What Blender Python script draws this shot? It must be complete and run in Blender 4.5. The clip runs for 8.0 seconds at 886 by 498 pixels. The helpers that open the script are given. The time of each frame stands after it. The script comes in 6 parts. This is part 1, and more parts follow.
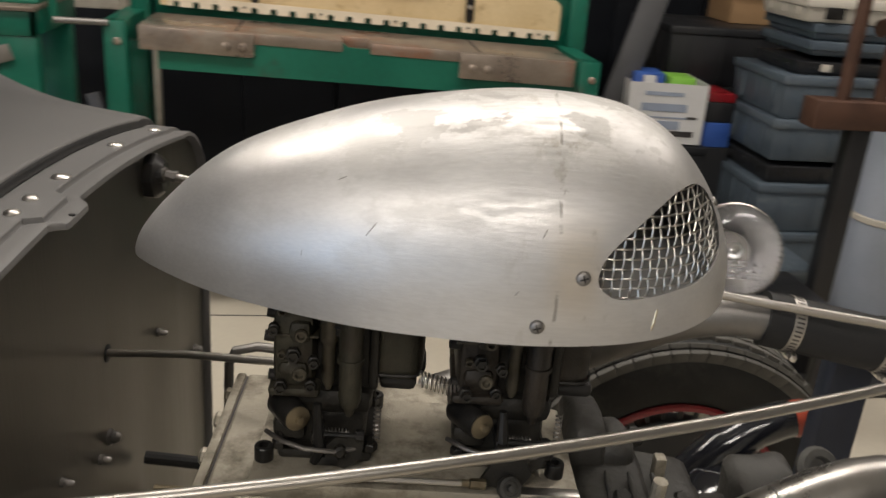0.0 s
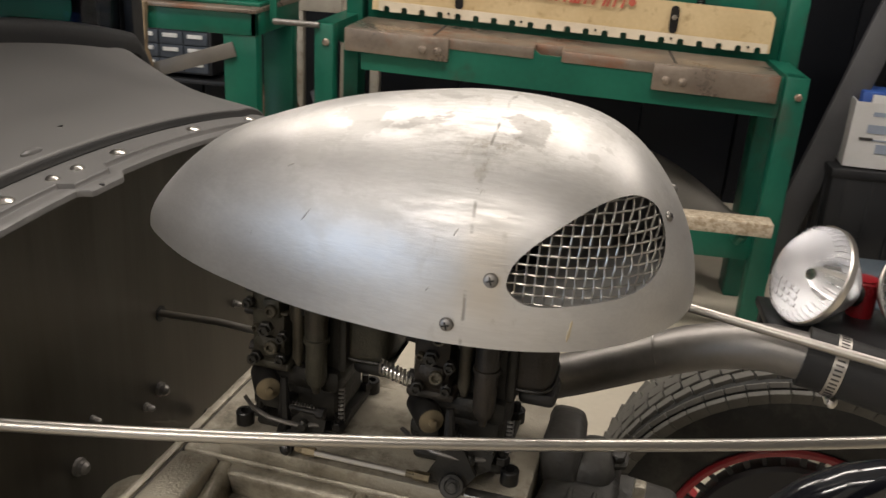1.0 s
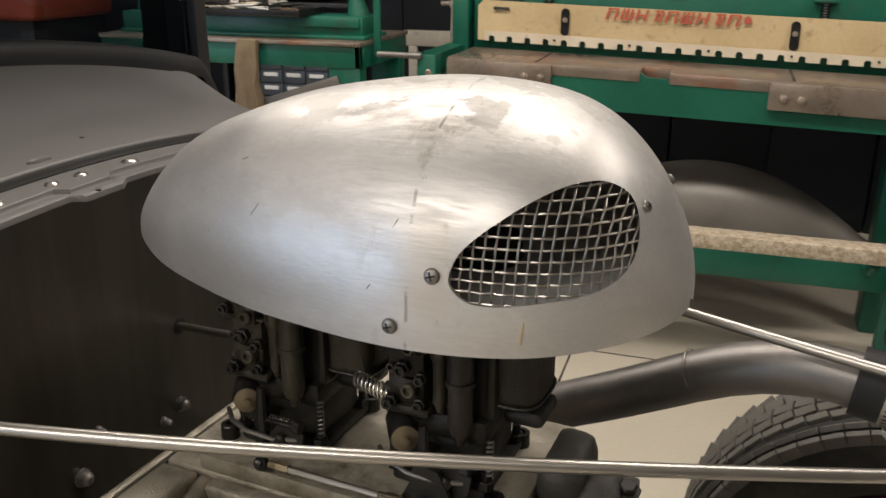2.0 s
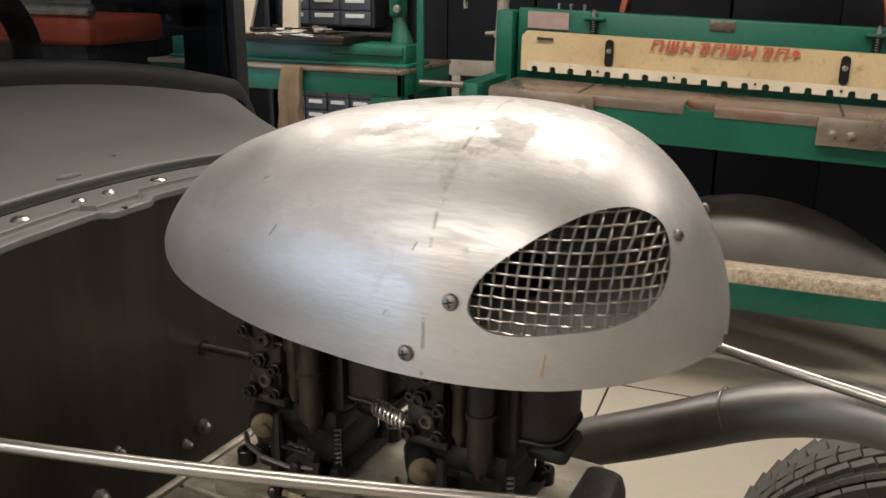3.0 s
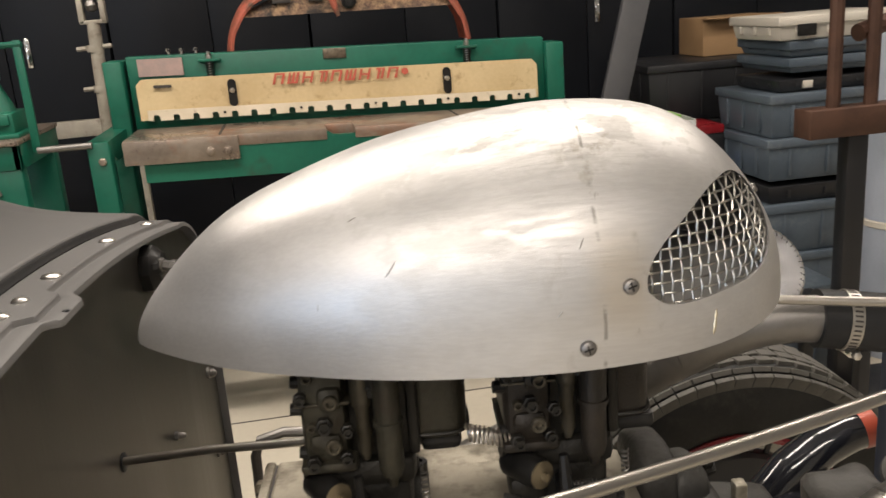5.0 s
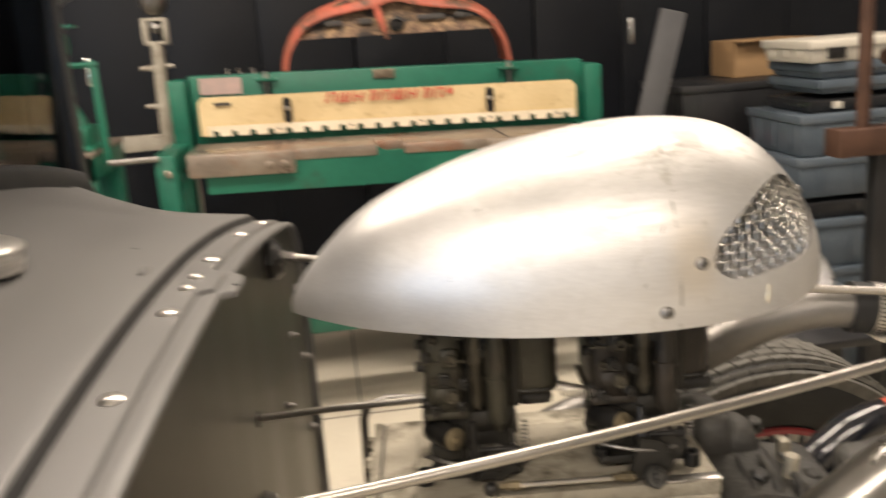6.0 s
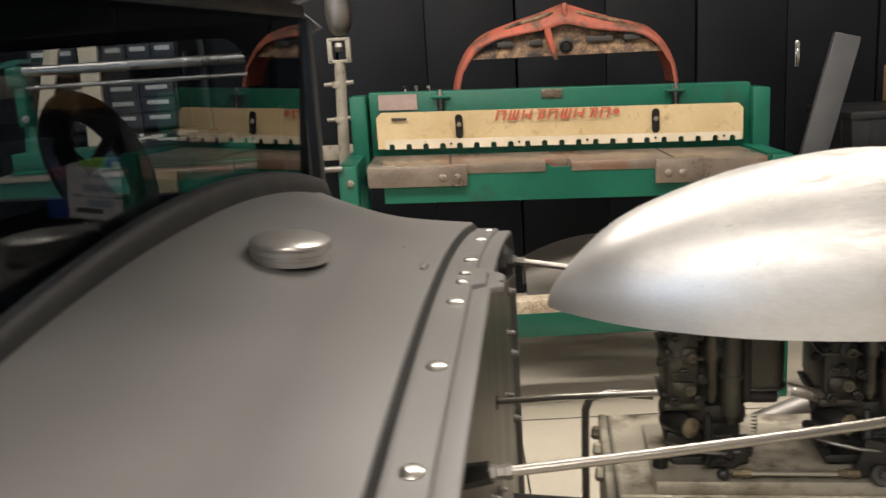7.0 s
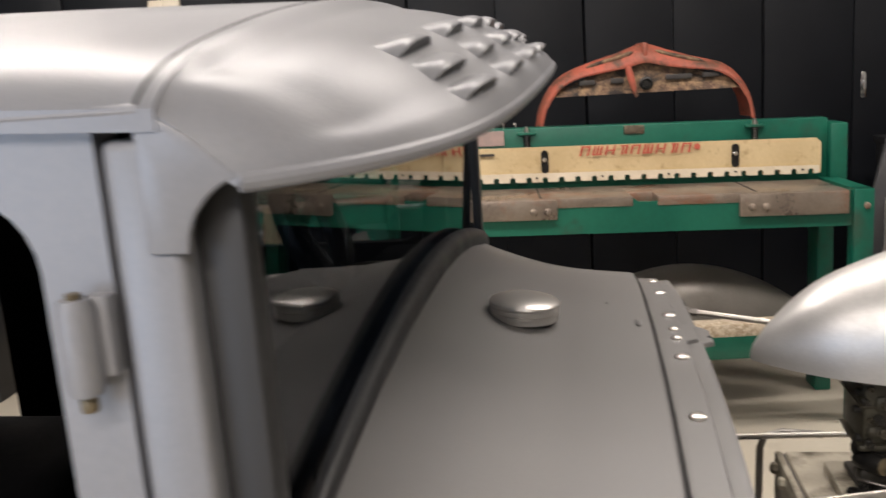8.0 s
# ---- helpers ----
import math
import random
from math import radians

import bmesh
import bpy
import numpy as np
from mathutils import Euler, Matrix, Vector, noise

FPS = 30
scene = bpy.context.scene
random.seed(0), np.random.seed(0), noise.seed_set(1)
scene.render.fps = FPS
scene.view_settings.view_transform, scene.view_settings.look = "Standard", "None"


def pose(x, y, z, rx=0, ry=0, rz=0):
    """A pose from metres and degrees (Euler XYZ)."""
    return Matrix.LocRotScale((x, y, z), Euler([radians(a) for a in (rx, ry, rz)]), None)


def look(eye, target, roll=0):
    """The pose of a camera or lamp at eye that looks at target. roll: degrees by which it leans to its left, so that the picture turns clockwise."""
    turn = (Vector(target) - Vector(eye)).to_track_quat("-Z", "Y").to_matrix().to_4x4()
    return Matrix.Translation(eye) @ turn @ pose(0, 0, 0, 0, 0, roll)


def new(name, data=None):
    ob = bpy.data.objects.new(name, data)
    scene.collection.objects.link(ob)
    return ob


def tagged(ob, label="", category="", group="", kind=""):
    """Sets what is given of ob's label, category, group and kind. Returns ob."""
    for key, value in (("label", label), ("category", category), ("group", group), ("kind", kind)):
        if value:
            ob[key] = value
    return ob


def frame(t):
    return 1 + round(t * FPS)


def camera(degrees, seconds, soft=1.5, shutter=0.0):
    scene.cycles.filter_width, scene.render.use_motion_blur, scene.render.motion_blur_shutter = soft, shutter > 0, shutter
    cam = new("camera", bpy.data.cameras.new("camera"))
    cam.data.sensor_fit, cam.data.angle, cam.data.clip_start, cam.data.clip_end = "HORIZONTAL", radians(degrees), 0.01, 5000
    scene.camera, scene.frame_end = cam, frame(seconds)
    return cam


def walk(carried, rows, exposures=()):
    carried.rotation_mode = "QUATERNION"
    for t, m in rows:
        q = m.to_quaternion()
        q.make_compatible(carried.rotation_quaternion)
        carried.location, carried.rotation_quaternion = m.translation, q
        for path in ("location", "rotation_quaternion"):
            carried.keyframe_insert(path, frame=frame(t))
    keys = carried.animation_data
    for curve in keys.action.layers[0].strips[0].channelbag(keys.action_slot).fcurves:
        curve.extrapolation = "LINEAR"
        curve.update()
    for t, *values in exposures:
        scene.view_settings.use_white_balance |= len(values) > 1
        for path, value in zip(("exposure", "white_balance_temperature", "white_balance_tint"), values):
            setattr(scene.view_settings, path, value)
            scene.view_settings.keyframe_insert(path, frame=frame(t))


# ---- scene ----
cam = camera(54.0, 8.0, shutter=0.5)
PATH = [
    (0, (0.02, 0.021, 1.255), (0.312, 1.864, 0.533), 4.5),
    (0.5, (0.143, -0.007, 1.27), (0.083, 1.853, 0.535), 4.5),
    (1, (0.228, 0.009, 1.264), (-0.031, 1.849, 0.525), 3.6),
    (1.5, (0.288, 0.033, 1.248), (-0.14, 1.851, 0.532), 2.3),
    (1.7, (0.311, 0.053, 1.236), (-0.186, 1.861, 0.54), 1.3),
    (2.8, (0.357, 0.099, 1.213), (-0.337, 1.874, 0.607), -0.2),
    (3, (0.342, 0.097, 1.214), (-0.337, 1.879, 0.614), 0.7),
    (3.5, (0.288, 0.085, 1.213), (-0.267, 1.929, 0.672), 1.2),
    (4, (0.216, 0.089, 1.218), (-0.039, 2.01, 0.721), -3.7),
    (4.5, (0.116, 0.089, 1.207), (0.195, 2.017, 0.679), -5.4),
    (4.7, (0.068, 0.081, 1.208), (0.265, 1.997, 0.667), -5.3),
    (5.8, (-0.057, -0.03, 1.214), (0.295, 1.863, 0.673), -3.7),
    (6, (-0.071, -0.065, 1.226), (0.17, 1.857, 0.726), -4.2),
    (6.5, (-0.116, -0.134, 1.234), (-0.11, 1.815, 0.785), -4.2),
    (7, (-0.193, -0.169, 1.251), (-0.243, 1.78, 0.805), -3.6),
    (7.5, (-0.305, -0.235, 1.302), (-0.353, 1.717, 0.873), -4.2),
    (8, (-0.396, -0.297, 1.342), (-0.514, 1.659, 0.94), -4.1),
]
walk(cam, [(t, look(eye, target, roll)) for t, eye, target, roll in PATH], exposures=[(0.0, -0.1, 6150, 10), (1.5, -0.05, 6250, 11), (3.0, 0.0, 6250, 11), (3.6, 0.17, 6250, 10), (4.5, 0.14, 6200, 11), (6.0, 0.76, 6800, 12), (6.5, 0.66, 6800, 13), (7.0, 0.48, 6300, 10), (7.5, 0.45, 6250, 10), (8.0, 0.3, 6150, 13)])


# ---- world and large lights ----
sky = bpy.data.worlds.new("room_air")
sky.use_nodes = True
sky.node_tree.nodes["Background"].inputs[0].default_value = (0.8, 0.9, 1.0, 1)
sky.node_tree.nodes["Background"].inputs[1].default_value = 0.03
scene.world = sky


def area_lamp(name, at, target, sx, sy, watts, colour):
    data = bpy.data.lights.new(name, "AREA")
    data.shape, data.size, data.size_y, data.energy, data.color = "RECTANGLE", sx, sy, watts, colour
    ob = new(name, data)
    ob.matrix_world = look(at, target)
    return ob


WARM, COOL = (1.0, 0.895, 0.775), (0.64, 0.79, 1.0)
# first four follow highlights; last three are added fill for roof and background
STRIPS_AND_FILL = [(-1.75, -2.0, 59), (-0.3, -1.6, 38), (-0.9, 1.65, 30), (0.45, 1.6, 29), (-2.6, -0.2, 7), (-2.3, 2.35, 28), (2.1, 2.1, 26)]
for sx_, sy_, watts_ in STRIPS_AND_FILL:
    area_lamp("strip_and_fill_light", (sx_, sy_, 2.83), (sx_, sy_ + 0.001, 0), 1.2, 0.34, watts_, WARM)
area_lamp("doorway_daylight", (-4.15, -3.3, 1.1), (0, -0.6, 1.1), 1.7, 2.1, 62, COOL)

# ---- materials ----


def surf(name, c1, c2=None, scale=6.0, rough=0.5, metal=0.0, fine=120.0, fine_amt=0.25, bump=0.0, bump_scale=200.0, rvar=0.12,
         stretch=None, coat=0.0, island=0.0, aniso=0.0, dirt=None, dirt_scale=3.0, dirt_at=0.62, spec=0.5, dull=0.0):
    m = bpy.data.materials.new(name)
    m.use_nodes = True
    nt = m.node_tree
    N, L = nt.nodes, nt.links
    b = N["Principled BSDF"]
    c2 = c2 or tuple(x * 0.8 for x in c1)
    tc = N.new("ShaderNodeTexCoord")
    mp = N.new("ShaderNodeMapping")
    L.new(tc.outputs["Object"], mp.inputs[0])
    if stretch:
        mp.inputs["Scale"].default_value = stretch
    n1, n2 = N.new("ShaderNodeTexNoise"), N.new("ShaderNodeTexNoise")
    n1.inputs["Scale"].default_value, n1.inputs["Detail"].default_value = scale, 6
    n2.inputs["Scale"].default_value, n2.inputs["Detail"].default_value = fine, 4
    L.new(mp.outputs[0], n1.inputs["Vector"])
    L.new(mp.outputs[0], n2.inputs["Vector"])
    a = N.new("ShaderNodeMath")
    a.operation = "MULTIPLY_ADD"
    a.inputs[1].default_value, a.inputs[2].default_value = fine_amt, -0.5 * fine_amt
    L.new(n2.outputs["Fac"], a.inputs[0])
    add = N.new("ShaderNodeMath")
    add.operation = "ADD"
    L.new(n1.outputs["Fac"], add.inputs[0])
    L.new(a.outputs[0], add.inputs[1])
    ramp = N.new("ShaderNodeValToRGB")
    ramp.color_ramp.elements[0].position, ramp.color_ramp.elements[1].position = 0.32, 0.68
    ramp.color_ramp.elements[0].color, ramp.color_ramp.elements[1].color = (*c2, 1), (*c1, 1)
    L.new(add.outputs[0], ramp.inputs[0])
    col = ramp.outputs[0]
    if dirt:
        n3 = N.new("ShaderNodeTexNoise")
        n3.inputs["Scale"].default_value, n3.inputs["Detail"].default_value = dirt_scale, 9
        n3.inputs["Roughness"].default_value = 0.68
        L.new(tc.outputs["Object"], n3.inputs["Vector"])
        r3 = N.new("ShaderNodeValToRGB")
        r3.color_ramp.elements[0].position, r3.color_ramp.elements[1].position = dirt_at - 0.08, dirt_at + 0.08
        L.new(n3.outputs["Fac"], r3.inputs[0])
        mx = N.new("ShaderNodeMix")
        mx.data_type = "RGBA"
        mx.inputs[7].default_value = (*dirt, 1)
        L.new(r3.outputs[0], mx.inputs[0])
        L.new(col, mx.inputs[6])
        col = mx.outputs[2]
    if island:
        g = N.new("ShaderNodeObjectInfo")
        hs = N.new("ShaderNodeHueSaturation")
        mr = N.new("ShaderNodeMapRange")
        mr.inputs[3].default_value, mr.inputs[4].default_value = 1 - island, 1 + island
        L.new(g.outputs["Random"], mr.inputs[0])
        L.new(mr.outputs[0], hs.inputs["Value"])
        L.new(col, hs.inputs["Color"])
        col = hs.outputs[0]
    L.new(col, b.inputs["Base Color"])
    rr = N.new("ShaderNodeMapRange")
    rr.inputs[3].default_value, rr.inputs[4].default_value = max(0.03, rough - rvar), min(1, rough + rvar)
    rr.inputs[1].default_value, rr.inputs[2].default_value = 0.3, 0.7
    L.new(add.outputs[0], rr.inputs[0])
    ro = rr.outputs[0]
    if dirt and dull:
        ad = N.new("ShaderNodeMath")
        ad.operation = "MULTIPLY_ADD"
        ad.inputs[1].default_value = dull
        L.new(r3.outputs[0], ad.inputs[0])
        L.new(ro, ad.inputs[2])
        ro = ad.outputs[0]
    L.new(ro, b.inputs["Roughness"])
    b.inputs["Metallic"].default_value = metal
    b.inputs["Specular IOR Level"].default_value = spec
    b.inputs["Coat Weight"].default_value = coat
    b.inputs["Anisotropic"].default_value = aniso
    if bump:
        n4 = N.new("ShaderNodeTexNoise")
        n4.inputs["Scale"].default_value, n4.inputs["Detail"].default_value = bump_scale, 5
        L.new(mp.outputs[0], n4.inputs["Vector"])
        bp = N.new("ShaderNodeBump")
        bp.inputs["Strength"].default_value, bp.inputs["Distance"].default_value = bump, 0.002
        L.new(n4.outputs["Fac"], bp.inputs["Height"])
        L.new(bp.outputs[0], b.inputs["Normal"])
    return m


def glass_mat(name, colour=(1, 1, 1), rough=0.0, ior=1.5):
    m = bpy.data.materials.new(name)
    m.use_nodes = True
    b = m.node_tree.nodes["Principled BSDF"]
    b.inputs["Base Color"].default_value = (*colour, 1)
    b.inputs["Transmission Weight"].default_value = 1.0
    b.inputs["Roughness"].default_value, b.inputs["IOR"].default_value = rough, ior
    return m


ALU = surf("brushed_aluminium", (0.64, 0.62, 0.592), (0.55, 0.53, 0.507), 9, 0.44, 1.0, 60, 0.5, 0.04, 260, 0.05, (1.2, 14, 14), aniso=0.1)


def shell_metal():
    """Hand-worked aluminium: a sanded weld seam, cross scratches, dull polish stains and oil marks, in the scoop's own metres."""
    m = bpy.data.materials.new("hand_worked_aluminium")
    m.use_nodes = True
    N, L = m.node_tree.nodes, m.node_tree.links
    b = N["Principled BSDF"]
    co = N.new("ShaderNodeTexCoord").outputs["Object"]
    sep = N.new("ShaderNodeSeparateXYZ")
    L.new(co, sep.inputs[0])

    def put(sock, v):
        if isinstance(v, (int, float)):
            sock.default_value = v
        else:
            L.new(v, sock)

    def calc(op, a, c=0.0, d=0.0):
        n = N.new("ShaderNodeMath")
        n.operation = op
        for k, v in enumerate((a, c, d)):
            put(n.inputs[k], v)
        return n.outputs[0]

    def ramp(v, lo, hi, a=0.0, c=1.0):
        n = N.new("ShaderNodeMapRange")
        n.interpolation_type = "SMOOTHSTEP"
        put(n.inputs[0], v)
        n.inputs[1].default_value, n.inputs[2].default_value, n.inputs[3].default_value, n.inputs[4].default_value = lo, hi, a, c
        return n.outputs[0]

    def grain(scale, detail=6, rough=0.55, stretch=(1, 1, 1), shift=(0, 0, 0)):
        mp = N.new("ShaderNodeMapping")
        mp.inputs["Scale"].default_value, mp.inputs["Location"].default_value = stretch, shift
        L.new(co, mp.inputs[0])
        n = N.new("ShaderNodeTexNoise")
        n.inputs["Scale"].default_value, n.inputs["Detail"].default_value, n.inputs["Roughness"].default_value = scale, detail, rough
        L.new(mp.outputs[0], n.inputs["Vector"])
        return n.outputs["Fac"]

    x, y, z = sep.outputs
    wob = calc("MULTIPLY_ADD", grain(22, 3), 0.010, -0.005)
    off = calc("ABSOLUTE", calc("ADD", calc("SUBTRACT", x, 0.077), wob))
    line = calc("MULTIPLY", ramp(off, 0.0004, 0.0016, 1, 0), ramp(grain(70, 4, 0.6, (0.3, 1, 1)), 0.47, 0.60))
    zone = calc("MULTIPLY", ramp(calc("ABSOLUTE", calc("SUBTRACT", x, 0.062)), 0.015, 0.085, 1, 0), ramp(z, 0.03, 0.10))
    sand = ramp(grain(30, 8, 0.7, (1.2, 9, 9)), 0.36, 0.68)
    scratch = calc("MULTIPLY", sand, zone)
    spots = calc("MULTIPLY", ramp(grain(24, 8, 0.66, (0.8, 1.2, 1.0), (3, 1, 0)), 0.54, 0.575), ramp(z, 0.10, 0.14))
    oil = calc("MULTIPLY", ramp(grain(26, 8, 0.7, (1.3, 1, 0.6), (7, 2, 0)), 0.56, 0.66), ramp(calc("ABSOLUTE", calc("SUBTRACT", x, 0.085)), 0.01, 0.06, 1, 0))
    blur = ramp(grain(7, 5, 0.6, (0.7, 1, 1.6), (1, 5, 2)), 0.35, 0.66)
    fine = ramp(grain(75, 5, 0.6, (0.5, 7, 7)), 0.3, 0.7)
    mottle = calc("MULTIPLY", ramp(grain(15, 7, 0.66, (0.8, 1.1, 1.3), (9, 4, 1)), 0.49, 0.59), ramp(z, 0.03, 0.10, 0.35, 1.0))
    # golden patch beside the mesh: a warm reflection painted into the colour
    warm_sheen = calc("MULTIPLY", ramp(calc("ABSOLUTE", calc("SUBTRACT", x, 0.088)), 0.004, 0.026, 1, 0), ramp(calc("ABSOLUTE", calc("SUBTRACT", z, 0.058)), 0.004, 0.045, 1, 0))

    def tint(col, fac, other):
        n = N.new("ShaderNodeMix")
        n.data_type = "RGBA"
        put(n.inputs[0], fac)
        put(n.inputs[6], col)
        n.inputs[7].default_value = (*other, 1)
        return n.outputs[2]

    base = N.new("ShaderNodeMix")
    base.data_type = "RGBA"
    put(base.inputs[0], calc("ADD", calc("MULTIPLY", fine, 0.35), calc("MULTIPLY", blur, 0.65)))
    base.inputs[6].default_value, base.inputs[7].default_value = (0.53, 0.515, 0.50, 1), (0.66, 0.645, 0.625, 1)
    col = tint(base.outputs[2], calc("MULTIPLY", warm_sheen, 0.45), (0.60, 0.49, 0.34))
    col = tint(col, calc("MULTIPLY", scratch, 0.42), (0.47, 0.455, 0.43))
    col = tint(col, calc("MULTIPLY", mottle, 0.34), (0.41, 0.395, 0.365))
    col = tint(col, calc("MULTIPLY", spots, 0.5), (0.42, 0.405, 0.38))
    col = tint(col, calc("MULTIPLY", oil, 0.45), (0.33, 0.295, 0.24))
    col = tint(col, calc("MULTIPLY", line, 0.6), (0.20, 0.185, 0.16))
    L.new(col, b.inputs["Base Color"])
    r = calc("ADD", 0.36, calc("MULTIPLY", blur, 0.08))
    r = calc("ADD", r, calc("MULTIPLY", fine, 0.04))
    r = calc("ADD", r, calc("MULTIPLY", scratch, 0.22))
    r = calc("ADD", r, calc("MULTIPLY", mottle, 0.09))
    r = calc("ADD", r, calc("MULTIPLY", spots, 0.17))
    r = calc("ADD", r, calc("MULTIPLY", oil, 0.10))
    L.new(r, b.inputs["Roughness"])
    b.inputs["Metallic"].default_value, b.inputs["Anisotropic"].default_value = 0.70, 0.1
    bp = N.new("ShaderNodeBump")
    bp.inputs["Strength"].default_value, bp.inputs["Distance"].default_value = 0.16, 0.0012
    L.new(calc("ADD", calc("ADD", calc("MULTIPLY", fine, 0.2), calc("MULTIPLY", scratch, 0.35)), calc("MULTIPLY", line, -0.8)), bp.inputs["Height"])
    L.new(bp.outputs[0], b.inputs["Normal"])
    return m


SHELL = shell_metal()
DULLPLATE = surf("dull_grey_plate", (0.60, 0.59, 0.57), (0.46, 0.45, 0.435), 18, 0.6, 0.0, 90, 0.3, 0.1, 200)
STEEL = surf("polished_steel", (0.66, 0.63, 0.59), (0.60, 0.57, 0.53), 6, 0.3, 1.0, 200, 0.05, rvar=0.04)
BRUSHED = surf("brushed_firewall_steel", (0.135, 0.126, 0.107), (0.085, 0.079, 0.068), 7, 0.42, 0.9, 80, 0.35, 0.06, 300, 0.08, (1, 1, 0.08))
CAPMET = surf("satin_cap_steel", (0.62, 0.595, 0.56), (0.55, 0.53, 0.50), 14, 0.34, 0.72, 300, 0.04, rvar=0.03)
WIRE = surf("stainless_wire", (0.52, 0.50, 0.46), (0.40, 0.38, 0.35), 40, 0.4, 1.0)
SILVER = surf("silvered_reflector", (0.80, 0.80, 0.81), (0.70, 0.70, 0.71), 24, 0.36, 1.0, rvar=0.05)
CHROME = surf("chrome", (0.86, 0.85, 0.83), (0.8, 0.79, 0.77), 20, 0.08, 1.0, rvar=0.04)
PRIMER = surf("grey_primer", (0.172, 0.167, 0.163), (0.148, 0.144, 0.141), 4, 0.47, 0.0, 300, 0.25, 0.08, 700, 0.05)
PRIMER2 = surf("pale_primer", (0.245, 0.248, 0.265), (0.205, 0.208, 0.222), 5, 0.38, 0.0, 200, 0.3, 0.08, 500, 0.06)
RUBBER = surf("black_rubber", (0.022, 0.021, 0.02), (0.014, 0.014, 0.014), 9, 0.62, 0.0, 200, 0.4, 0.15, 300, spec=0.3)
TRIM = surf("dark_window_trim", (0.030, 0.0305, 0.032), (0.022, 0.0225, 0.024), 9, 0.55, 0.0, 200, 0.4, 0.1, 300)
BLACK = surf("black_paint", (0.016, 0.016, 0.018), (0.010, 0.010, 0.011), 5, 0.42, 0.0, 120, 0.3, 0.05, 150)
# near-black that puts the cabin's shade into the colour
CABIN_SHADE = surf("cabin_shade_black", (0.007, 0.007, 0.008), (0.004, 0.004, 0.004), 5, 0.8, spec=0.1)
CAST = surf("cast_aluminium", (0.46, 0.42, 0.34), (0.34, 0.31, 0.25), 14, 0.5, 0.5, 160, 0.4, 0.35, 420, 0.1, dirt=(0.10, 0.085, 0.06), dirt_scale=13, dirt_at=0.56)
CARB = surf("stained_carburettor_zinc", (0.060, 0.056, 0.040), (0.028, 0.026, 0.019), 26, 0.44, 0.3, 200, 0.4, 0.3, 500, 0.12, dirt=(0.035, 0.028, 0.02), dirt_scale=40, dirt_at=0.56)
CARB_L = surf("pale_carburettor_zinc", (0.105, 0.094, 0.068), (0.055, 0.048, 0.035), 40, 0.42, 0.4, 200, 0.4, 0.2, 500, 0.1, dirt=(0.04, 0.033, 0.024), dirt_scale=60, dirt_at=0.6)
CARB_D = surf("dark_carburettor_casting", (0.026, 0.024, 0.020), (0.013, 0.012, 0.010), 30, 0.5, 0.3, 200, 0.4, 0.3, 400)
# second carburettor: brown stain, and the shade on it, both in the colour
CARB_SHADED = surf("brown_shaded_carburettor", (0.030, 0.023, 0.016), (0.013, 0.011, 0.009), 26, 0.5, 0.2, 200, 0.4, 0.3, 500, 0.1)
BRASS = surf("dull_brass", (0.25, 0.205, 0.13), (0.15, 0.12, 0.075), 60, 0.5, 0.6)
DARKCAST = surf("dark_cast_iron", (0.062, 0.060, 0.054), (0.033, 0.031, 0.028), 20, 0.6, 0.1, 180, 0.4, 0.5, 160, dirt=(0.025, 0.022, 0.018), dirt_scale=14, dirt_at=0.56)
BLACKBOLT = surf("black_oxide", (0.03, 0.028, 0.026), (0.015, 0.015, 0.015), 60, 0.4, 0.5)
GLOSS = surf("gloss_black", (0.012, 0.013, 0.017), (0.01, 0.01, 0.012), 8, 0.12, 0.0, rvar=0.04, coat=0.5)
PIPE = surf("satin_steel_pipe", (0.27, 0.255, 0.24), (0.19, 0.18, 0.168), 10, 0.46, 0.9, 120, 0.4, 0.06, 300)
ROD = surf("drawn_steel_rod", (0.47, 0.445, 0.41), (0.38, 0.36, 0.33), 8, 0.36, 1.0, 120, 0.05, rvar=0.02)
PALEPIPE = surf("polished_steel_pipe", (0.38, 0.36, 0.335), (0.30, 0.285, 0.265), 10, 0.34, 0.95, 120, 0.3, 0.05, 300)
ZINC = surf("bright_zinc_plate", (0.60, 0.575, 0.53), (0.50, 0.48, 0.44), 30, 0.36, 0.45, 120, 0.3)
NAVY = surf("navy_steel_paint", (0.014, 0.019, 0.034), (0.010, 0.013, 0.024), 6, 0.45)
GREEN = surf("green_machine_paint", (0.009, 0.130, 0.080), (0.006, 0.09, 0.058), 3.5, 0.4, 0.0, 60, 0.3, 0.08, 120, 0.08, dirt=(0.035, 0.06, 0.04), dirt_scale=5, dirt_at=0.66)
CREAM = surf("cream_enamel", (0.66, 0.52, 0.30), (0.55, 0.42, 0.23), 5, 0.42, 0.0, 90, 0.35, 0.05, 120, dirt=(0.38, 0.26, 0.13), dirt_scale=22, dirt_at=0.64)
IVORY = surf("ivory_enamel", (0.74, 0.66, 0.52), (0.62, 0.54, 0.40), 9, 0.45, dirt=(0.25, 0.18, 0.10), dirt_scale=30, dirt_at=0.68)
BED = surf("worn_steel_bed", (0.34, 0.285, 0.23), (0.23, 0.185, 0.15), 6, 0.36, 0.55, 90, 0.4, 0.1, 150, 0.12, dirt=(0.30, 0.14, 0.08), dirt_scale=4, dirt_at=0.6)
RED = surf("red_print", (0.50, 0.085, 0.055), (0.46, 0.13, 0.08), 60, 0.5)
BADGE = surf("worn_metal_badge", (0.22, 0.18, 0.13), (0.10, 0.08, 0.06), 60, 0.4, 0.6)
PINK = surf("faded_warning_plate", (0.42, 0.30, 0.27), (0.33, 0.26, 0.24), 30, 0.5)
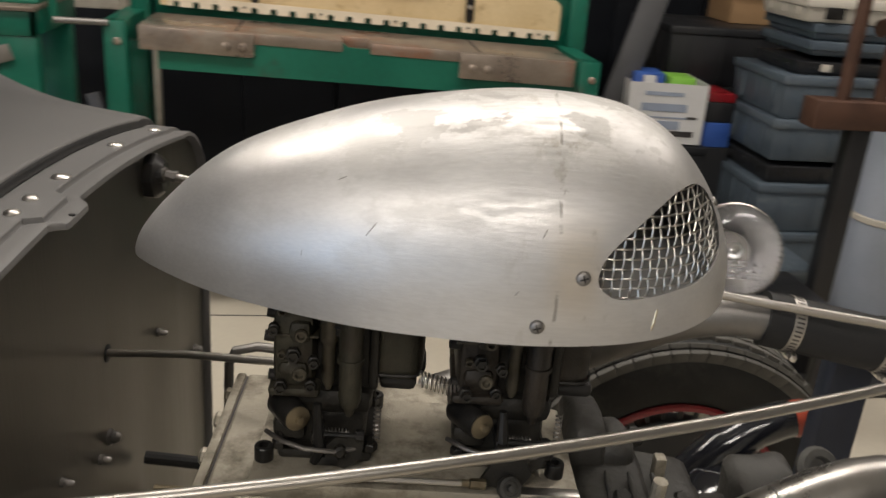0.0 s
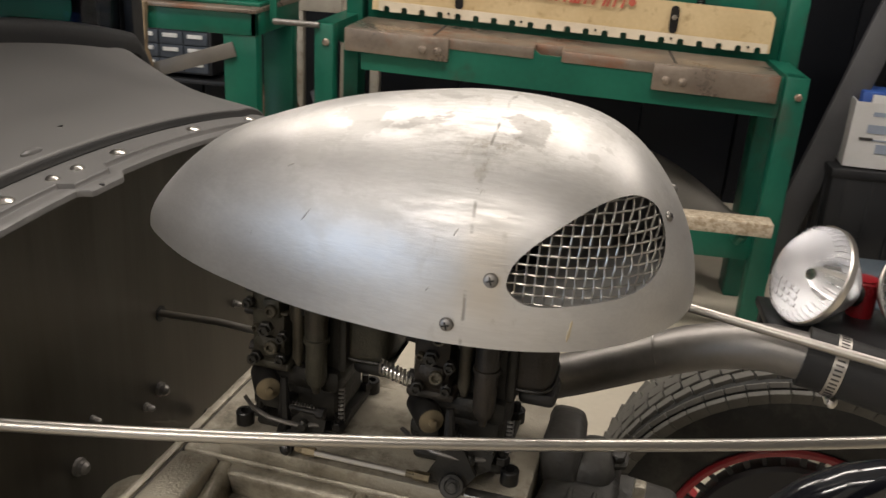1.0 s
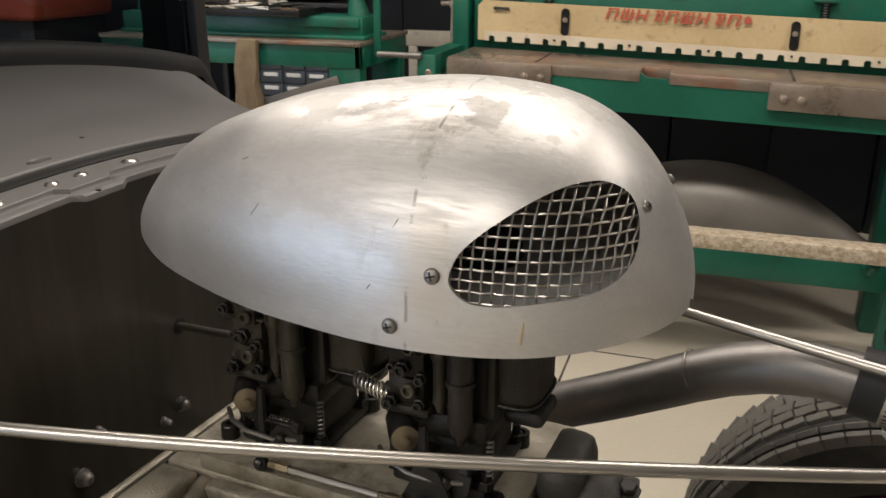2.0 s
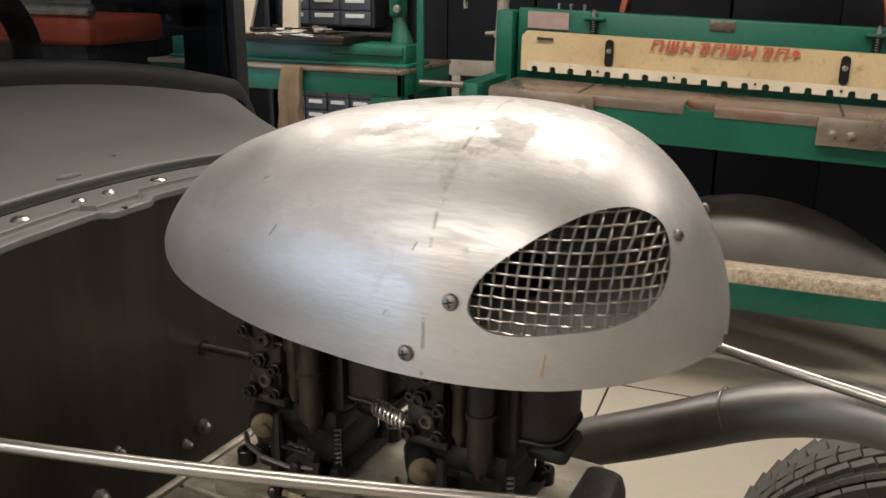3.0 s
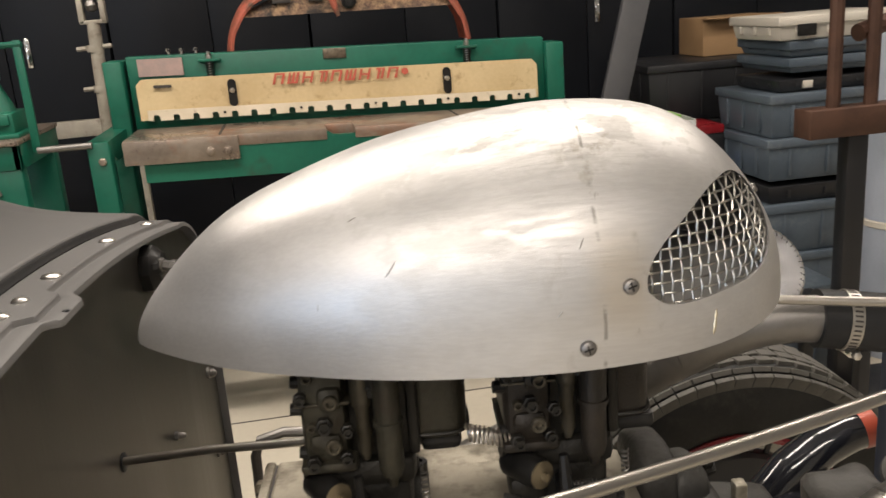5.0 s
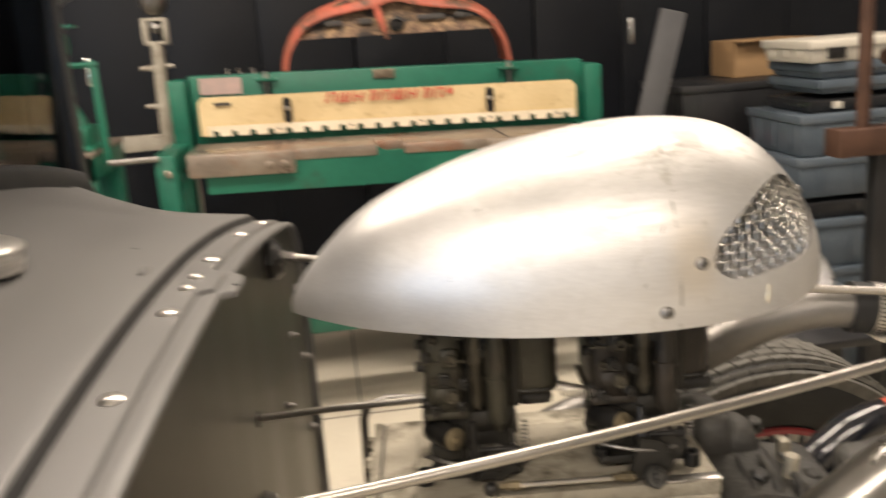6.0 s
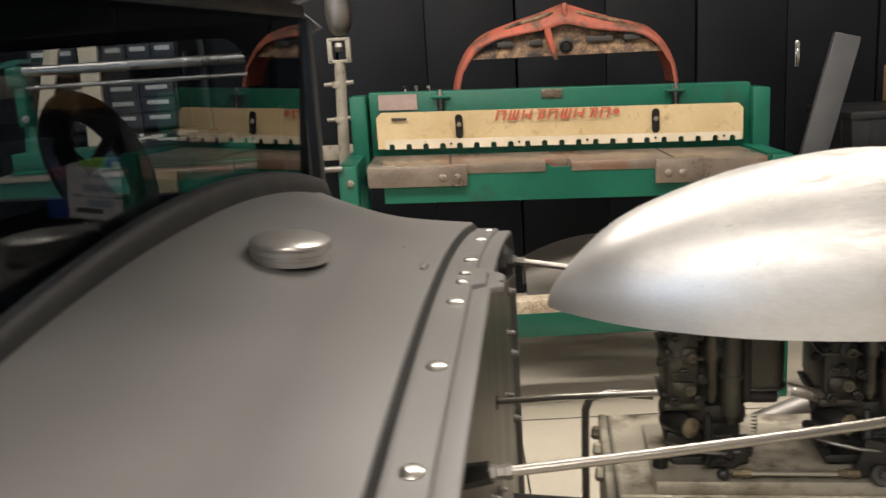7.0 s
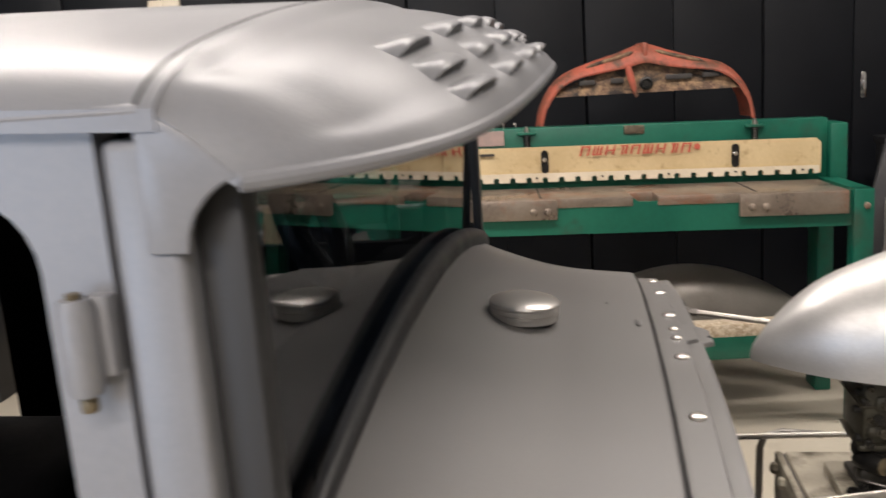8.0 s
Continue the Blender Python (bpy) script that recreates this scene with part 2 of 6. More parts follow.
RUST = surf("rusted_orange_paint", (0.46, 0.105, 0.065), (0.29, 0.085, 0.05), 9, 0.6, 0.0, 70, 0.5, 0.2, 90, 0.1, dirt=(0.10, 0.055, 0.035), dirt_scale=14, dirt_at=0.56)
RUSTY = surf("flaking_rust", (0.42, 0.27, 0.15), (0.08, 0.04, 0.025), 18, 0.75, 0.0, 120, 0.5, 0.4, 120, dirt=(0.03, 0.022, 0.018), dirt_scale=17, dirt_at=0.52)
BROWN = surf("brown_rusted_steel", (0.10, 0.05, 0.032), (0.06, 0.03, 0.02), 14, 0.6, 0.3, 120, 0.4, 0.2, 200)
POLE = surf("worn_grey_pole_paint", (0.40, 0.365, 0.30), (0.30, 0.27, 0.22), 12, 0.5, 0.1, dirt=(0.16, 0.13, 0.10), dirt_scale=20, dirt_at=0.62)
LOCKER = surf("black_cabinet_paint", (0.0095, 0.011, 0.0145), (0.0065, 0.0075, 0.010), 2.5, 0.45, 0.0, 80, 0.2, 0.03, 60, 0.05, spec=0.2)
GREYBOARD = surf("grey_steel_plank", (0.10, 0.10, 0.105), (0.075, 0.075, 0.08), 6, 0.5, 0.2)
CONCRETE = surf("sealed_concrete", (0.60, 0.55, 0.45), (0.50, 0.45, 0.365), 1.6, 0.42, 0.0, 60, 0.25, 0.08, 90, 0.1, dirt=(0.38, 0.335, 0.265), dirt_scale=1.7, dirt_at=0.64)
WALLPAINT = surf("grey_wall_paint", (0.46, 0.45, 0.43), (0.40, 0.39, 0.37), 1.2, 0.7, bump=0.1, bump_scale=60)
# tone chosen so the unseen south wall bounces light onto the scoop
BOUNCEPAINT = surf("bounce_wall_paint", (0.52, 0.50, 0.46), (0.46, 0.44, 0.405), 1.2, 0.7, bump=0.1, bump_scale=60)
CEILPAINT = surf("ceiling_board", (0.62, 0.61, 0.58), (0.56, 0.55, 0.52), 1.0, 0.8)
CRATE = surf("blue_grey_plastic", (0.10, 0.126, 0.154), (0.072, 0.093, 0.116), 5, 0.4, 0.0, 80, 0.3, 0.05, 100, dirt=(0.16, 0.18, 0.195), dirt_scale=11, dirt_at=0.64)
DARKBIN = surf("black_plastic", (0.022, 0.023, 0.025), (0.015, 0.015, 0.017), 6, 0.45)
CARTON = surf("brown_cardboard", (0.36, 0.225, 0.11), (0.29, 0.175, 0.085), 7, 0.8)
WHITEBOX = surf("white_cardboard", (0.66, 0.65, 0.64), (0.58, 0.57, 0.56), 5, 0.65)
WHITEPLAS = surf("ivory_plastic", (0.62, 0.58, 0.50), (0.54, 0.50, 0.43), 4, 0.45)
BLUE = surf("blue_print", (0.04, 0.11, 0.40), (0.03, 0.08, 0.32), 14, 0.5)
LIME = surf("lime_packaging", (0.25, 0.55, 0.07), (0.2, 0.45, 0.06), 14, 0.5)
INK = surf("dark_ink", (0.05, 0.045, 0.04), (0.035, 0.03, 0.03), 20, 0.6)
GREYINK = surf("grey_blue_ink", (0.30, 0.34, 0.42), (0.26, 0.3, 0.38), 20, 0.6)
TYRE = surf("tyre_rubber", (0.014, 0.0136, 0.0126), (0.009, 0.009, 0.0082), 12, 0.75, 0.0, 150, 0.4, 0.2, 200, dirt=(0.045, 0.042, 0.035), dirt_scale=8, dirt_at=0.62)
# paler than the tyre: scuffing, plus light on the tread put into colour
TREAD_LIT = surf("scuffed_lit_tread", (0.115, 0.109, 0.096), (0.068, 0.064, 0.056), 14, 0.75, 0.0, 150, 0.4, 0.2, 200)
REDRIM = surf("red_wheel_paint", (0.27, 0.012, 0.018), (0.20, 0.009, 0.013), 9, 0.3, 0.0, rvar=0.06)
LAMPGLASS = glass_mat("clear_lens_glass", (0.98, 0.985, 1.0), 0.05, 1.3)
WINDSHIELD = glass_mat("windscreen_glass", (0.255, 0.285, 0.31), 0.0, 1.33)
FENDER = surf("bare_steel_fender", (0.20, 0.185, 0.165), (0.14, 0.128, 0.112), 5, 0.45, 0.4)
TREAD = surf("speckled_treadle", (0.62, 0.54, 0.42), (0.34, 0.26, 0.17), 70, 0.6, 0.0, 160, 0.8, 0.4, 90)
WOOD = surf("stained_timber", (0.16, 0.10, 0.055), (0.09, 0.055, 0.03), 8, 0.7, stretch=(1, 1, 0.1))
CANVAS = surf("khaki_sack", (0.24, 0.18, 0.11), (0.16, 0.115, 0.07), 12, 0.85, bump=0.4, bump_scale=90)
LABEL = surf("paper_label", (0.80, 0.80, 0.78), (0.70, 0.70, 0.68), 40, 0.7)
DRAWER = surf("slate_drawer_plastic", (0.060, 0.072, 0.092), (0.045, 0.055, 0.07), 6, 0.45)
ORANGE = surf("orange_red_enamel", (0.44, 0.080, 0.042), (0.35, 0.06, 0.032), 5, 0.4)
BOTTLE = surf("pale_blue_cylinder_paint", (0.42, 0.46, 0.54), (0.34, 0.38, 0.45), 4, 0.4)
YELLOW = surf("brass_streak", (0.66, 0.55, 0.36), (0.58, 0.49, 0.33), 80, 0.4, 0.6)
SCUFF = surf("dark_scuff", (0.44, 0.42, 0.39), (0.26, 0.245, 0.225), 50, 0.5, 0.7)

# ---- building helpers ----
IDENT = Matrix.Identity(4)
CAR = Matrix.Translation((0, 0.6427, 0)) @ Matrix.Rotation(radians(-6.5), 4, "Z")
BASE = {}


def bm_():
    return bmesh.new()


def box(bm, lo, hi, bev=0.0, seg=2, m=None, taper=0.0):
    x0, y0, z0 = lo
    x1, y1, z1 = hi
    t = taper
    co = [(x0 + t, y0 + t, z0), (x1 - t, y0 + t, z0), (x1 - t, y1 - t, z0), (x0 + t, y1 - t, z0), (x0, y0, z1), (x1, y0, z1), (x1, y1, z1), (x0, y1, z1)]
    v = [bm.verts.new(m @ Vector(c) if m else c) for c in co]
    f = [bm.faces.new([v[i] for i in q]) for q in ((3, 2, 1, 0), (4, 5, 6, 7), (0, 1, 5, 4), (1, 2, 6, 5), (2, 3, 7, 6), (3, 0, 4, 7))]
    if bev:
        es = list({e for x in f for e in x.edges})
        bmesh.ops.bevel(bm, geom=es, offset=bev, segments=seg, affect="EDGES", profile=0.5)
    return bm


def frames_along(pts):
    pts = [Vector(p) for p in pts]
    out, up = [], None
    for i, p in enumerate(pts):
        d = (pts[min(i + 1, len(pts) - 1)] - pts[max(i - 1, 0)]).normalized()
        if up is None:
            up = Vector((0, 0, 1)) if abs(d.z) < 0.9 else Vector((1, 0, 0))
        s = d.cross(up).normalized()
        up = s.cross(d).normalized()
        out.append((p, s, up))
    return out


def tube(bm, pts, r, seg=12, cap=True):
    fr = frames_along(pts)
    rings = []
    for i, (p, s, u) in enumerate(fr):
        rad = r[i] if isinstance(r, (list, tuple)) else r
        rings.append([bm.verts.new(p + s * rad * math.cos(a) + u * rad * math.sin(a)) for a in [2 * math.pi * k / seg for k in range(seg)]])
    for a, b in zip(rings, rings[1:]):
        for k in range(seg):
            bm.faces.new((a[k], a[(k + 1) % seg], b[(k + 1) % seg], b[k]))
    if cap:
        bm.faces.new(rings[0][::-1])
        bm.faces.new(rings[-1])
    return bm


def cyl(bm, p0, p1, r, r1=None, seg=16):
    return tube(bm, [p0, p1], [r, r1 if r1 is not None else r], seg)


def lathe(bm, prof, m=None, seg=32):
    """Turns (radius, height) pairs about the local z axis."""
    m = m or IDENT
    rings = []
    for r, h in prof:
        if r < 1e-6:
            rings.append([bm.verts.new(m @ Vector((0, 0, h)))])
        else:
            rings.append([bm.verts.new(m @ Vector((r * math.cos(2 * math.pi * k / seg), r * math.sin(2 * math.pi * k / seg), h))) for k in range(seg)])
    for a, b in zip(rings, rings[1:]):
        for k in range(seg):
            k2 = (k + 1) % seg
            if len(a) == 1 and len(b) > 1:
                bm.faces.new((a[0], b[k2], b[k]))
            elif len(b) == 1 and len(a) > 1:
                bm.faces.new((a[k], a[k2], b[0]))
            elif len(a) > 1:
                bm.faces.new((a[k], a[k2], b[k2], b[k]))
    return bm


def sheet(bm, f, us, vs):
    g = [[bm.verts.new(f(u, v)) for v in vs] for u in us]
    for i in range(len(us) - 1):
        for j in range(len(vs) - 1):
            bm.faces.new((g[i][j], g[i + 1][j], g[i + 1][j + 1], g[i][j + 1]))
    return g


def slab(bm, f, us, vs, thick):
    """A sheet with thickness, as a closed solid; thick is a vector or a function of (u, v)."""
    a = sheet(bm, f, us, vs)
    off = thick if callable(thick) else (lambda u, v: Vector(thick))
    b = sheet(bm, lambda u, v: Vector(f(u, v)) + off(u, v), us, vs)
    nu, nv = len(us), len(vs)
    rim = [(i, 0) for i in range(nu)] + [(nu - 1, j) for j in range(1, nv)] + [(i, nv - 1) for i in range(nu - 2, -1, -1)] + [(0, j) for j in range(nv - 2, 0, -1)]
    for (i, j), (k, l) in zip(rim, rim[1:] + rim[:1]):
        bm.faces.new((a[i][j], b[i][j], b[k][l], a[k][l]))
    bmesh.ops.recalc_face_normals(bm, faces=bm.faces)
    return bm


def prism(bm, outline, m, h):
    """Extrudes a flat outline (local x, y) by h along local z of m."""
    a = [bm.verts.new(m @ Vector((x, y, 0))) for x, y in outline]
    b = [bm.verts.new(m @ Vector((x, y, h))) for x, y in outline]
    bm.faces.new(a[::-1])
    bm.faces.new(b)
    n = len(a)
    for k in range(n):
        bm.faces.new((a[k], a[(k + 1) % n], b[(k + 1) % n], b[k]))
    bmesh.ops.recalc_face_normals(bm, faces=bm.faces)
    return bm


def axis(p, d):
    """A matrix at p whose z axis points along d."""
    return Matrix.Translation(p) @ Vector(d).to_track_quat("Z", "Y").to_matrix().to_4x4()


def mesh_of(name, bm, material, smooth=35):
    bmesh.ops.recalc_face_normals(bm, faces=bm.faces)
    me = bpy.data.meshes.new(name)
    bm.to_mesh(me)
    bm.free()
    for p in me.polygons:
        p.use_smooth = smooth > 0
    if smooth > 0:
        me.set_sharp_from_angle(angle=radians(smooth))
    me.materials.append(material)
    return me


def thing(name, at, label, category, group="", kind="", frame_=None):
    ob = new(name)
    ob.empty_display_size = 0.05
    ob.matrix_world = (frame_ or IDENT) @ Matrix.Translation(at)
    BASE[ob.name] = Vector(at)
    return tagged(ob, label, category, group, kind)


def part(name, bm, material, parent, label="", smooth=35):
    base = BASE[parent.name]
    bm.transform(Matrix.Translation(-base))
    ob = new(name, mesh_of(name, bm, material, smooth))
    ob.parent = parent
    BASE[ob.name] = base
    return tagged(ob, label)


def single(name, bm, material, at, label, category, group="", kind="", frame_=None, smooth=35):
    at = Vector(at)
    bm.transform(Matrix.Translation(-at))
    ob = new(name, mesh_of(name, bm, material, smooth))
    ob.matrix_world = (frame_ or IDENT) @ Matrix.Translation(at)
    BASE[ob.name] = at
    return tagged(ob, label, category, group, kind)


def lin(a, b, n):
    return [a + (b - a) * i / (n - 1) for i in range(n)]


def ease(x):
    x = max(0.0, min(1.0, x))
    return x * x * (3 - 2 * x)


def screw_head(bm, p, d, r=0.0042, h=0.0026):
    """A domed machine-screw head with a cross recess."""
    m = axis(p, d)
    lathe(bm, [(0, -0.002), (r * 0.5, -0.002), (r, 0), (r, h * 0.25), (r * 0.86, h * 0.66), (r * 0.5, h * 0.93), (0, h)], m, 20)
    return m


def rivet(bm, p, d, r=0.005, h=0.0028):
    lathe(bm, [(r, -0.001), (r, h * 0.3), (r * 0.8, h * 0.75), (r * 0.4, h), (0, h * 1.03)], axis(p, d), 18)


def cap_screw(bm, p, r=0.0075, h=0.012):
    """Socket-head cap screw standing up at p."""
    lathe(bm, [(r, 0), (r, h * 0.93), (r * 0.92, h), (r * 0.52, h), (r * 0.5, h * 0.45), (0, h * 0.4)], Matrix.Translation(p), 18)

# ---- room ----
# ceiling and south, east, west walls are unseen, toned for bounced light
X0, X1, Y0, Y1, TOP = -4.2, 4.2, -4.5, 4.75, 3.0
single("floor", box(bm_(), (X0, Y0, -0.12), (X1, Y1, 0)), CONCRETE, (0, 0, 0), "pale sealed concrete workshop floor with stains", "floor", kind="structure", smooth=0)
single("ceiling", box(bm_(), (X0, Y0, TOP), (X1, Y1, TOP + 0.1)), CEILPAINT, (0, 0, TOP), "unseen workshop ceiling board, added pale to bounce light", "ceiling", kind="structure", smooth=0)
single("wall_north", box(bm_(), (X0, Y1, 0), (X1, Y1 + 0.15, TOP)), WALLPAINT, (0, Y1, 0), "painted workshop wall behind the cabinets", "wall", kind="structure", smooth=0)
WW = bm_()
box(WW, (X0 - 0.15, Y0, 0), (X0, -4.3, TOP))
box(WW, (X0 - 0.15, -2.3, 0), (X0, Y1, TOP))
box(WW, (X0 - 0.15, -4.3, 2.2), (X0, -2.3, TOP))
single("wall_west", WW, WALLPAINT, (X0, 0, 0), "unseen workshop side wall with an open doorway, tone set for bounced light", "wall", kind="structure", smooth=0)
single("wall_east", box(bm_(), (X1, Y0, 0), (X1 + 0.15, Y1, TOP)), WALLPAINT, (X1, 0, 0), "unseen grey workshop side wall, tone set for bounced light", "wall", kind="structure", smooth=0)
single("wall_south", box(bm_(), (X0, Y0 - 0.15, 0), (X1, Y0, TOP)), BOUNCEPAINT, (0, Y0, 0), "unseen pale cream workshop wall, added to bounce light onto the scoop", "wall", kind="structure", smooth=0)
JT = bm_()
for gx in (-2.9, -0.045, 2.85):
    box(JT, (gx - 0.003, Y0 + 0.05, 0.0005), (gx + 0.003, Y1 - 0.05, 0.0012))
for gy in (0.35, 2.6):
    box(JT, (X0 + 0.05, gy - 0.003, 0.0005), (X1 - 0.05, gy + 0.003, 0.0012))
single("floor_joint", JT, INK, (0, 0, 0), "dark saw-cut joints in the concrete floor", "floor joint", kind="structure", smooth=0)
# housings for every lamp, the three added fill lamps included
for sx_, sy_, watts_ in STRIPS_AND_FILL:
    fx = thing("ceiling_and_fill_light", (sx_, sy_, 2.84), "long white ceiling strip light out of view; four inferred, three added fill", "ceiling light", "workshop strip lights")
    b = bm_()
    box(b, (sx_ - 0.62, sy_ - 0.13, 2.86), (sx_ + 0.62, sy_ + 0.13, 2.94), 0.008)
    part("housing", b, WHITEPLAS, fx)
    for hx in (-0.5, 0.5):
        part("hanger", cyl(bm_(), (sx_ + hx, sy_, 2.94), (sx_ + hx, sy_, 3.0), 0.004, seg=8), STEEL, fx)

# ---- black cabinets along the back wall ----
CABY = 4.15
for i in range(8):
    x0 = 0.109 + 0.868 * (i - 4)
    cb = thing("tall_cabinet", (x0 + 0.434, CABY + 0.25, 0), "tall black steel storage cabinet with twin doors", "cabinet", "row of black cabinets")
    part("body", box(bm_(), (x0 + 0.004, CABY + 0.02, 0), (x0 + 0.864, CABY + 0.5, 2.2), 0.004), LOCKER, cb)
    for k in (0, 1):
        a = x0 + 0.006 + 0.43 * k
        d = part("door", box(bm_(), (a, CABY, 0.06), (a + 0.426, CABY + 0.022, 2.18), 0.003), LOCKER, cb)
        if (i, k) in ((2, 1), (5, 1)):
            b = bm_()
            hx = -1.10 if i == 2 else 1.46
            box(b, (hx - 0.011, CABY - 0.006, 1.065), (hx + 0.011, CABY, 1.19), 0.003)
            box(b, (hx - 0.007, CABY - 0.022, 1.075), (hx + 0.007, CABY - 0.006, 1.15), 0.004)
            cyl(b, (hx, CABY - 0.012, 1.172), (hx, CABY, 1.172), 0.010, seg=12)
            part("handle", b, CHROME, d, "chrome swing handle with lock")

# ---- foot-operated sheet-metal shear ----


def sl(x, z=0.85):
    return -0.031 * (x - 0.17) * min(1.0, max(0.0, z / 0.8))


def lean(bm):
    for v in bm.verts:
        v.co.z += sl(v.co.x, v.co.z)
    return bm


shear = thing("foot_shear", (0.17, 2.9, 0), "green foot-operated sheet metal shear with cream guard plate", "shear")
b = bm_()
outline = [(-0.655, 0.018), (-0.655, 0.112), (-0.637, 0.130), (0.642, 0.130), (0.660, 0.112), (0.660, 0.018)]
pts = []
n = 21
for k in range(n):
    x = 0.62 - k * 0.0612
    pts += [(x + 0.0105, 0.0), (x + 0.0105, 0.012), (x + 0.006, 0.018), (x - 0.006, 0.018), (x - 0.0105, 0.012), (x - 0.0105, 0.0)]
outline = outline[:-1] + [(0.660, 0.0)] + pts + [(-0.655, 0.0)]
MA = Matrix.Translation((0.17, 2.985, 0.893)) @ Matrix.Rotation(radians(90), 4, "X")
prism(b, outline[::-1], MA, -0.006)
guard = part("guard_plate", lean(b), CREAM, shear, "stained cream guard plate with scalloped lower edge", smooth=0)
b = bm_()
edge = [(-0.63, 0.002)] + [(x, z) for x, z in pts[::-1]] + [(0.65, 0.002), (0.65, 0.030), (-0.63, 0.034)]
prism(b, edge, Matrix.Translation((0.17, 2.9785, 0.892)) @ Matrix.Rotation(radians(90), 4, "X"), 0.004)
part("toothed_strip", lean(b), IVORY, guard, "ivory scalloped finger strip", smooth=0)
for k in range(n):
    if k % 4 == 1:
        x = 0.17 + 0.62 - k * 0.0612 + 0.03
        part("strip_screw", lean(cyl(bm_(), (x, 2.978, 0.908), (x, 2.970, 0.908), 0.004, seg=8)), BLACKBOLT, guard)
for sx0 in (-0.188, 0.516):
    b = bm_()
    o = [(0.0135 * math.cos(a), 0.03 + 0.0135 * math.sin(a)) for a in lin(0, math.pi, 9)] + [(0.0135 * math.cos(a), -0.03 + 0.0135 * math.sin(a)) for a in lin(math.pi, 2 * math.pi, 9)]
    prism(b, o, Matrix.Translation((sx0, 2.981, 0.968)) @ Matrix.Rotation(radians(90), 4, "X"), 0.004)
    slot = part("slot", lean(b), BLACKBOLT, guard, "dark oblong adjusting slot")
    b = bm_()
    lathe(b, [(0.009, 0), (0.009, 0.005), (0.006, 0.008), (0, 0.009)], axis((sx0, 2.977, 0.975), (0, -1, 0)), 6)
    part("slot_bolt", lean(b), STEEL, slot)
b = bm_()
for k in range(9):
    x = -0.062 + k * 0.0465
    gm = Matrix.Translation((x, 2.9785, 0.986)) @ Matrix.Rotation(radians(90), 4, "X") @ Matrix.Scale(1.16, 4)
    for q in ((0, 2), (0, 1, 2), (0, 2), (1, 2))[k % 4]:
        prism(b, [(0.0025 + 0.0115 * q, 0), (0.0092 + 0.0115 * q, 0), (0.0182 + 0.0115 * q, 0.030), (0.0115 + 0.0115 * q, 0.030)], gm, 0.002)
    h = (0.0255, 0.0, 0.0125, 0.0255)[k % 4]
    prism(b, [(0.0075 + h * 0.3, h), (0.026 + h * 0.3, h), (0.0272 + h * 0.3, h + 0.0045), (0.0087 + h * 0.3, h + 0.0045)], gm, 0.0021)
lathe(b, [(0, 0), (0.012, 0), (0.012, 0.002), (0, 0.002)], axis((0.376, 2.9785, 1.006), (0, -1, 0)), 7)
part("lettering", lean(b), RED, guard, "faded red slanted bars of the maker's mark", smooth=0)
b = bm_()
box(b, (-0.43, 2.976, 0.995), (-0.375, 2.9785, 1.004))
part("small_print", lean(b), INK, guard, smooth=0)
b = bm_()
box(b, (-0.51, 3.02, 0.86), (0.866, 3.075, 1.094), 0.006)
beam = part("upper_beam", lean(b), GREEN, shear)
b = bm_()
box(b, (-0.475, 3.0145, 1.03), (-0.335, 3.0205, 1.085))
part("warning_plate", lean(b), PINK, beam, "faded pink warning plate", smooth=0)
b = bm_()
box(b, (0.115, 3.014, 1.058), (0.19, 3.0205, 1.09), 0.002)
part("maker_badge", lean(b), BADGE, beam, "small corroded metal badge")
for sx0 in (-0.25, 0.594):
    b = bm_()
    box(b, (sx0 - 0.035, 2.995, 1.068), (sx0 + 0.035, 3.03, 1.078), 0.003)
    br = part("spring_bracket", lean(b), GREEN, shear)
    b = bm_()
    cyl(b, (sx0, 3.006, 1.0), (sx0, 3.006, 1.10), 0.006, seg=10)
    lathe(b, [(0.011, 0), (0.011, 0.012), (0.008, 0.014), (0, 0.014)], Matrix.Translation((sx0, 3.006, 1.078)), 6)
    part("adjusting_bolt", lean(b), STEEL, br)
    b = bm_()
    tube(b, [(sx0 + 0.012 * math.cos(a), 3.006 + 0.012 * math.sin(a), 1.022 + 0.046 * a / (12 * math.pi)) for a in lin(0, 12 * math.pi, 90)], 0.0022, 6)
    part("spring", lean(b), BLACKBOLT, br)
for bx in (-0.375, -0.335, -0.29):
    b = bm_()
    cyl(b, (bx, 3.04, 1.09), (bx, 3.04, 1.112), 0.005, seg=10)
    lathe(b, [(0.0085, 0), (0.0085, 0.008), (0.006, 0.010), (0, 0.010)], Matrix.Translation((bx, 3.04, 1.104)), 6)
    part("beam_bolt", lean(b), CHROME, beam, "bright bolt on the beam top")
for xa, xb, zt in ((-0.578, -0.52, 1.082), (0.866, 0.928, 1.075)):
    b = bm_()
    box(b, (xa, 2.99, 0.80), (xb, 3.13, zt), 0.006)
    part("side_post", lean(b), GREEN, shear)
b = bm_()
box(b, (-0.50, 2.70, 0.835), (0.09, 2.985, 0.868), 0.002)
box(b, (0.175, 2.70, 0.835), (0.82, 2.985, 0.868), 0.002)
box(b, (0.088, 2.80, 0.835), (0.177, 2.985, 0.868), 0.002)
part("bed", lean(b), BED, shear, "scratched rust-brown steel cutting bed")
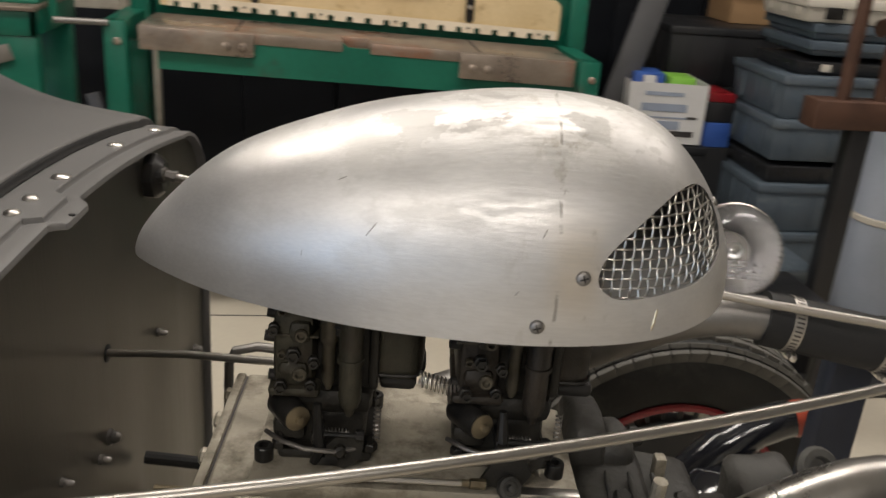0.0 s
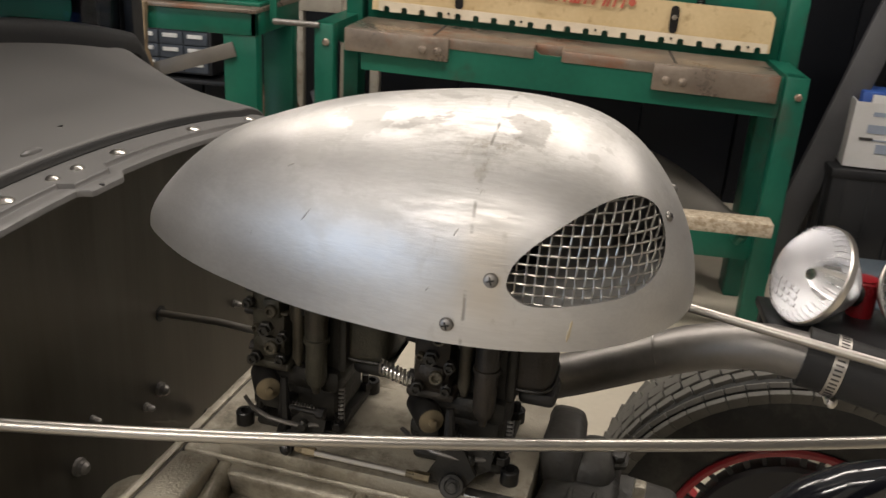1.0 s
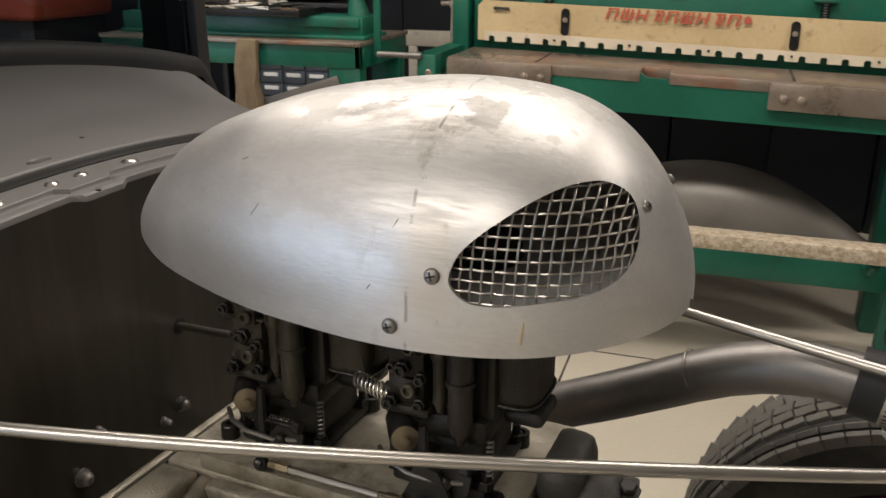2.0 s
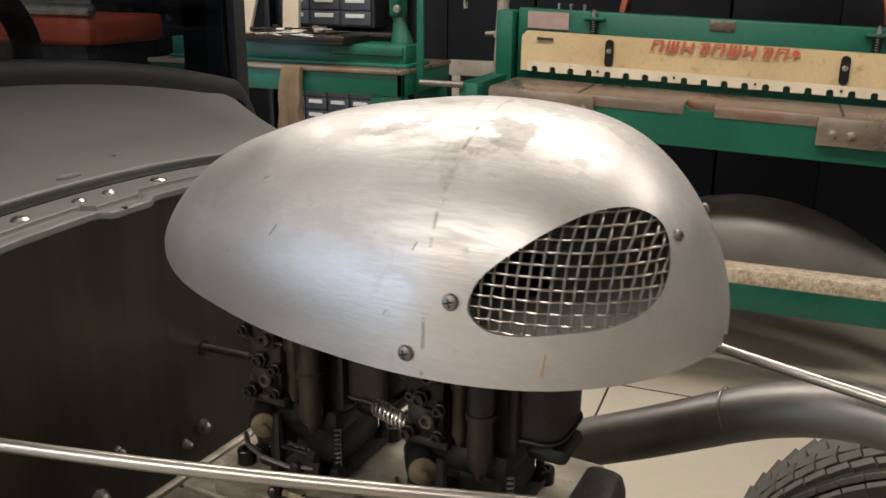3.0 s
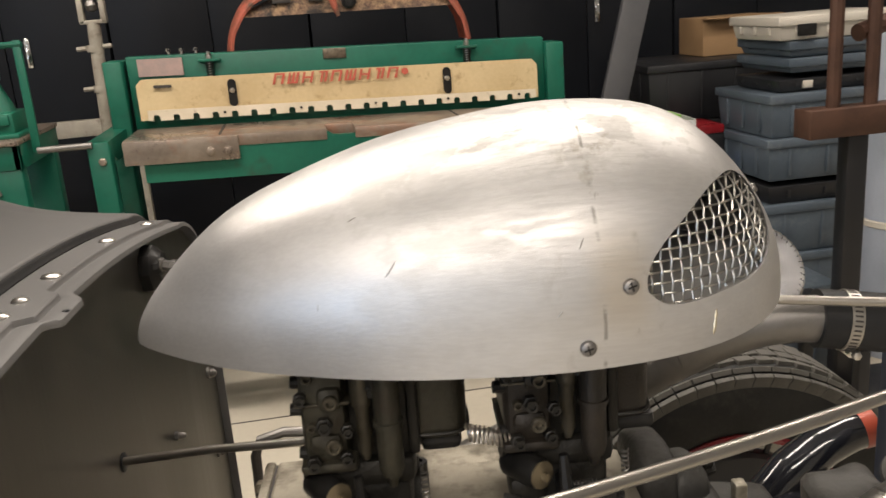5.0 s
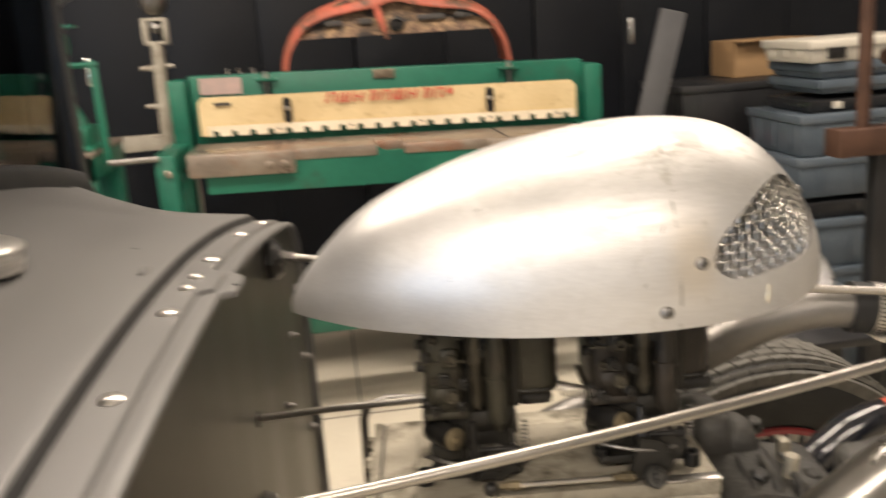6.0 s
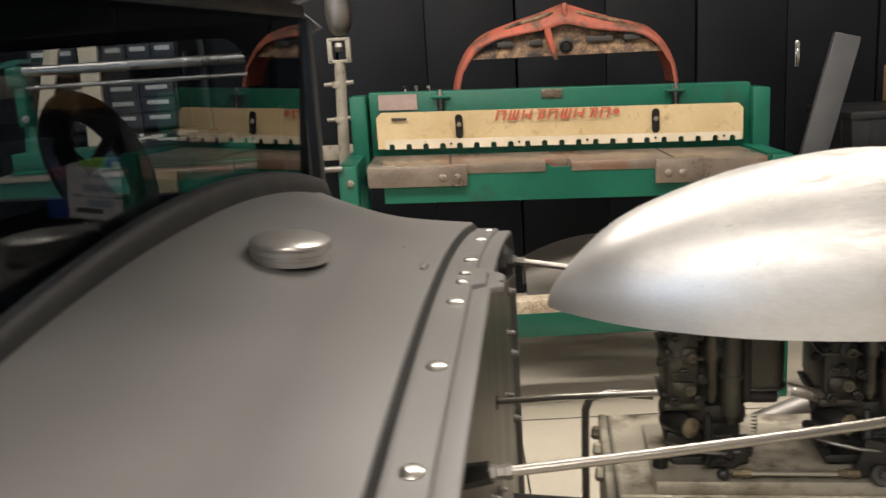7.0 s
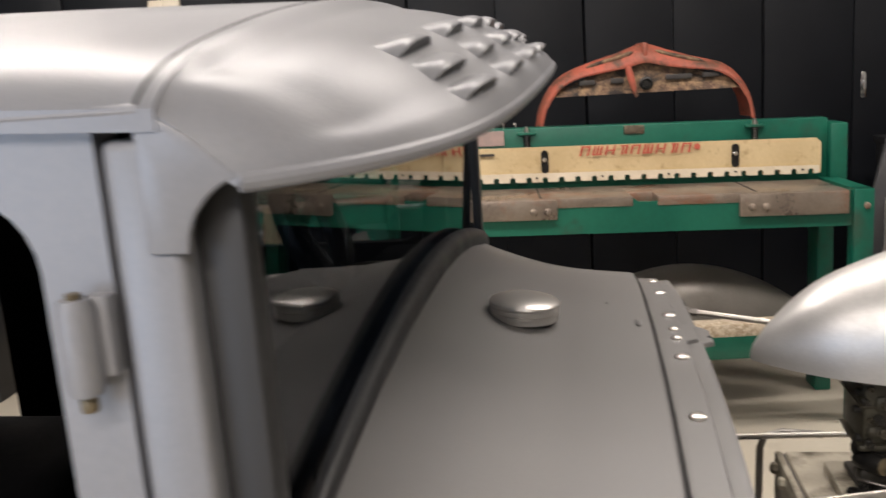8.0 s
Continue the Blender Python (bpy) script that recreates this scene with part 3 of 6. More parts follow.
for xa, xb in ((-0.50, -0.171), (0.45, 0.815)):
    b = bm_()
    box(b, (xa, 2.684, 0.797 if xa < 0 else 0.788), (xb, 2.702, 0.866), 0.003)
    fp = part("bed_rail", lean(b), BED, shear, "worn steel rail bolted to the bed front")
    for bx in ((-0.252, -0.203) if xa < 0 else (0.490, 0.538)):
        b = bm_()
        lathe(b, [(0.013, 0), (0.013, 0.004), (0.010, 0.008), (0.010, 0.012), (0.006, 0.014), (0, 0.014)], axis((bx, 2.684, 0.826 if bx < 0 else 0.821), (0, -1, 0)), 14)
        part("bolt", lean(b), BED, fp)
    b = bm_()
    gx = -0.225 if xa < 0 else 0.515
    box(b, (gx - 0.004, 2.72, 0.8675), (gx + 0.004, 2.97, 0.8695))
    part("bed_slot", lean(b), INK, fp, smooth=0)
b = bm_()
prism(b, [(-0.62, 0.0), (-0.62, 0.125), (-0.085, 0.125), (-0.06, 0.107), (0.0, 0.107), (0.02, 0.125), (0.66, 0.125), (0.66, 0.0)],
      Matrix.Translation((0.17, 2.715, 0.742)) @ Matrix.Rotation(radians(90), 4, "X"), 0.012)
part("front_apron", lean(b), GREEN, shear, smooth=0)
for xa, xb in ((-0.598, -0.535), (0.832, 0.900)):
    b = bm_()
    box(b, (xa, 2.685, 0), (xb, 2.745, 0.872), 0.006)
    lg = part("front_leg", lean(b), GREEN, shear)
    b = bm_()
    box(b, (xa + 0.004, 3.02, 0), (xb - 0.004, 3.13, 0.85), 0.006)
    part("rear_leg", lean(b), GREEN, shear)
    b = bm_()
    prism(b, [(2.69, 0.842), (2.69, 0.872), (3.10, 0.872), (3.10, 0.80), (2.80, 0.80)],
          Matrix(((0, 0, 1, xa + 0.002), (1, 0, 0, 0), (0, 1, 0, 0), (0, 0, 0, 1))), xb - xa - 0.004)
    part("side_arm", lean(b), GREEN, shear, smooth=0)
    b = bm_()
    lathe(b, [(0.012, 0), (0.012, 0.006), (0.008, 0.009), (0, 0.009)], axis(((xa + xb) / 2 + 0.008, 2.685, 0.815), (0, -1, 0)), 6)
    part("leg_bolt", lean(b), BED, lg)
b = bm_()
box(b, (-0.54, 2.72, 0.255), (0.84, 2.77, 0.345), 0.004)
part("lower_rail", b, GREEN, shear)
b = bm_()
box(b, (-0.46, 2.565, 0.39), (0.855, 2.64, 0.434), 0.004)
part("treadle", b, TREAD, shear, "paint-speckled treadle board")
for ax in (-0.40, 0.78):
    part("treadle_arm", tube(bm_(), [(ax, 2.60, 0.385), (ax, 2.66, 0.34), (ax, 2.99, 0.30)], 0.016, 8), GREEN, shear)

# ---- things round the shear ----
grille = thing("radiator_grille_shell", (0.22, 3.22, 1.06), "rusted orange truck radiator shell standing on the shear", "grille shell")


def arch(t):
    """Outline of the shell, t from 0 (one foot) to 1 (other foot), as x, z."""
    k = [(-0.205, 1.085), (-0.186, 1.17), (-0.140, 1.25), (-0.075, 1.30), (0.03, 1.335), (0.13, 1.362), (0.222, 1.388), (0.315, 1.360), (0.415, 1.328), (0.52, 1.297), (0.585, 1.245), (0.630, 1.165), (0.648, 1.08)]
    f = t * (len(k) - 1)
    i = min(int(f), len(k) - 2)
    w = f - i
    g = lambda j: k[max(0, min(len(k) - 1, j))]
    q = []
    for c in (0, 1):
        p0, p1, p2, p3 = (g(i + d)[c] for d in (-1, 0, 1, 2))
        q.append(0.5 * (2 * p1 + (p2 - p0) * w + (2 * p0 - 5 * p1 + 4 * p2 - p3) * w * w + (3 * p1 - p0 - 3 * p2 + p3) * w ** 3))
    return q




def shell_f(t, s):
    x, z = arch(t)
    cx, cz = 0.222, 1.06
    top = math.sin(math.pi * t)
    if s < 0.5:
        k, y = 1 - (0.05 + 0.15 * top ** 3) * (1 - s / 0.5) ** 1.3, 3.135 + 0.05 * (s / 0.5) ** 1.5
    else:
        k, y = 1 - 0.02 * ((s - 0.5) / 0.5) ** 2, 3.185 + 0.14 * (s - 0.5) / 0.5
    return Vector((cx + (x - cx) * (k if top > 0.3 else 1 - (1 - k) * 0.8), y, cz + (z - cz) * k))


b = bm_()
slab(b, shell_f, lin(0, 1, 61), lin(0, 1, 13), lambda t, s: Vector((-(arch(t)[0] - 0.222) * 0.02, 0.002, -(arch(t)[1] - 1.06) * 0.02)))
part("shell_band", b, RUST, grille)
b = bm_()
for ta, tb in ((0.30, 0.46), (0.54, 0.70)):
    tube(b, [shell_f(t, 0.30) + Vector((0, -0.002, 0)) for t in lin(ta, tb, 12)], [0.001] + [0.008] * 10 + [0.001], 8)
part("shell_swage", b, RUSTY, grille, "worn swage along the shell brow")
b = bm_()
box(b, (0.213, 3.14, 1.335), (0.233, 3.32, 1.392), 0.008)
part("centre_ridge", b, RUST, grille)
b = bm_()


def inner_top(x):
    a = abs(x - 0.222)
    return 1.322 - 0.12 * a - 0.45 * a * a


slab(b, lambda x, s: Vector((x, 3.152 + 0.02 * s, (1.207 - 0.012 * (x + 0.1)) * (1 - s) + inner_top(x) * s)), lin(-0.145, 0.59, 28), lin(0, 1, 5), (0, 0.012, 0))
ip = part("inner_panel", b, RUSTY, grille, "flaking rusty inner brace panel")
b = bm_()
tube(b, [(0.155, 3.135, 1.305), (0.165, 3.13, 1.26), (0.185, 3.132, 1.19)], [0.012, 0.014, 0.007], 8)
part("latch", b, RUST, ip)
b = bm_()
lathe(b, [(0.026, 0), (0.026, 0.01), (0.018, 0.014), (0.012, 0.006), (0, 0.006)], axis((0.225, 3.152, 1.238), (0, -1, 0)), 16)
part("catch_ring", b, BLACKBOLT, ip)
b = bm_()
for x, w in ((-0.03, 0.06), (0.09, 0.05), (0.30, 0.10), (0.44, 0.06)):
    part("brace_slot", box(bm_(), (x, 3.146, 1.245), (x + w, 3.156, 1.265), 0.003), INK, ip)

stand = thing("machine_pole", (-0.64, 3.25, 0), "grey steel pole with clevis and ball weight", "pole")
b = bm_()
tube(b, [(-0.648, 3.25, 0.0), (-0.645, 3.25, 0.87), (-0.632, 3.25, 1.235)], 0.022, 14)
part("pole", b, POLE, stand)
b = bm_()
for dx in (-0.041, 0.029):
    box(b, (-0.633 + dx, 3.23, 1.225), (-0.615 + dx, 3.27, 1.318), 0.004)
box(b, (-0.672, 3.23, 1.225), (-0.588, 3.27, 1.238), 0.003)
box(b, (-0.672, 3.23, 1.308), (-0.588, 3.27, 1.32), 0.003)
part("clevis", b, POLE, stand, "square steel clevis")
b = bm_()
lathe(b, [(0, -0.047), (0.022, -0.043), (0.04, -0.026), (0.048, 0), (0.052, 0.05), (0.048, 0.12), (0.03, 0.135), (0, 0.14)], Matrix.Translation((-0.622, 3.25, 1.372)), 24)
lathe(b, [(0, -0.022), (0.016, -0.016), (0.022, 0), (0.016, 0.016), (0, 0.022)], Matrix.Translation((-0.63, 3.25, 1.285)), 16)
part("weight", b, PIPE, stand)
for z in (1.145, 1.01):
    b = bm_()
    cyl(b, (-0.70, 3.25, z), (-0.585, 3.25, z + 0.006), 0.008, seg=8)
    lathe(b, [(0.024, -0.012), (0.026, 0), (0.024, 0.012)], Matrix.Translation((-0.644, 3.25, z)), 14)
    part("collar", b, POLE, stand)

b = bm_()
box(b, (0, -0.014, 0.0), (0.105, 0.014, 1.265), 0.006, m=Matrix.Translation((0.965, 3.30, 0.0)) @ Matrix.Rotation(radians(14.2), 4, "Y"))
single("leaning_plank", b, GREYBOARD, (1.0, 3.30, 0), "grey steel plank leaning beside the shear", "plank")

b = bm_()


def fend(u, v):
    a = math.pi * v
    r = 0.12 + 0.05 * math.sin(math.pi * u)
    return Vector((0.02 + 0.82 * u, 2.93 - 0.16 * math.cos(a) * (0.35 + 0.65 * math.sin(math.pi * min(1, 0.18 + u * 0.82))), 0.36 + 0.235 * (1 - (1.6 * u - 0.55) ** 2) * (0.2 + 0.8 * math.sin(a)) - 0.03))


slab(b, fend, lin(0, 1, 28), lin(0, 1, 18), (0, 0, -0.004))
fe = thing("car_fender", (0.4, 2.93, 0.345), "bare steel car fender stored on the rails under the shear", "fender")
part("wing_skin", b, FENDER, fe)
b = bm_()
tube(b, [fend(u, 0.0) for u in lin(0.02, 0.98, 30)], 0.005, 8)
part("rolled_edge", b, FENDER, fe)

# ---- slip roll on its bench ----
FORWARD = Matrix.Translation((0.074, 0.021, 0.283)) @ Matrix.Scale(0.76, 4)
bench = thing("roller_bench", (-1.45, 3.6, -0.372), "green steel workbench under a slip roll", "workbench", frame_=FORWARD)
b = bm_()
box(b, (-2.35, 3.38, 0.835), (-1.085, 3.95, 0.852), 0.003)
part("top", b, BED, bench, "worn steel bench top")
b = bm_()
box(b, (-2.35, 3.395, 0.745), (-1.09, 3.42, 0.835), 0.003)
box(b, (-1.115, 3.395, 0.745), (-1.09, 3.94, 0.835), 0.003)
part("apron", b, GREEN, bench)
for lx in (-2.33, -1.235):
    for ly in (3.40, 3.86):
        b = bm_()
        box(b, (lx, ly, -0.372), (lx + 0.14, ly + 0.07, 0.745), 0.004)
        part("leg", b, GREEN, bench)
b = bm_()
box(b, (-0.01, -0.012, 0), (0.05, 0.0, 1.125), 0.003, m=Matrix.Translation((-2.26, 3.398, 0.36)) @ Matrix.Rotation(radians(72), 4, "Y"))
part("brace", b, FENDER, bench, "bare steel diagonal brace")

roll = thing("slip_roll", (-1.5, 3.6, 0.852), "green hand-cranked slip roll with bright steel rollers", "slip roll", frame_=FORWARD)
b = bm_()
box(b, (-2.3, 3.50, 0.865), (-1.12, 3.70, 0.943), 0.006)
box(b, (-2.3, 3.47, 0.852), (-1.10, 3.72, 0.868), 0.004)
box(b, (-1.46, 3.485, 0.900), (-1.13, 3.50, 0.938), 0.004)
part("bed", b, GREEN, roll)
for ex in (-2.25, -1.20):
    b = bm_()
    tube(b, [(ex + 0.02, 3.60, 0.94), (ex + 0.018, 3.60, 0.965), (ex + 0.008, 3.60, 1.03), (ex, 3.60, 1.065)], [0.050, 0.045, 0.027, 0.020], 14)
    box(b, (ex - 0.026, 3.56, 1.055), (ex + 0.026, 3.65, 1.23), 0.012, 3)
    box(b, (ex - 0.050, 3.55, 1.215), (ex + 0.036, 3.66, 1.318), 0.024, 3)
    end = part("end_frame", b, GREEN, roll)
    b = bm_()
    prism(b, [(-0.075, 0.0), (0.075, 0.022), (0.078, 0.030), (0.0, 0.034), (-0.06, 0.022)], Matrix.Translation((ex, 3.64, 1.311)) @ Matrix.Rotation(radians(90), 4, "X"), 0.07)
    part("cap_plate", b, GREEN, end)
    b = bm_()
    lathe(b, [(0.016, 0), (0.016, 0.012), (0.011, 0.014), (0.011, 0.026), (0, 0.026)], axis((ex + 0.02, 3.55, 1.09), (0.2, -1, 0)), 8)
    part("adjuster_knob", b, STEEL, end)
for z, r in ((1.292, 0.022), (1.222, 0.010)):
    b = bm_()
    cyl(b, (-2.24, 3.58, z), (-1.21, 3.58, z), r, seg=20)
    part("roller", b, PALEPIPE, roll)
b = bm_()
box(b, (-1.072, 3.50, 0.79), (-1.042, 3.515, 1.20), 0.004)
cyl(b, (-1.2, 3.56, 1.222), (-1.19, 3.51, 1.185), 0.012, seg=10)
cyl(b, (-1.2, 3.515, 1.185), (-1.04, 3.508, 1.185), 0.012, seg=10)
ck = part("crank_arm", b, GREEN, roll)
b = bm_()
cyl(b, (-1.055, 3.50, 0.797), (-0.86, 3.50, 0.797), 0.013, seg=12)
part("crank_grip", b, PIPE, ck, "worn steel crank grip")

random.seed(4)
tray = thing("tool_tray", (-1.62, 3.47, 0.943), "dark tray heaped with papers and loose hand tools", "tool tray", frame_=FORWARD)
b = bm_()
box(b, (-1.86, 3.40, 0.943), (-1.36, 3.66, 0.952), 0.003)
for lo, hi in (((-1.86, 3.40, 0.950), (-1.36, 3.408, 0.972)), ((-1.86, 3.652, 0.950), (-1.36, 3.66, 0.972)), ((-1.368, 3.408, 0.950), (-1.36, 3.652, 0.972)), ((-1.86, 3.408, 0.950), (-1.852, 3.652, 0.972))):
    box(b, lo, hi, 0.002)
part("tray", b, BLACKBOLT, tray)
for k in range(9):
    b = bm_()
    mm = Matrix.Translation((random.uniform(-1.80, -1.58), random.uniform(3.44, 3.58), 0.956 + 0.004 * k)) @ Matrix.Rotation(random.uniform(-0.7, 0.7), 4, "Z") @ Matrix.Rotation(random.uniform(-0.12, 0.12), 4, "Y")
    box(b, (-random.uniform(0.04, 0.09), -0.04, 0), (random.uniform(0.04, 0.09), 0.04, 0.003), 0.0008, 1, m=mm)
    part("paper_sheet", b, random.choice([LABEL, IVORY, WHITEBOX, CARTON]), tray)
for k in range(20):
    b = bm_()
    a = random.uniform(-0.9, 0.9)
    x, y = random.uniform(-1.80, -1.40), random.uniform(3.42, 3.63)
    l, r, z = random.uniform(0.06, 0.16), random.uniform(0.004, 0.011), 0.962 + 0.002 * k
    p, q = Vector((x - l / 2 * math.cos(a), y - l / 4 * math.sin(a), z)), Vector((x + l / 2 * math.cos(a), y + l / 4 * math.sin(a), z + random.uniform(-0.004, 0.006)))
    tube(b, [p, p.lerp(q, 0.45), p.lerp(q, 0.5), q], [r, r, r * 0.55, r * 0.5], 8)
    part("hand_tool", b, random.choice([STEEL, PIPE, BLACKBOLT, BLACKBOLT, WOOD, IVORY]), tray)


def drawer_unit(x0, y0, z0, nx, nz, w, h, label):
    un = thing("parts_drawer_cabinet", (x0 + nx * w / 2, y0 + 0.1, z0), label, "drawer cabinet", "small parts drawers")
    b = bm_()
    box(b, (x0 - 0.012, y0 + 0.012, z0), (x0 + nx * w + 0.012, y0 + 0.30, z0 + nz * h + 0.014), 0.004)
    part("body", b, DARKBIN, un)
    for i in range(nx):
        for k in range(nz):
            b = bm_()
            xa, za = x0 + i * w, z0 + 0.007 + k * h
            box(b, (xa + 0.003, y0, za + 0.003), (xa + w - 0.003, y0 + 0.014, za + h - 0.003), 0.003)
            dr = part("drawer", b, DRAWER, un)
            b = bm_()
            box(b, (xa + w * 0.2, y0 - 0.010, za + h * 0.52), (xa + w * 0.8, y0, za + h * 0.80), 0.002)
            part("label_holder", b, LABEL, dr, "white paper label holder")


drawer_unit(-2.02, 3.98, 0.42, 4, 4, 0.125, 0.066, "slate plastic drawer cabinet with white labels")
drawer_unit(-2.02, 3.98, 0.97, 3, 3, 0.167, 0.070, "blue-grey plastic drawer cabinet above the bench")
drawer_unit(-2.19, 3.98, 1.285, 6, 5, 0.116, 0.075, "large slate plastic drawer cabinet with white labels")
for xa, xb, wd in ((-2.09, -1.90, 0.065), (-1.815, -1.83, 0.085)):
    b = bm_()
    mm = Matrix(((1, 0, (xb - xa) / 0.9, xa), (0, 1, 0.12, 3.73), (0, 0, 1, 0.852), (0, 0, 0, 1)))
    box(b, (-wd / 2, -0.012, 0.0), (wd / 2, 0.012, 0.9), 0.003, m=mm)
    single("leaning_post", b, IVORY, (xa, 3.73, 0.852), "pale timber post leaning behind the slip roll", "post", "leaning posts")
b = bm_()
for z in (0.40, 0.95, 1.28):
    box(b, (-2.2, 3.97, z - 0.02), (-1.38, 4.14, z), 0.002)
for px_ in (-2.18, -1.42):
    box(b, (px_, 4.09, 0), (px_ + 0.03, 4.13, 1.6), 0.002)
single("drawer_shelf", b, DARKBIN, (-1.8, 4.05, 0), "plain dark steel shelf under the drawer cabinets", "shelf")

sack = bm_()
slab(sack, lambda u, w: Vector((-1.155 + 0.062 * u * (1 - 0.45 * w) + 0.02 * w, 2.565 + 0.012 * math.sin(9 * u + 3 * w) * (1 - w) - 0.03 * (1 - w), 0.22 + 0.71 * w + 0.02 * u * (1 - w))), lin(-1, 1, 24), lin(0, 1, 16), (0, 0.03, 0))
for v in sack.verts:
    v.co += Vector((noise.noise(v.co * 11) * 0.02, noise.noise(v.co * 11 + Vector((5, 0, 0))) * 0.012, 0))
single("canvas_apron", sack, CANVAS, (-1.155, 2.55, 0.22), "khaki canvas apron hanging from the bench front", "apron")
for k, (xa, tilt, wd) in enumerate(((-0.98, 17, 0.09), (-0.86, 20, 0.12), (-0.76, 15, 0.05))):
    b = bm_()
    box(b, (-wd / 2, -0.012, 0.02), (wd / 2, 0.012, 0.62 - 0.05 * k), 0.003, m=Matrix.Translation((xa + 0.05, 3.42 + 0.05 * k, 0)) @ Matrix.Rotation(radians(-tilt), 4, "Y"))
    single("offcut_board", b, WOOD if k < 2 else GREYBOARD, (xa, 3.42, 0), "dark board offcut leaning beside the bench", "board", "leaning offcuts")
b = bm_()
box(b, (-1.02, 3.70, 0.80), (-0.60, 3.74, 0.865), 0.003)
for px_ in (-1.0, -0.66):
    box(b, (px_, 3.70, 0), (px_ + 0.04, 3.74, 0.80), 0.003)
single("sawhorse", b, POLE, (-0.8, 3.72, 0), "pale sawhorse behind the shear", "sawhorse")

mach = thing("orange_machine", (-2.9, 3.5, 0.085), "orange-red floor machine with a bright rail on top", "machine", frame_=Matrix.Translation((-0.2, 0, -0.085)))
b = bm_()
box(b, (-3.5, 3.3, 0.97), (-2.42, 3.85, 1.10), 0.03, 3)
part("housing", b, ORANGE, mach)
b = bm_()
box(b, (-3.45, 3.34, 0.15), (-2.47, 3.82, 0.975), 0.01)
part("body", b, DARKBIN, mach, "black lower cabinet")
b = bm_()
cyl(b, (-3.5, 3.32, 1.13), (-2.40, 3.32, 1.13), 0.028)
part("rail", b, CHROME, mach)
b = bm_()
box(b, (-3.45, 3.35, 0.085), (-2.48, 3.8, 0.15))
part("plinth", b, DARKBIN, mach)

# ---- boxes and crates ----


def crate(x, y, z, w, d, h, mat_, name, label, category, group, rot=0.0, lip=True):
    cr = thing(name, (x + w / 2, y + d / 2, z), label, category, group)
    b = bm_()
    t = 0.007
    box(b, (x + t, y + t, z), (x + w - t, y + d - t, z + h - 0.02), 0.008, 2, taper=0.012)
    part("body", b, mat_, cr)
    if lip:
        b = bm_()
        box(b, (x, y, z + h - 0.034), (x + w, y + d, z + h - 0.002), 0.006)
        part("rim", b, mat_, cr)
    for k in range(4):
        xx = x + w * (0.14 + 0.24 * k)
        part("rib", box(bm_(), (xx, y + t - 0.001, z + 0.02), (xx + 0.012, y + t + 0.006, z + h - 0.036), 0.002), mat_, cr)
    for k in range(3):
        yy = y + d * (0.2 + 0.28 * k)
        part("rib", box(bm_(), (x + t - 0.003, yy, z + 0.02), (x + t + 0.006, yy + 0.012, z + h - 0.036), 0.002), mat_, cr)
    return cr


cx0, cy0 = 1.65, 2.9
crate(cx0 - 0.02, cy0, 0.0, 0.62, 0.42, 0.22, CRATE, "plastic_crate", "grey plastic crate at the bottom of a stack", "crate", "stacked crates")
crate(cx0 - 0.02, cy0, 0.22, 0.62, 0.42, 0.19, CRATE, "plastic_crate", "blue-grey plastic crate in a stack", "crate", "stacked crates")
crate(cx0, cy0 + 0.01, 0.41, 0.60, 0.40, 0.085, DARKBIN, "tool_case", "flat black tool case between grey crates", "tool case", "black tool cases", lip=False)
crate(cx0 - 0.01, cy0, 0.495, 0.62, 0.42, 0.157, CRATE, "plastic_crate", "blue-grey plastic crate with dusty sides", "crate", "stacked crates")
crate(cx0 - 0.005, cy0, 0.652, 0.62, 0.42, 0.157, CRATE, "plastic_crate", "blue-grey plastic crate with dusty sides", "crate", "stacked crates")
tc_ = crate(cx0 + 0.04, cy0 + 0.03, 0.809, 0.50, 0.34, 0.066, DARKBIN, "tool_case", "flat black tool case with bright latches", "tool case", "black tool cases", lip=False)
b = bm_()
for lx in (0.10, 0.36):
    box(b, (cx0 + 0.04 + lx, cy0 + 0.030, 0.822), (cx0 + 0.075 + lx, cy0 + 0.044, 0.848), 0.002)
part("latch", b, WHITEPLAS, tc_)
crate(cx0 + 0.08, cy0 + 0.03, 0.875, 0.56, 0.38, 0.055, CRATE, "plastic_crate", "shallow blue-grey plastic crate", "crate", "stacked crates")
crate(cx0 + 0.08, cy0 + 0.03, 0.930, 0.56, 0.38, 0.06, CRATE, "plastic_crate", "shallow blue-grey plastic crate", "crate", "stacked crates")
wc = crate(cx0 + 0.03, cy0 + 0.02, 0.990, 0.50, 0.36, 0.085, WHITEPLAS, "ivory_case", "ivory plastic case on top of the crates", "case", "", lip=True)
b = bm_()
box(b, (cx0 + 0.10, cy0 + 0.012, 1.005), (cx0 + 0.17, cy0 + 0.022, 1.045), 0.003)
part("latch", b, BLACKBOLT, wc)
cbx = thing("cardboard_box", (1.9, 3.75, 0.90), "brown cardboard box behind the crates", "box")
b = bm_()
box(b, (1.76, 3.66, 0.90), (2.10, 3.90, 1.06), 0.003)
part("body", b, CARTON, cbx)
b = bm_()
box(b, (1.75, 3.60, 1.056), (2.10, 3.66, 1.062), 0.001)
part("flap", b, CARTON, cbx)
b = bm_()
crate(1.42, 3.47, 0.0, 0.60, 0.45, 0.42, DARKBIN, "storage_bin", "large black plastic storage bin", "bin", "black storage bins")
crate(1.44, 3.47, 0.42, 0.58, 0.44, 0.24, DARKBIN, "storage_bin", "large black plastic storage bin", "bin", "black storage bins")
crate(1.42, 3.45, 0.66, 0.62, 0.48, 0.24, DARKBIN, "storage_bin", "large black plastic storage bin with a grey lid", "bin", "black storage bins")
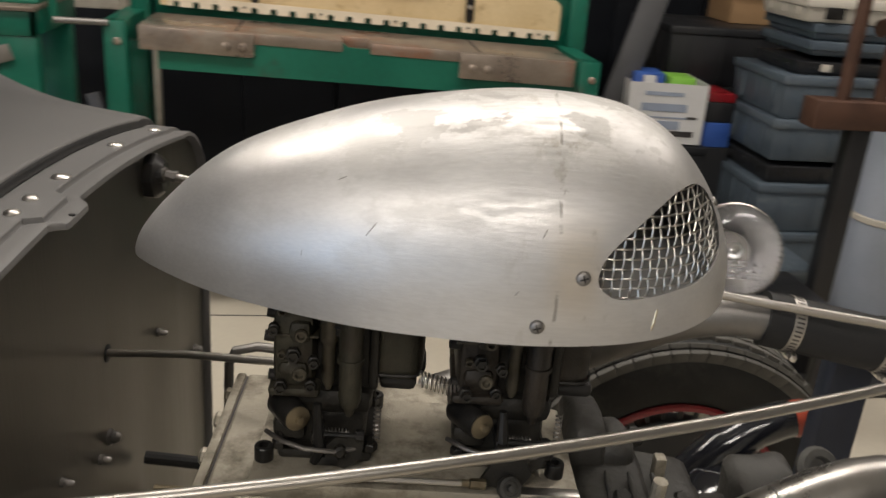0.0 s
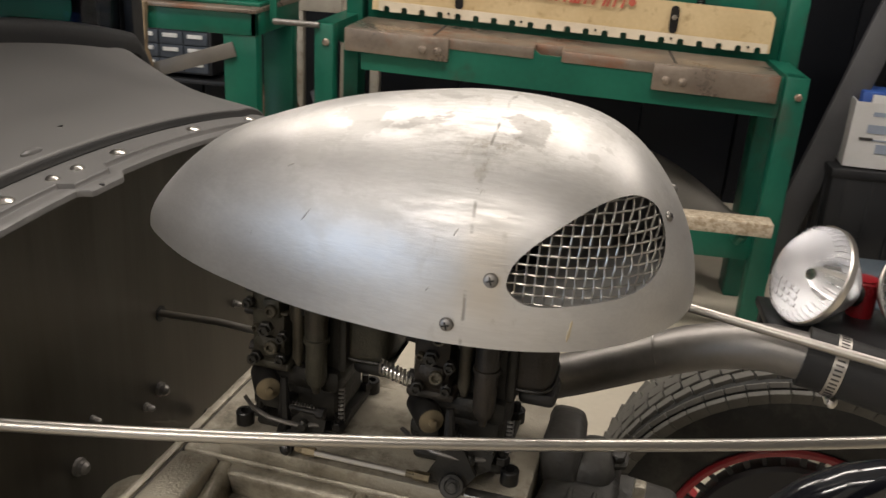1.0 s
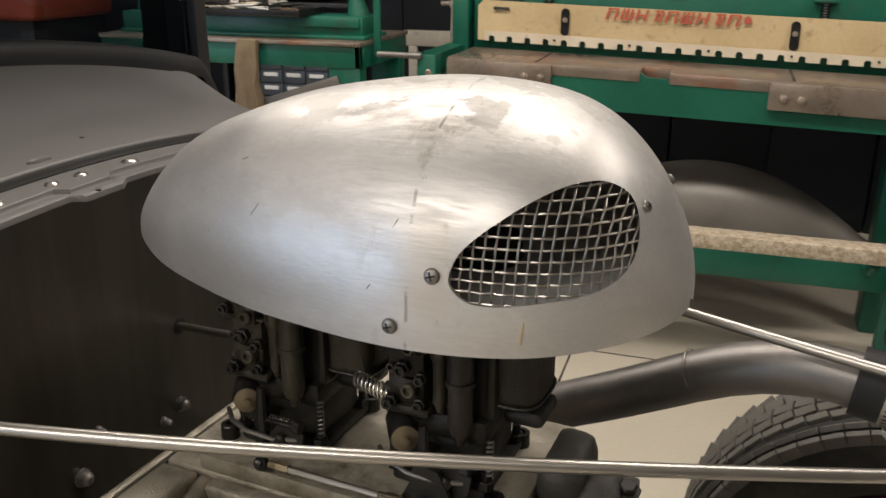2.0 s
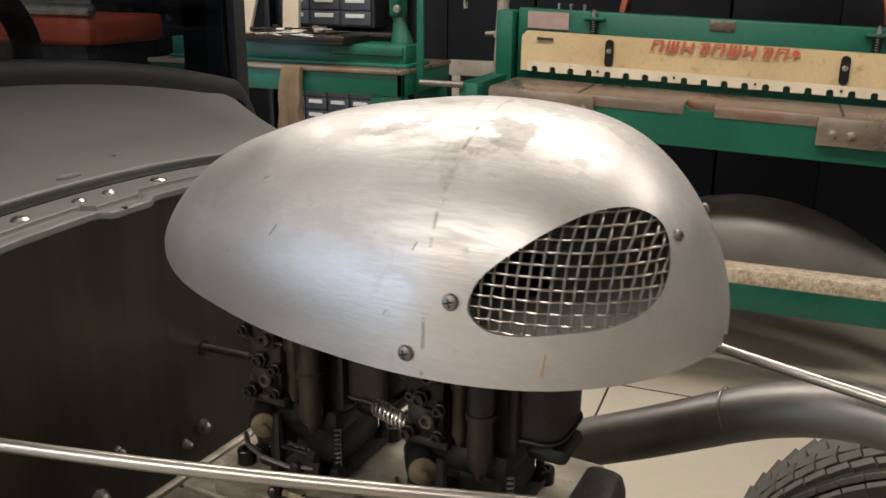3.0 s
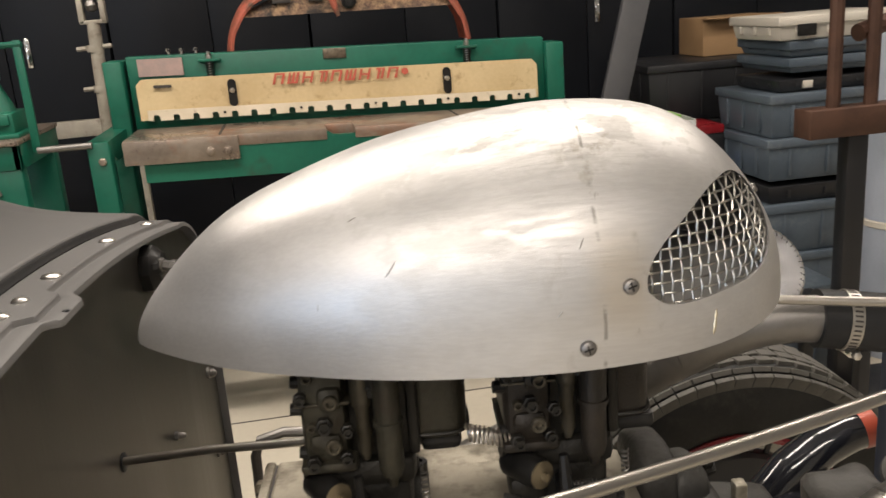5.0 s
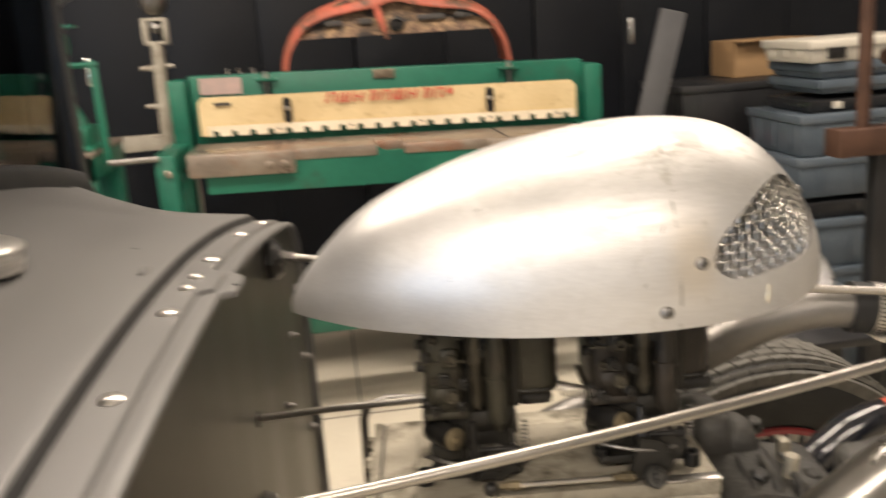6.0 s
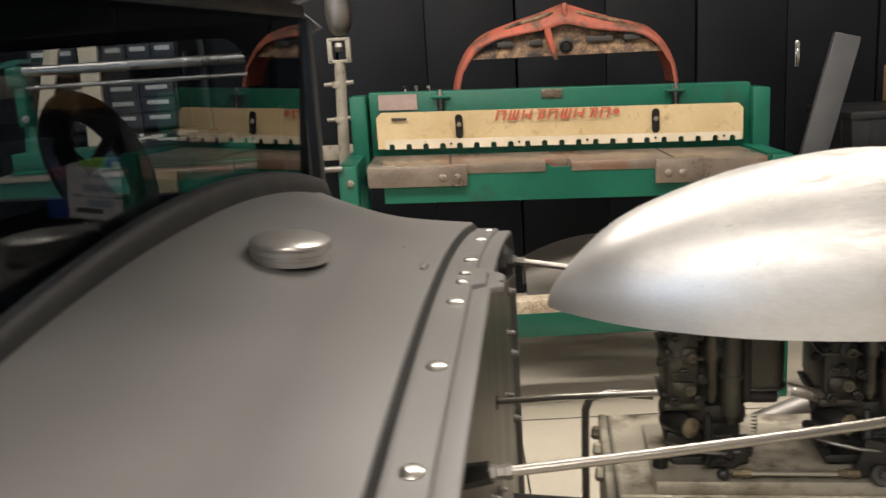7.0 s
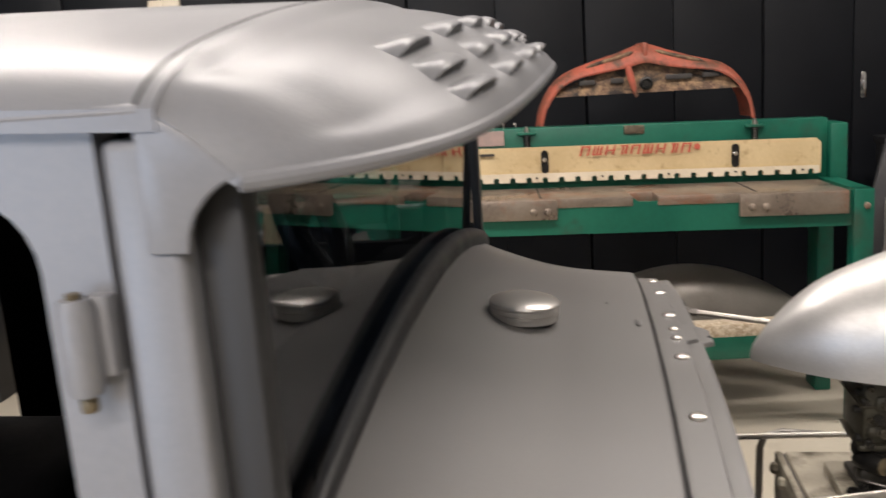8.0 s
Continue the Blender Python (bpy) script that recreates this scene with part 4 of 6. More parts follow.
crate(1.16, 3.18, 0.0, 0.38, 0.36, 0.47, DARKBIN, "storage_bin", "tall black bin under the white box", "bin", "black storage bins")
wb = thing("white_carton", (1.36, 3.33, 0.475), "open white cardboard carton with printed sides", "box")
WM = Matrix.Translation((1.36, 3.33, 0.475)) @ Matrix.Rotation(radians(-4), 4, "Z")
sides = []
for lo, hi in (((-0.155, -0.13, 0), (0.155, -0.126, 0.232)), ((-0.155, 0.126, 0), (0.155, 0.13, 0.235)), ((-0.155, -0.126, 0), (-0.151, 0.126, 0.235)), ((0.151, -0.126, 0), (0.155, 0.126, 0.235)), ((-0.15, -0.126, 0), (0.15, 0.126, 0.004))):
    sides.append(part("panel", box(bm_(), lo, hi, m=WM), WHITEBOX, wb, smooth=0))
for lo, hi, mt in (((-0.09, -0.1325, 0.185), (0.06, -0.1305, 0.20), GREYINK), ((-0.10, -0.1325, 0.125), (0.08, -0.1305, 0.155), GREYINK), ((-0.12, -0.1325, 0.098), (-0.075, -0.1305, 0.108), INK),
                   ((0.085, -0.1325, 0.098), (0.125, -0.1305, 0.108), INK), ((-0.06, -0.1325, 0.055), (0.06, -0.1305, 0.088), GREYINK), ((-0.01, -0.1325, 0.028), (0.12, -0.1305, 0.050), INK),
                   ((-0.075, -0.1325, 0.098), (0.085, -0.1305, 0.104), GREYINK)):
    b = bm_()
    box(b, lo, hi, m=WM)
    part("print", b, mt, sides[0], smooth=0)
for lo, hi, mt, nm in (((-0.13, -0.09, 0.004), (-0.01, 0.05, 0.262), BLUE, "blue cartons"), ((0.01, -0.10, 0.004), (0.11, 0.03, 0.252), LIME, "lime green packet"), ((-0.10, -0.11, 0.004), (-0.05, -0.095, 0.255), WHITEBOX, "white packet")):
    b = bm_()
    box(b, lo, hi, 0.004, m=WM)
    single("packet", b, mt, (1.36, 3.33, 0.48), nm.replace("cartons", "packet") + " standing in the white carton", "packet", "packets in the carton")
for k, (x, y, z, w, d, h, mt) in enumerate(((1.53, 3.22, 0.0, 0.12, 0.20, 0.46, DARKBIN), (1.53, 3.22, 0.46, 0.11, 0.2, 0.10, BLUE), (1.53, 3.22, 0.56, 0.11, 0.2, 0.08, DARKBIN), (1.53, 3.22, 0.64, 0.11, 0.2, 0.035, REDRIM))):
    b = bm_()
    box(b, (x, y, z), (x + w, y + d, z + h), 0.006)
    single("stored_case", b, mt, (x, y, z), ("black", "blue", "black", "red")[k] + " plastic case stacked beside the crates", "case", "cases behind the crates")
crate(1.02, 2.35, 0.0, 0.56, 0.40, 0.30, CRATE, "plastic_crate", "blue-grey plastic crate standing on the floor", "crate", "floor crates")

# ---- rusty stand and gas cylinder ----
st = thing("rusty_stand", (1.5, 2.2, 0), "brown rusted steel stand with upright bars", "stand")
b = bm_()
box(b, (1.335, 2.16, 0.785), (2.05, 2.24, 0.862), 0.004)
part("crossbeam", b, BROWN, st)
for x in (1.425, 1.535):
    b = bm_()
    tube(b, [(x, 2.2, 0.86), (x - 0.003, 2.2, 1.75)], 0.019, 10)
    part("upright", b, BROWN, st)
b = bm_()
box(b, (1.46, 2.175, 0), (1.52, 2.225, 0.785), 0.004)
part("leg", b, BLACK, st)
b = bm_()
box(b, (1.30, 2.08, 0), (2.0, 2.32, 0.03), 0.004)
part("foot", b, BLACK, st)
b = bm_()
tube(b, [(1.50, 2.22, 1.05), (1.65, 2.26, 1.08), (1.90, 2.30, 1.13)], 0.024, 10)
part("side_bar", b, BROWN, st)
gc = thing("gas_cylinder", (1.86, 2.47, 0), "pale blue gas cylinder with a collar ring", "gas cylinder")
GM = Matrix.Translation((1.86, 2.47, 0))
b = bm_()
lathe(b, [(0, 0), (0.115, 0), (0.12, 0.02), (0.12, 0.95), (0.105, 1.03), (0.05, 1.09), (0.03, 1.10), (0, 1.10)], GM, 32)
part("bottle", b, BOTTLE, gc)
b = bm_()
lathe(b, [(0.121, 0.43), (0.127, 0.434), (0.127, 0.45), (0.121, 0.454)], GM, 32)
part("ring", b, WHITEPLAS, gc)
b = bm_()
lathe(b, [(0.03, 1.10), (0.03, 1.16), (0.018, 1.18), (0, 1.18)], GM, 16)
part("valve", b, BRASS, gc)

# ---- the car: cowl, firewall, screen, cab (car frame: u forward, v to the far side, z up) ----


def z0(u):
    s = max(0.0, -0.22 - u)
    return 1.0305 + 0.0789 * s + 0.713 * s * s


def half_w(u):
    return 0.455 + 0.095 * min(1, max(0, (-0.20 - u) / 0.28))


def cowl_row(u, dz=0.0, inset=0.0, zlow=0.42, n=34):
    """Points (u, v, z) across the cowl at u, from the near sill over the top to the far sill."""
    w, zt = half_w(u) - inset, z0(u) + dz
    top = w - 0.10
    f = lambda v: zt - 0.26 * (v - 0.035) ** 2
    out = []
    for z in lin(zlow, f(-top) - 0.085, 6)[:-1]:
        out.append(Vector((u, -w, z)))
    for a in lin(0, math.pi / 2, 10):
        out.append(Vector((u, -top - 0.10 * math.cos(a), f(-top) - 0.085 * (1 - math.sin(a)))))
    for v in lin(-top, top, n)[1:-1]:
        out.append(Vector((u, v, f(v))))
    for a in lin(math.pi / 2, 0, 10):
        out.append(Vector((u, top + 0.10 * math.cos(a), f(top) - 0.085 * (1 - math.sin(a)))))
    for z in lin(f(top) - 0.085, zlow, 6)[1:]:
        out.append(Vector((u, w, z)))
    k = min(1.0, max(0.0, (-0.204 - u) / 0.018)) * min(1.0, max(0.0, (0.42 + u) / 0.16))
    for p in out:
        t = min(1.0, max(0.0, (0.16 - p.y) / 0.42))
        p.x += 0.003 * k * t * t * (3 - 2 * t)
    return out


def cowl_z(u, v):
    return z0(u) - 0.26 * (v - 0.035) ** 2


def skin(bm, rows, thick=0.0025):
    """A shell through rows of points, thickened towards the middle of the car."""
    c = Vector((0, 0, 0.62))
    inner = [[p - Vector((0, p.y - c.y, p.z - c.z)).normalized() * thick for p in r] for r in rows]
    A = [[bm.verts.new(p) for p in r] for r in rows]
    B = [[bm.verts.new(p) for p in r] for r in inner]
    n, k = len(rows), len(rows[0])
    for i in range(n - 1):
        for j in range(k - 1):
            bm.faces.new((A[i][j], A[i + 1][j], A[i + 1][j + 1], A[i][j + 1]))
            bm.faces.new((B[i][j], B[i][j + 1], B[i + 1][j + 1], B[i + 1][j]))
    for j in range(k - 1):
        bm.faces.new((A[0][j], A[0][j + 1], B[0][j + 1], B[0][j]))
        bm.faces.new((A[-1][j], B[-1][j], B[-1][j + 1], A[-1][j + 1]))
    for i in range(n - 1):
        bm.faces.new((A[i][0], B[i][0], B[i + 1][0], A[i + 1][0]))
        bm.faces.new((A[i][-1], A[i + 1][-1], B[i + 1][-1], B[i][-1]))
    return bm


car = thing("hot_rod_body", (-0.8, 0, 0.42), "hot rod body in matt grey primer, bonnet off", "car body", frame_=CAR)
b = bm_()
rise = lambda u: 0.0078 * ease((u + 0.375) / 0.146)
skin(b, [cowl_row(u, d) for u, d in [(q, rise(q)) for q in lin(-0.478, -0.2285, 26)] + [(-0.2265, 0.0076), (-0.2252, 0.0068), (-0.2246, 0.0058), (-0.2246, 0.0030), (-0.2246, -0.0030)]])
cowl = part("cowl", b, PRIMER, car)
# black strip laid over the cowl step, putting its shade in as colour
sb = bm_()
skin(sb, [cowl_row(u, d) for u, d in ((-0.2250, 0.0040), (-0.2241, 0.0056), (-0.2229, 0.0052), (-0.2216, 0.0034), (-0.2206, 0.0014), (-0.2190, 0.0002), (-0.2184, -0.004))], 0.002)
part("step_shade_strip", sb, RUBBER, car, "dark strip standing in for shade on the cowl step")


def flange_row(u, dz, step, tab):
    """A row of the flange; step and tab say how far it is pushed out where the lip is notched."""
    out = cowl_row(u, dz, n=240)
    for p in out:
        v = p.y
        p.x += step * ease((v + 0.023) / 0.007) * ease((0.044 - v) / 0.015) + tab * ease((v + 0.021) / 0.006) * ease((0.046 - v) / 0.022)
        if u > -0.195:
            p.x += 0.005 * ease((0.16 - v) / 0.42)
    return out


b = bm_()
prof = [(-0.2196, -0.005, 0, 0), (-0.2192, -0.0012, 0, 0), (-0.2180, -0.0007, 0, 0), (-0.212, -0.0009, 0, 0), (-0.200, -0.0012, 0.001, 0), (-0.1935, -0.0013, 0.009, 0), (-0.1902, -0.0014, 0.013, 0), (-0.1893, -0.0022, 0.013, 0), (-0.1888, -0.0050, 0.013, 0), (-0.1878, -0.0060, 0.012, 0.001), (-0.1850, -0.0054, 0.008, 0.004), (-0.1790, -0.0050, 0.002, 0.009), (-0.1735, -0.0050, 0, 0.0125), (-0.1715, -0.0058, 0, 0.0125), (-0.1708, -0.0085, 0, 0.0125)]
skin(b, [flange_row(*p) for p in prof], 0.002)
flange = part("bonnet_flange", b, PRIMER, car, "beaded grey bonnet flange with rivets")
for v, r in ((0.335, 0.0072), (0.2095, 0.0078), (0.0769, 0.0080), (0.0179, 0.0060), (-0.014, 0.0060), (-0.0709, 0.0080), (-0.204, 0.0084), (-0.335, 0.0084)):
    b = bm_()
    rivet(b, (-0.1975, v, cowl_z(-0.2, v) - 0.0014), (0, 0.52 * (v - 0.035), 1), r, 0.0032)
    part("rivet", b, STEEL, flange)
b = bm_()
lathe(b, [(0.0024, -0.002), (0.0024, 0.0003), (0.0017, 0.0005), (0, 0.0004)], Matrix.Translation((-0.160, 0.0, cowl_z(-0.19, 0) - 0.0046)), 12)
part("lip_hole", b, BLACK, flange, "small dark hole in the notched lip")
b = bm_()
lathe(b, [(0, 0.0062), (0.004, 0.0058), (0.0062, 0.0040), (0.0066, 0), (0.0066, -0.003)], Matrix.Translation((-0.2375, 0.011, cowl_z(-0.22, 0.011) + 0.0072)) @ Matrix.Scale(2.1, 4, (0, 1, 0)) @ Matrix.Scale(0.62, 4, (1, 0, 0)), 20)
part("dimple", b, PRIMER, cowl, "oblong raised dimple at the cowl edge")
b = bm_()
lathe(b, [(0.0022, -0.002), (0.0022, 0.0002), (0, 0.0002)], Matrix.Translation((-0.272, 0.093, z0(-0.272) + rise(-0.272) - 0.26 * 0.058 ** 2)) @ Matrix.Scale(1.5, 4, (0, 1, 0)), 12)
part("drilled_hole", b, BLACK, cowl)
# filler cap
b = bm_()
CZ = cowl_z(-0.367, -0.0147) + 0.005
CM = Matrix.Translation((-0.367, -0.0147, CZ + 0.002)) @ Matrix.Rotation(radians(5), 4, "Y")
lathe(b, [(0.0385, -0.006), (0.0388, -0.001), (0.0398, 0.0000), (0.0400, 0.0024), (0.0375, 0.0030), (0.0375, 0.0040), (0.0392, 0.0048), (0.0396, 0.0085), (0.0385, 0.0096), (0.0402, 0.0104), (0.0408, 0.0125), (0.0400, 0.0143), (0.0375, 0.0158), (0.032, 0.0178), (0.022, 0.0197), (0.011, 0.0206), (0.002, 0.0208), (0, 0.0208)], CM, 48)
part("filler_cap", b, CAPMET, car, "polished screw-on filler cap")
# firewall
b = bm_()
row = cowl_row(-0.18, -0.012, 0.008, 0.30)
prism(b, [(p.y, p.z) for p in row], Matrix(((0, 0, 1, -0.183), (1, 0, 0, 0), (0, 1, 0, 0), (0, 0, 0, 1))), 0.004)
fw = part("firewall", b, BRUSHED, car, "brushed dark steel firewall", smooth=0)
for v, z, r in ((-0.045, 0.764, 0.009), (0.088, 0.772, 0.008), (0.062, 0.765, 0.005), (-0.02, 0.80, 0.004), (0.25, 0.80, 0.005), (0.40, 0.90, 0.007), (0.41, 0.80, 0.007), (-0.20, 0.72, 0.009), (0.33, 0.86, 0.005), (0.40, 0.70, 0.007), (-0.30, 0.80, 0.006)):
    b = bm_()
    lathe(b, [(r, 0), (r, 0.003), (r * 0.72, 0.004), (r * 0.72, 0.008), (r * 0.4, 0.011), (0, 0.0115)], axis((-0.179, v, z), (1, 0, 0)), 10)
    part("firewall_bolt", b, PIPE, fw)
b = bm_()
lathe(b, [(0.0085, 0), (0.0085, 0.001), (0.007, 0.0015), (0, 0.0015)], axis((-0.179, 0.099, 0.855), (1, 0, 0)), 16)
part("grommet", b, RUBBER, fw)
b = bm_()
lathe(b, [(0.024, 0), (0.024, 0.01), (0.016, 0.018), (0, 0.018)], axis((-0.179, 0.245, 0.982), (1, 0, 0)), 8)
part("far_socket", b, BLACKBOLT, fw)
# windscreen
b = bm_()
tiltw = lambda z: -0.490 + (z - 1.2) * 0.045
slab(b, lambda v, s: Vector((tiltw((cowl_z(-0.49, v) - 0.01) * (1 - s) + 1.322 * s), v, (cowl_z(-0.49, v) - 0.01) * (1 - s) + 1.322 * s)), lin(-0.515, 0.515, 12), lin(0, 1, 4), (-0.005, 0, 0))
ws = part("windscreen", b, WINDSHIELD, car, "flat tinted windscreen glass")
ws.visible_shadow = False
b = bm_()
bead = [(0.0, -0.004), (0.0125, -0.004), (0.0138, 0.003), (0.0130, 0.010), (0.0105, 0.0145), (0.0065, 0.0165), (0.0020, 0.0158), (0.0, 0.012)]
swell = lambda v: min(1.0, max(0.0, (v + 0.45) / 0.45))
g = [[b.verts.new((-0.4905 + a * (1 + 0.7 * swell(v)), v, cowl_z(-0.48, v) - 0.05 * ease((v - 0.515) / 0.05) + c * (1 + 0.45 * swell(v)))) for a, c in bead] for v in lin(-0.527, 0.548, 72)]
for p, q in zip(g, g[1:]):
    for k in range(len(bead)):
        b.faces.new((p[k], p[(k + 1) % len(bead)], q[(k + 1) % len(bead)], q[k]))
b.faces.new(g[0])
b.faces.new(g[-1][::-1])
part("screen_gasket", b, TRIM, car, "dark rubber windscreen seal")
b = bm_()
for v in (-0.528, 0.528):
    box(b, (-0.500 if v < 0 else -0.494, v - 0.012 if v < 0 else v - 0.006, 0.95), (-0.472 if v < 0 else -0.478, v + 0.012 if v < 0 else v + 0.020, 1.292 if v < 0 else 1.312), 0.003)
box(b, (-0.500, -0.50, 1.312), (-0.474, 0.50, 1.330), 0.005)
part("screen_surround", b, TRIM, car)
# pillars, doors, roof
for sgn, nm in ((-1, "near"), (1, "far")):
    b = bm_()
    v0, v1 = sorted((sgn * 0.525, sgn * 0.556))
    box(b, (-0.541, v0, 0.5), (-0.501, v1, 1.318), 0.006, 3)
    # far pillar's shade is put in as dark trim colour; near one is primer
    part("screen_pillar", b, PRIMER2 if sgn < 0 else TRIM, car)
    b = bm_()
    o = [(-0.546, 0.45), (-0.546, 1.318), (-1.45, 1.318), (-1.45, 0.45)]
    a, c, zb, zt, r = -0.588, -1.38, 1.045, 1.291, 0.045
    hole = [(cx + r * math.cos(radians(t)), cz + r * math.sin(radians(t)))
            for cx, cz, t0 in ((a - r, zt - r, 0), (c + r, zt - r, 90), (c + r, zb + r, 180), (a - r, zb + r, 270)) for t in range(t0, t0 + 91, 15)]
    lay = []
    for vv in (sgn * 0.552, sgn * 0.528):
        ho = [b.verts.new((x, vv, z)) for x, z in hole]
        cor = [b.verts.new((x, vv, z)) for x, z in ((-0.546, 1.3265), (-1.45, 1.3265), (-1.45, 0.45), (-0.546, 0.45))]
        lay.append((ho, cor))
        for q in range(4):
            seg = ho[q * 7:q * 7 + 7]
            for i in range(6):
                b.faces.new((cor[q], seg[i], seg[i + 1]))
            nx = ho[((q + 1) * 7) % 28]
            b.faces.new((cor[q], seg[6], nx, cor[(q + 1) % 4]))
    (h1, c1), (h2, c2) = lay
    for q in range(28):
        b.faces.new((h1[q], h1[(q + 1) % 28], h2[(q + 1) % 28], h2[q]))
    for q in range(4):
        b.faces.new((c1[q], c1[(q + 1) % 4], c2[(q + 1) % 4], c2[q]))
    # far door is near-black: cabin shade put into its colour
    dr = part("door", b, PRIMER2 if sgn < 0 else CABIN_SHADE, car, "grey primer door with open window, far one coloured as cabin shade")
    if sgn < 0:
        b = bm_()
        hx, hv = -0.562, -0.566
        tube(b, [(hx, hv, 1.182), (hx, hv, 1.188), (hx, hv, 1.23), (hx, hv, 1.236)], [0.0085, 0.0105, 0.0105, 0.0085], 18)
        box(b, (hx + 0.002, hv + 0.004, 1.190), (hx + 0.016, hv + 0.02, 1.236), 0.002)
        hg = part("hinge", b, PRIMER2, dr, "grey door hinge barrel")
        b = bm_()
        lathe(b, [(0, 0.004), (0.0045, 0.004), (0.005, 0.006), (0.005, 0.011), (0.004, 0.013), (0.004, 0.069), (0.0045, 0.071), (0, 0.071)], Matrix.Translation((hx, hv, 1.168)), 12)
        part("hinge_pin", b, BRASS, hg, "brass-coloured hinge pin ends")
b = bm_()


def roof_z(v):
    return 1.418 - 0.22 * v * v - 0.016 * (abs(v) / 0.56) ** 24


vs_ = [0.560 * math.sin(radians(a)) for a in lin(-90, 90, 41)]
slab(b, lambda u, v: Vector((u, v, roof_z(v) + 0.02 * math.sin(math.pi * min(1, (-0.5 - u) / 1.3)))), lin(-1.75, -0.505, 16), vs_, (0, 0, -0.012))
part("roof", b, PRIMER2, car, "pale grey primer roof skin")
for v in (-0.556, 0.556):
    part("drip_rail", tube(bm_(), [(u, v, 1.3325) for u in lin(-1.75, -0.515, 8)], 0.0045, 8), PRIMER2, car)
b = bm_()


def visor_edge(v):
    x = abs(v) / 0.56
    return Vector((-0.323 - 0.0528 * x * x - 0.0896 * x ** 8, v, 1.3373 + 0.0477 * v - 0.108 * v * v + 0.019 * x ** 4))


def visor_f(v, s):
    p, q = Vector((-0.512, v, roof_z(v) + 0.001)), visor_edge(v)
    bul = 4 * s * (1 - s)
    k = max(0.0, 1 - (abs(v) / 0.558) ** 10)
    dish = ease((s - 0.02) / 0.14) * ease((0.94 - s) / 0.20) * ease((0.545 - abs(v)) / 0.05)
    return p.lerp(q, s) + Vector((0.020, 0, 0.020)) * bul * k - Vector((0.35, 0, 0.94)) * 0.0085 * dish


ve = [0.558 * math.sin(radians(a)) for a in lin(-90, 90, 121)]
slab(b, visor_f, ve, lin(0, 1, 40), (-0.004, 0, -0.005))
vis = part("sun_visor", b, PRIMER2, car, "louvred sun visor in pale primer")
b = bm_()
tube(b, [visor_edge(v) + Vector((-0.003, 0, -0.003)) for v in ve[2:-2]], 0.0055, 10)
part("visor_lip", b, PRIMER2, vis)
for vv in (-0.5590, 0.5540):
    b = bm_()
    prism(b, [(-0.519, 1.335), (-0.519, 1.257), (-0.4965, 1.2565), (-0.4945, 1.268), (-0.4895, 1.2785), (-0.482, 1.2870), (-0.474, 1.2925), (-0.464, 1.2965), (-0.490, 1.319), (-0.512, 1.333)],
          Matrix(((1, 0, 0, 0), (0, 0, 1, vv), (0, 1, 0, 0), (0, 0, 0, 1))), 0.005)
    bmesh.ops.bevel(b, geom=list(b.edges), offset=0.0015, segments=2, affect="EDGES", profile=0.5)
    part("visor_cheek", b, PRIMER2, vis)
for i in range(7):
    v = -0.36 + 0.13 * i
    for j in range(3):
        s0 = 0.42 + 0.165 * j
        p, q = visor_f(v, s0), visor_f(v, s0 + 0.15)
        d = q - p
        nrm = (visor_f(v + 0.01, s0) - p).cross(d).normalized()
        nrm = nrm if nrm.z > 0 else -nrm
        sd = Vector((0, 1, 0))
        b = bm_()
        lift = lambda a, w: 0.0098 * ease(a / 0.85) * (1 - w ** 4)
        slab(b, lambda a, w: visor_f(v + 0.040 * w, s0 + 0.135 * a) + nrm * (lift(a, w) - 0.0004), lin(0, 1, 17), lin(-1, 1, 21), nrm * -0.0012)
        lou = part("louvre", b, PRIMER2, vis)
        # black sheet across the opening; the shade inside is put in as colour
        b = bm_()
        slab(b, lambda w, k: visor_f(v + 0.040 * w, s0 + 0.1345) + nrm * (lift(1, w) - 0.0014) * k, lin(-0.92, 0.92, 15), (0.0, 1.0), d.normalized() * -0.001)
        part("louvre_shade", b, BLACK, lou)
b = bm_()
tube(b, [visor_f(v, 0) + Vector((-0.004, 0, -0.001)) for v in ve[1:-1]], 0.0016, 8)
part("visor_seam", b, TRIM, vis, "dark gap between roof and visor")
# cabin lining: near-black boxes added, the cabin's shade is in their colour
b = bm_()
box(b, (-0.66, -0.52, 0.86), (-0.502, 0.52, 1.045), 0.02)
part("dashboard", b, CABIN_SHADE, car)
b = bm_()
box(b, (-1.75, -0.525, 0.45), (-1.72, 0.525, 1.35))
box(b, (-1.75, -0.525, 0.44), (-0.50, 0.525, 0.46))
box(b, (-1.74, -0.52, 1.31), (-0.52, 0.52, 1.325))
part("cabin_shade_lining", b, CABIN_SHADE, car, smooth=0)
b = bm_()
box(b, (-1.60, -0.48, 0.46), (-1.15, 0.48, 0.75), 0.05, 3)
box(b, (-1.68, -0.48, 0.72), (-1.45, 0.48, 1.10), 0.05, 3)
part("bench_seat", b, CABIN_SHADE, car)
b = bm_()
SWM = Matrix.Translation((-0.70, 0.25, 1.13)) @ Matrix.Rotation(radians(68), 4, "Y")
ring = [(0.085 * math.cos(a), 0.085 * math.sin(a)) for a in lin(0, 2 * math.pi, 41)]
tube(b, [SWM @ Vector((x, y, 0)) for x, y in ring], 0.020, 10, cap=False)
for a in (0, 2.1, 4.2):
    tube(b, [SWM @ Vector((0, 0, -0.02)), SWM @ Vector((0.085 * math.cos(a), 0.085 * math.sin(a), 0))], 0.008, 8)
part("steering_wheel", b, BLACK, car)

# ---- aluminium air scoop ----
SW = [0.0473, 0.0755, 0.0878, 0.0979, 0.1071, 0.119, 0.132, 0.1463, 0.156]
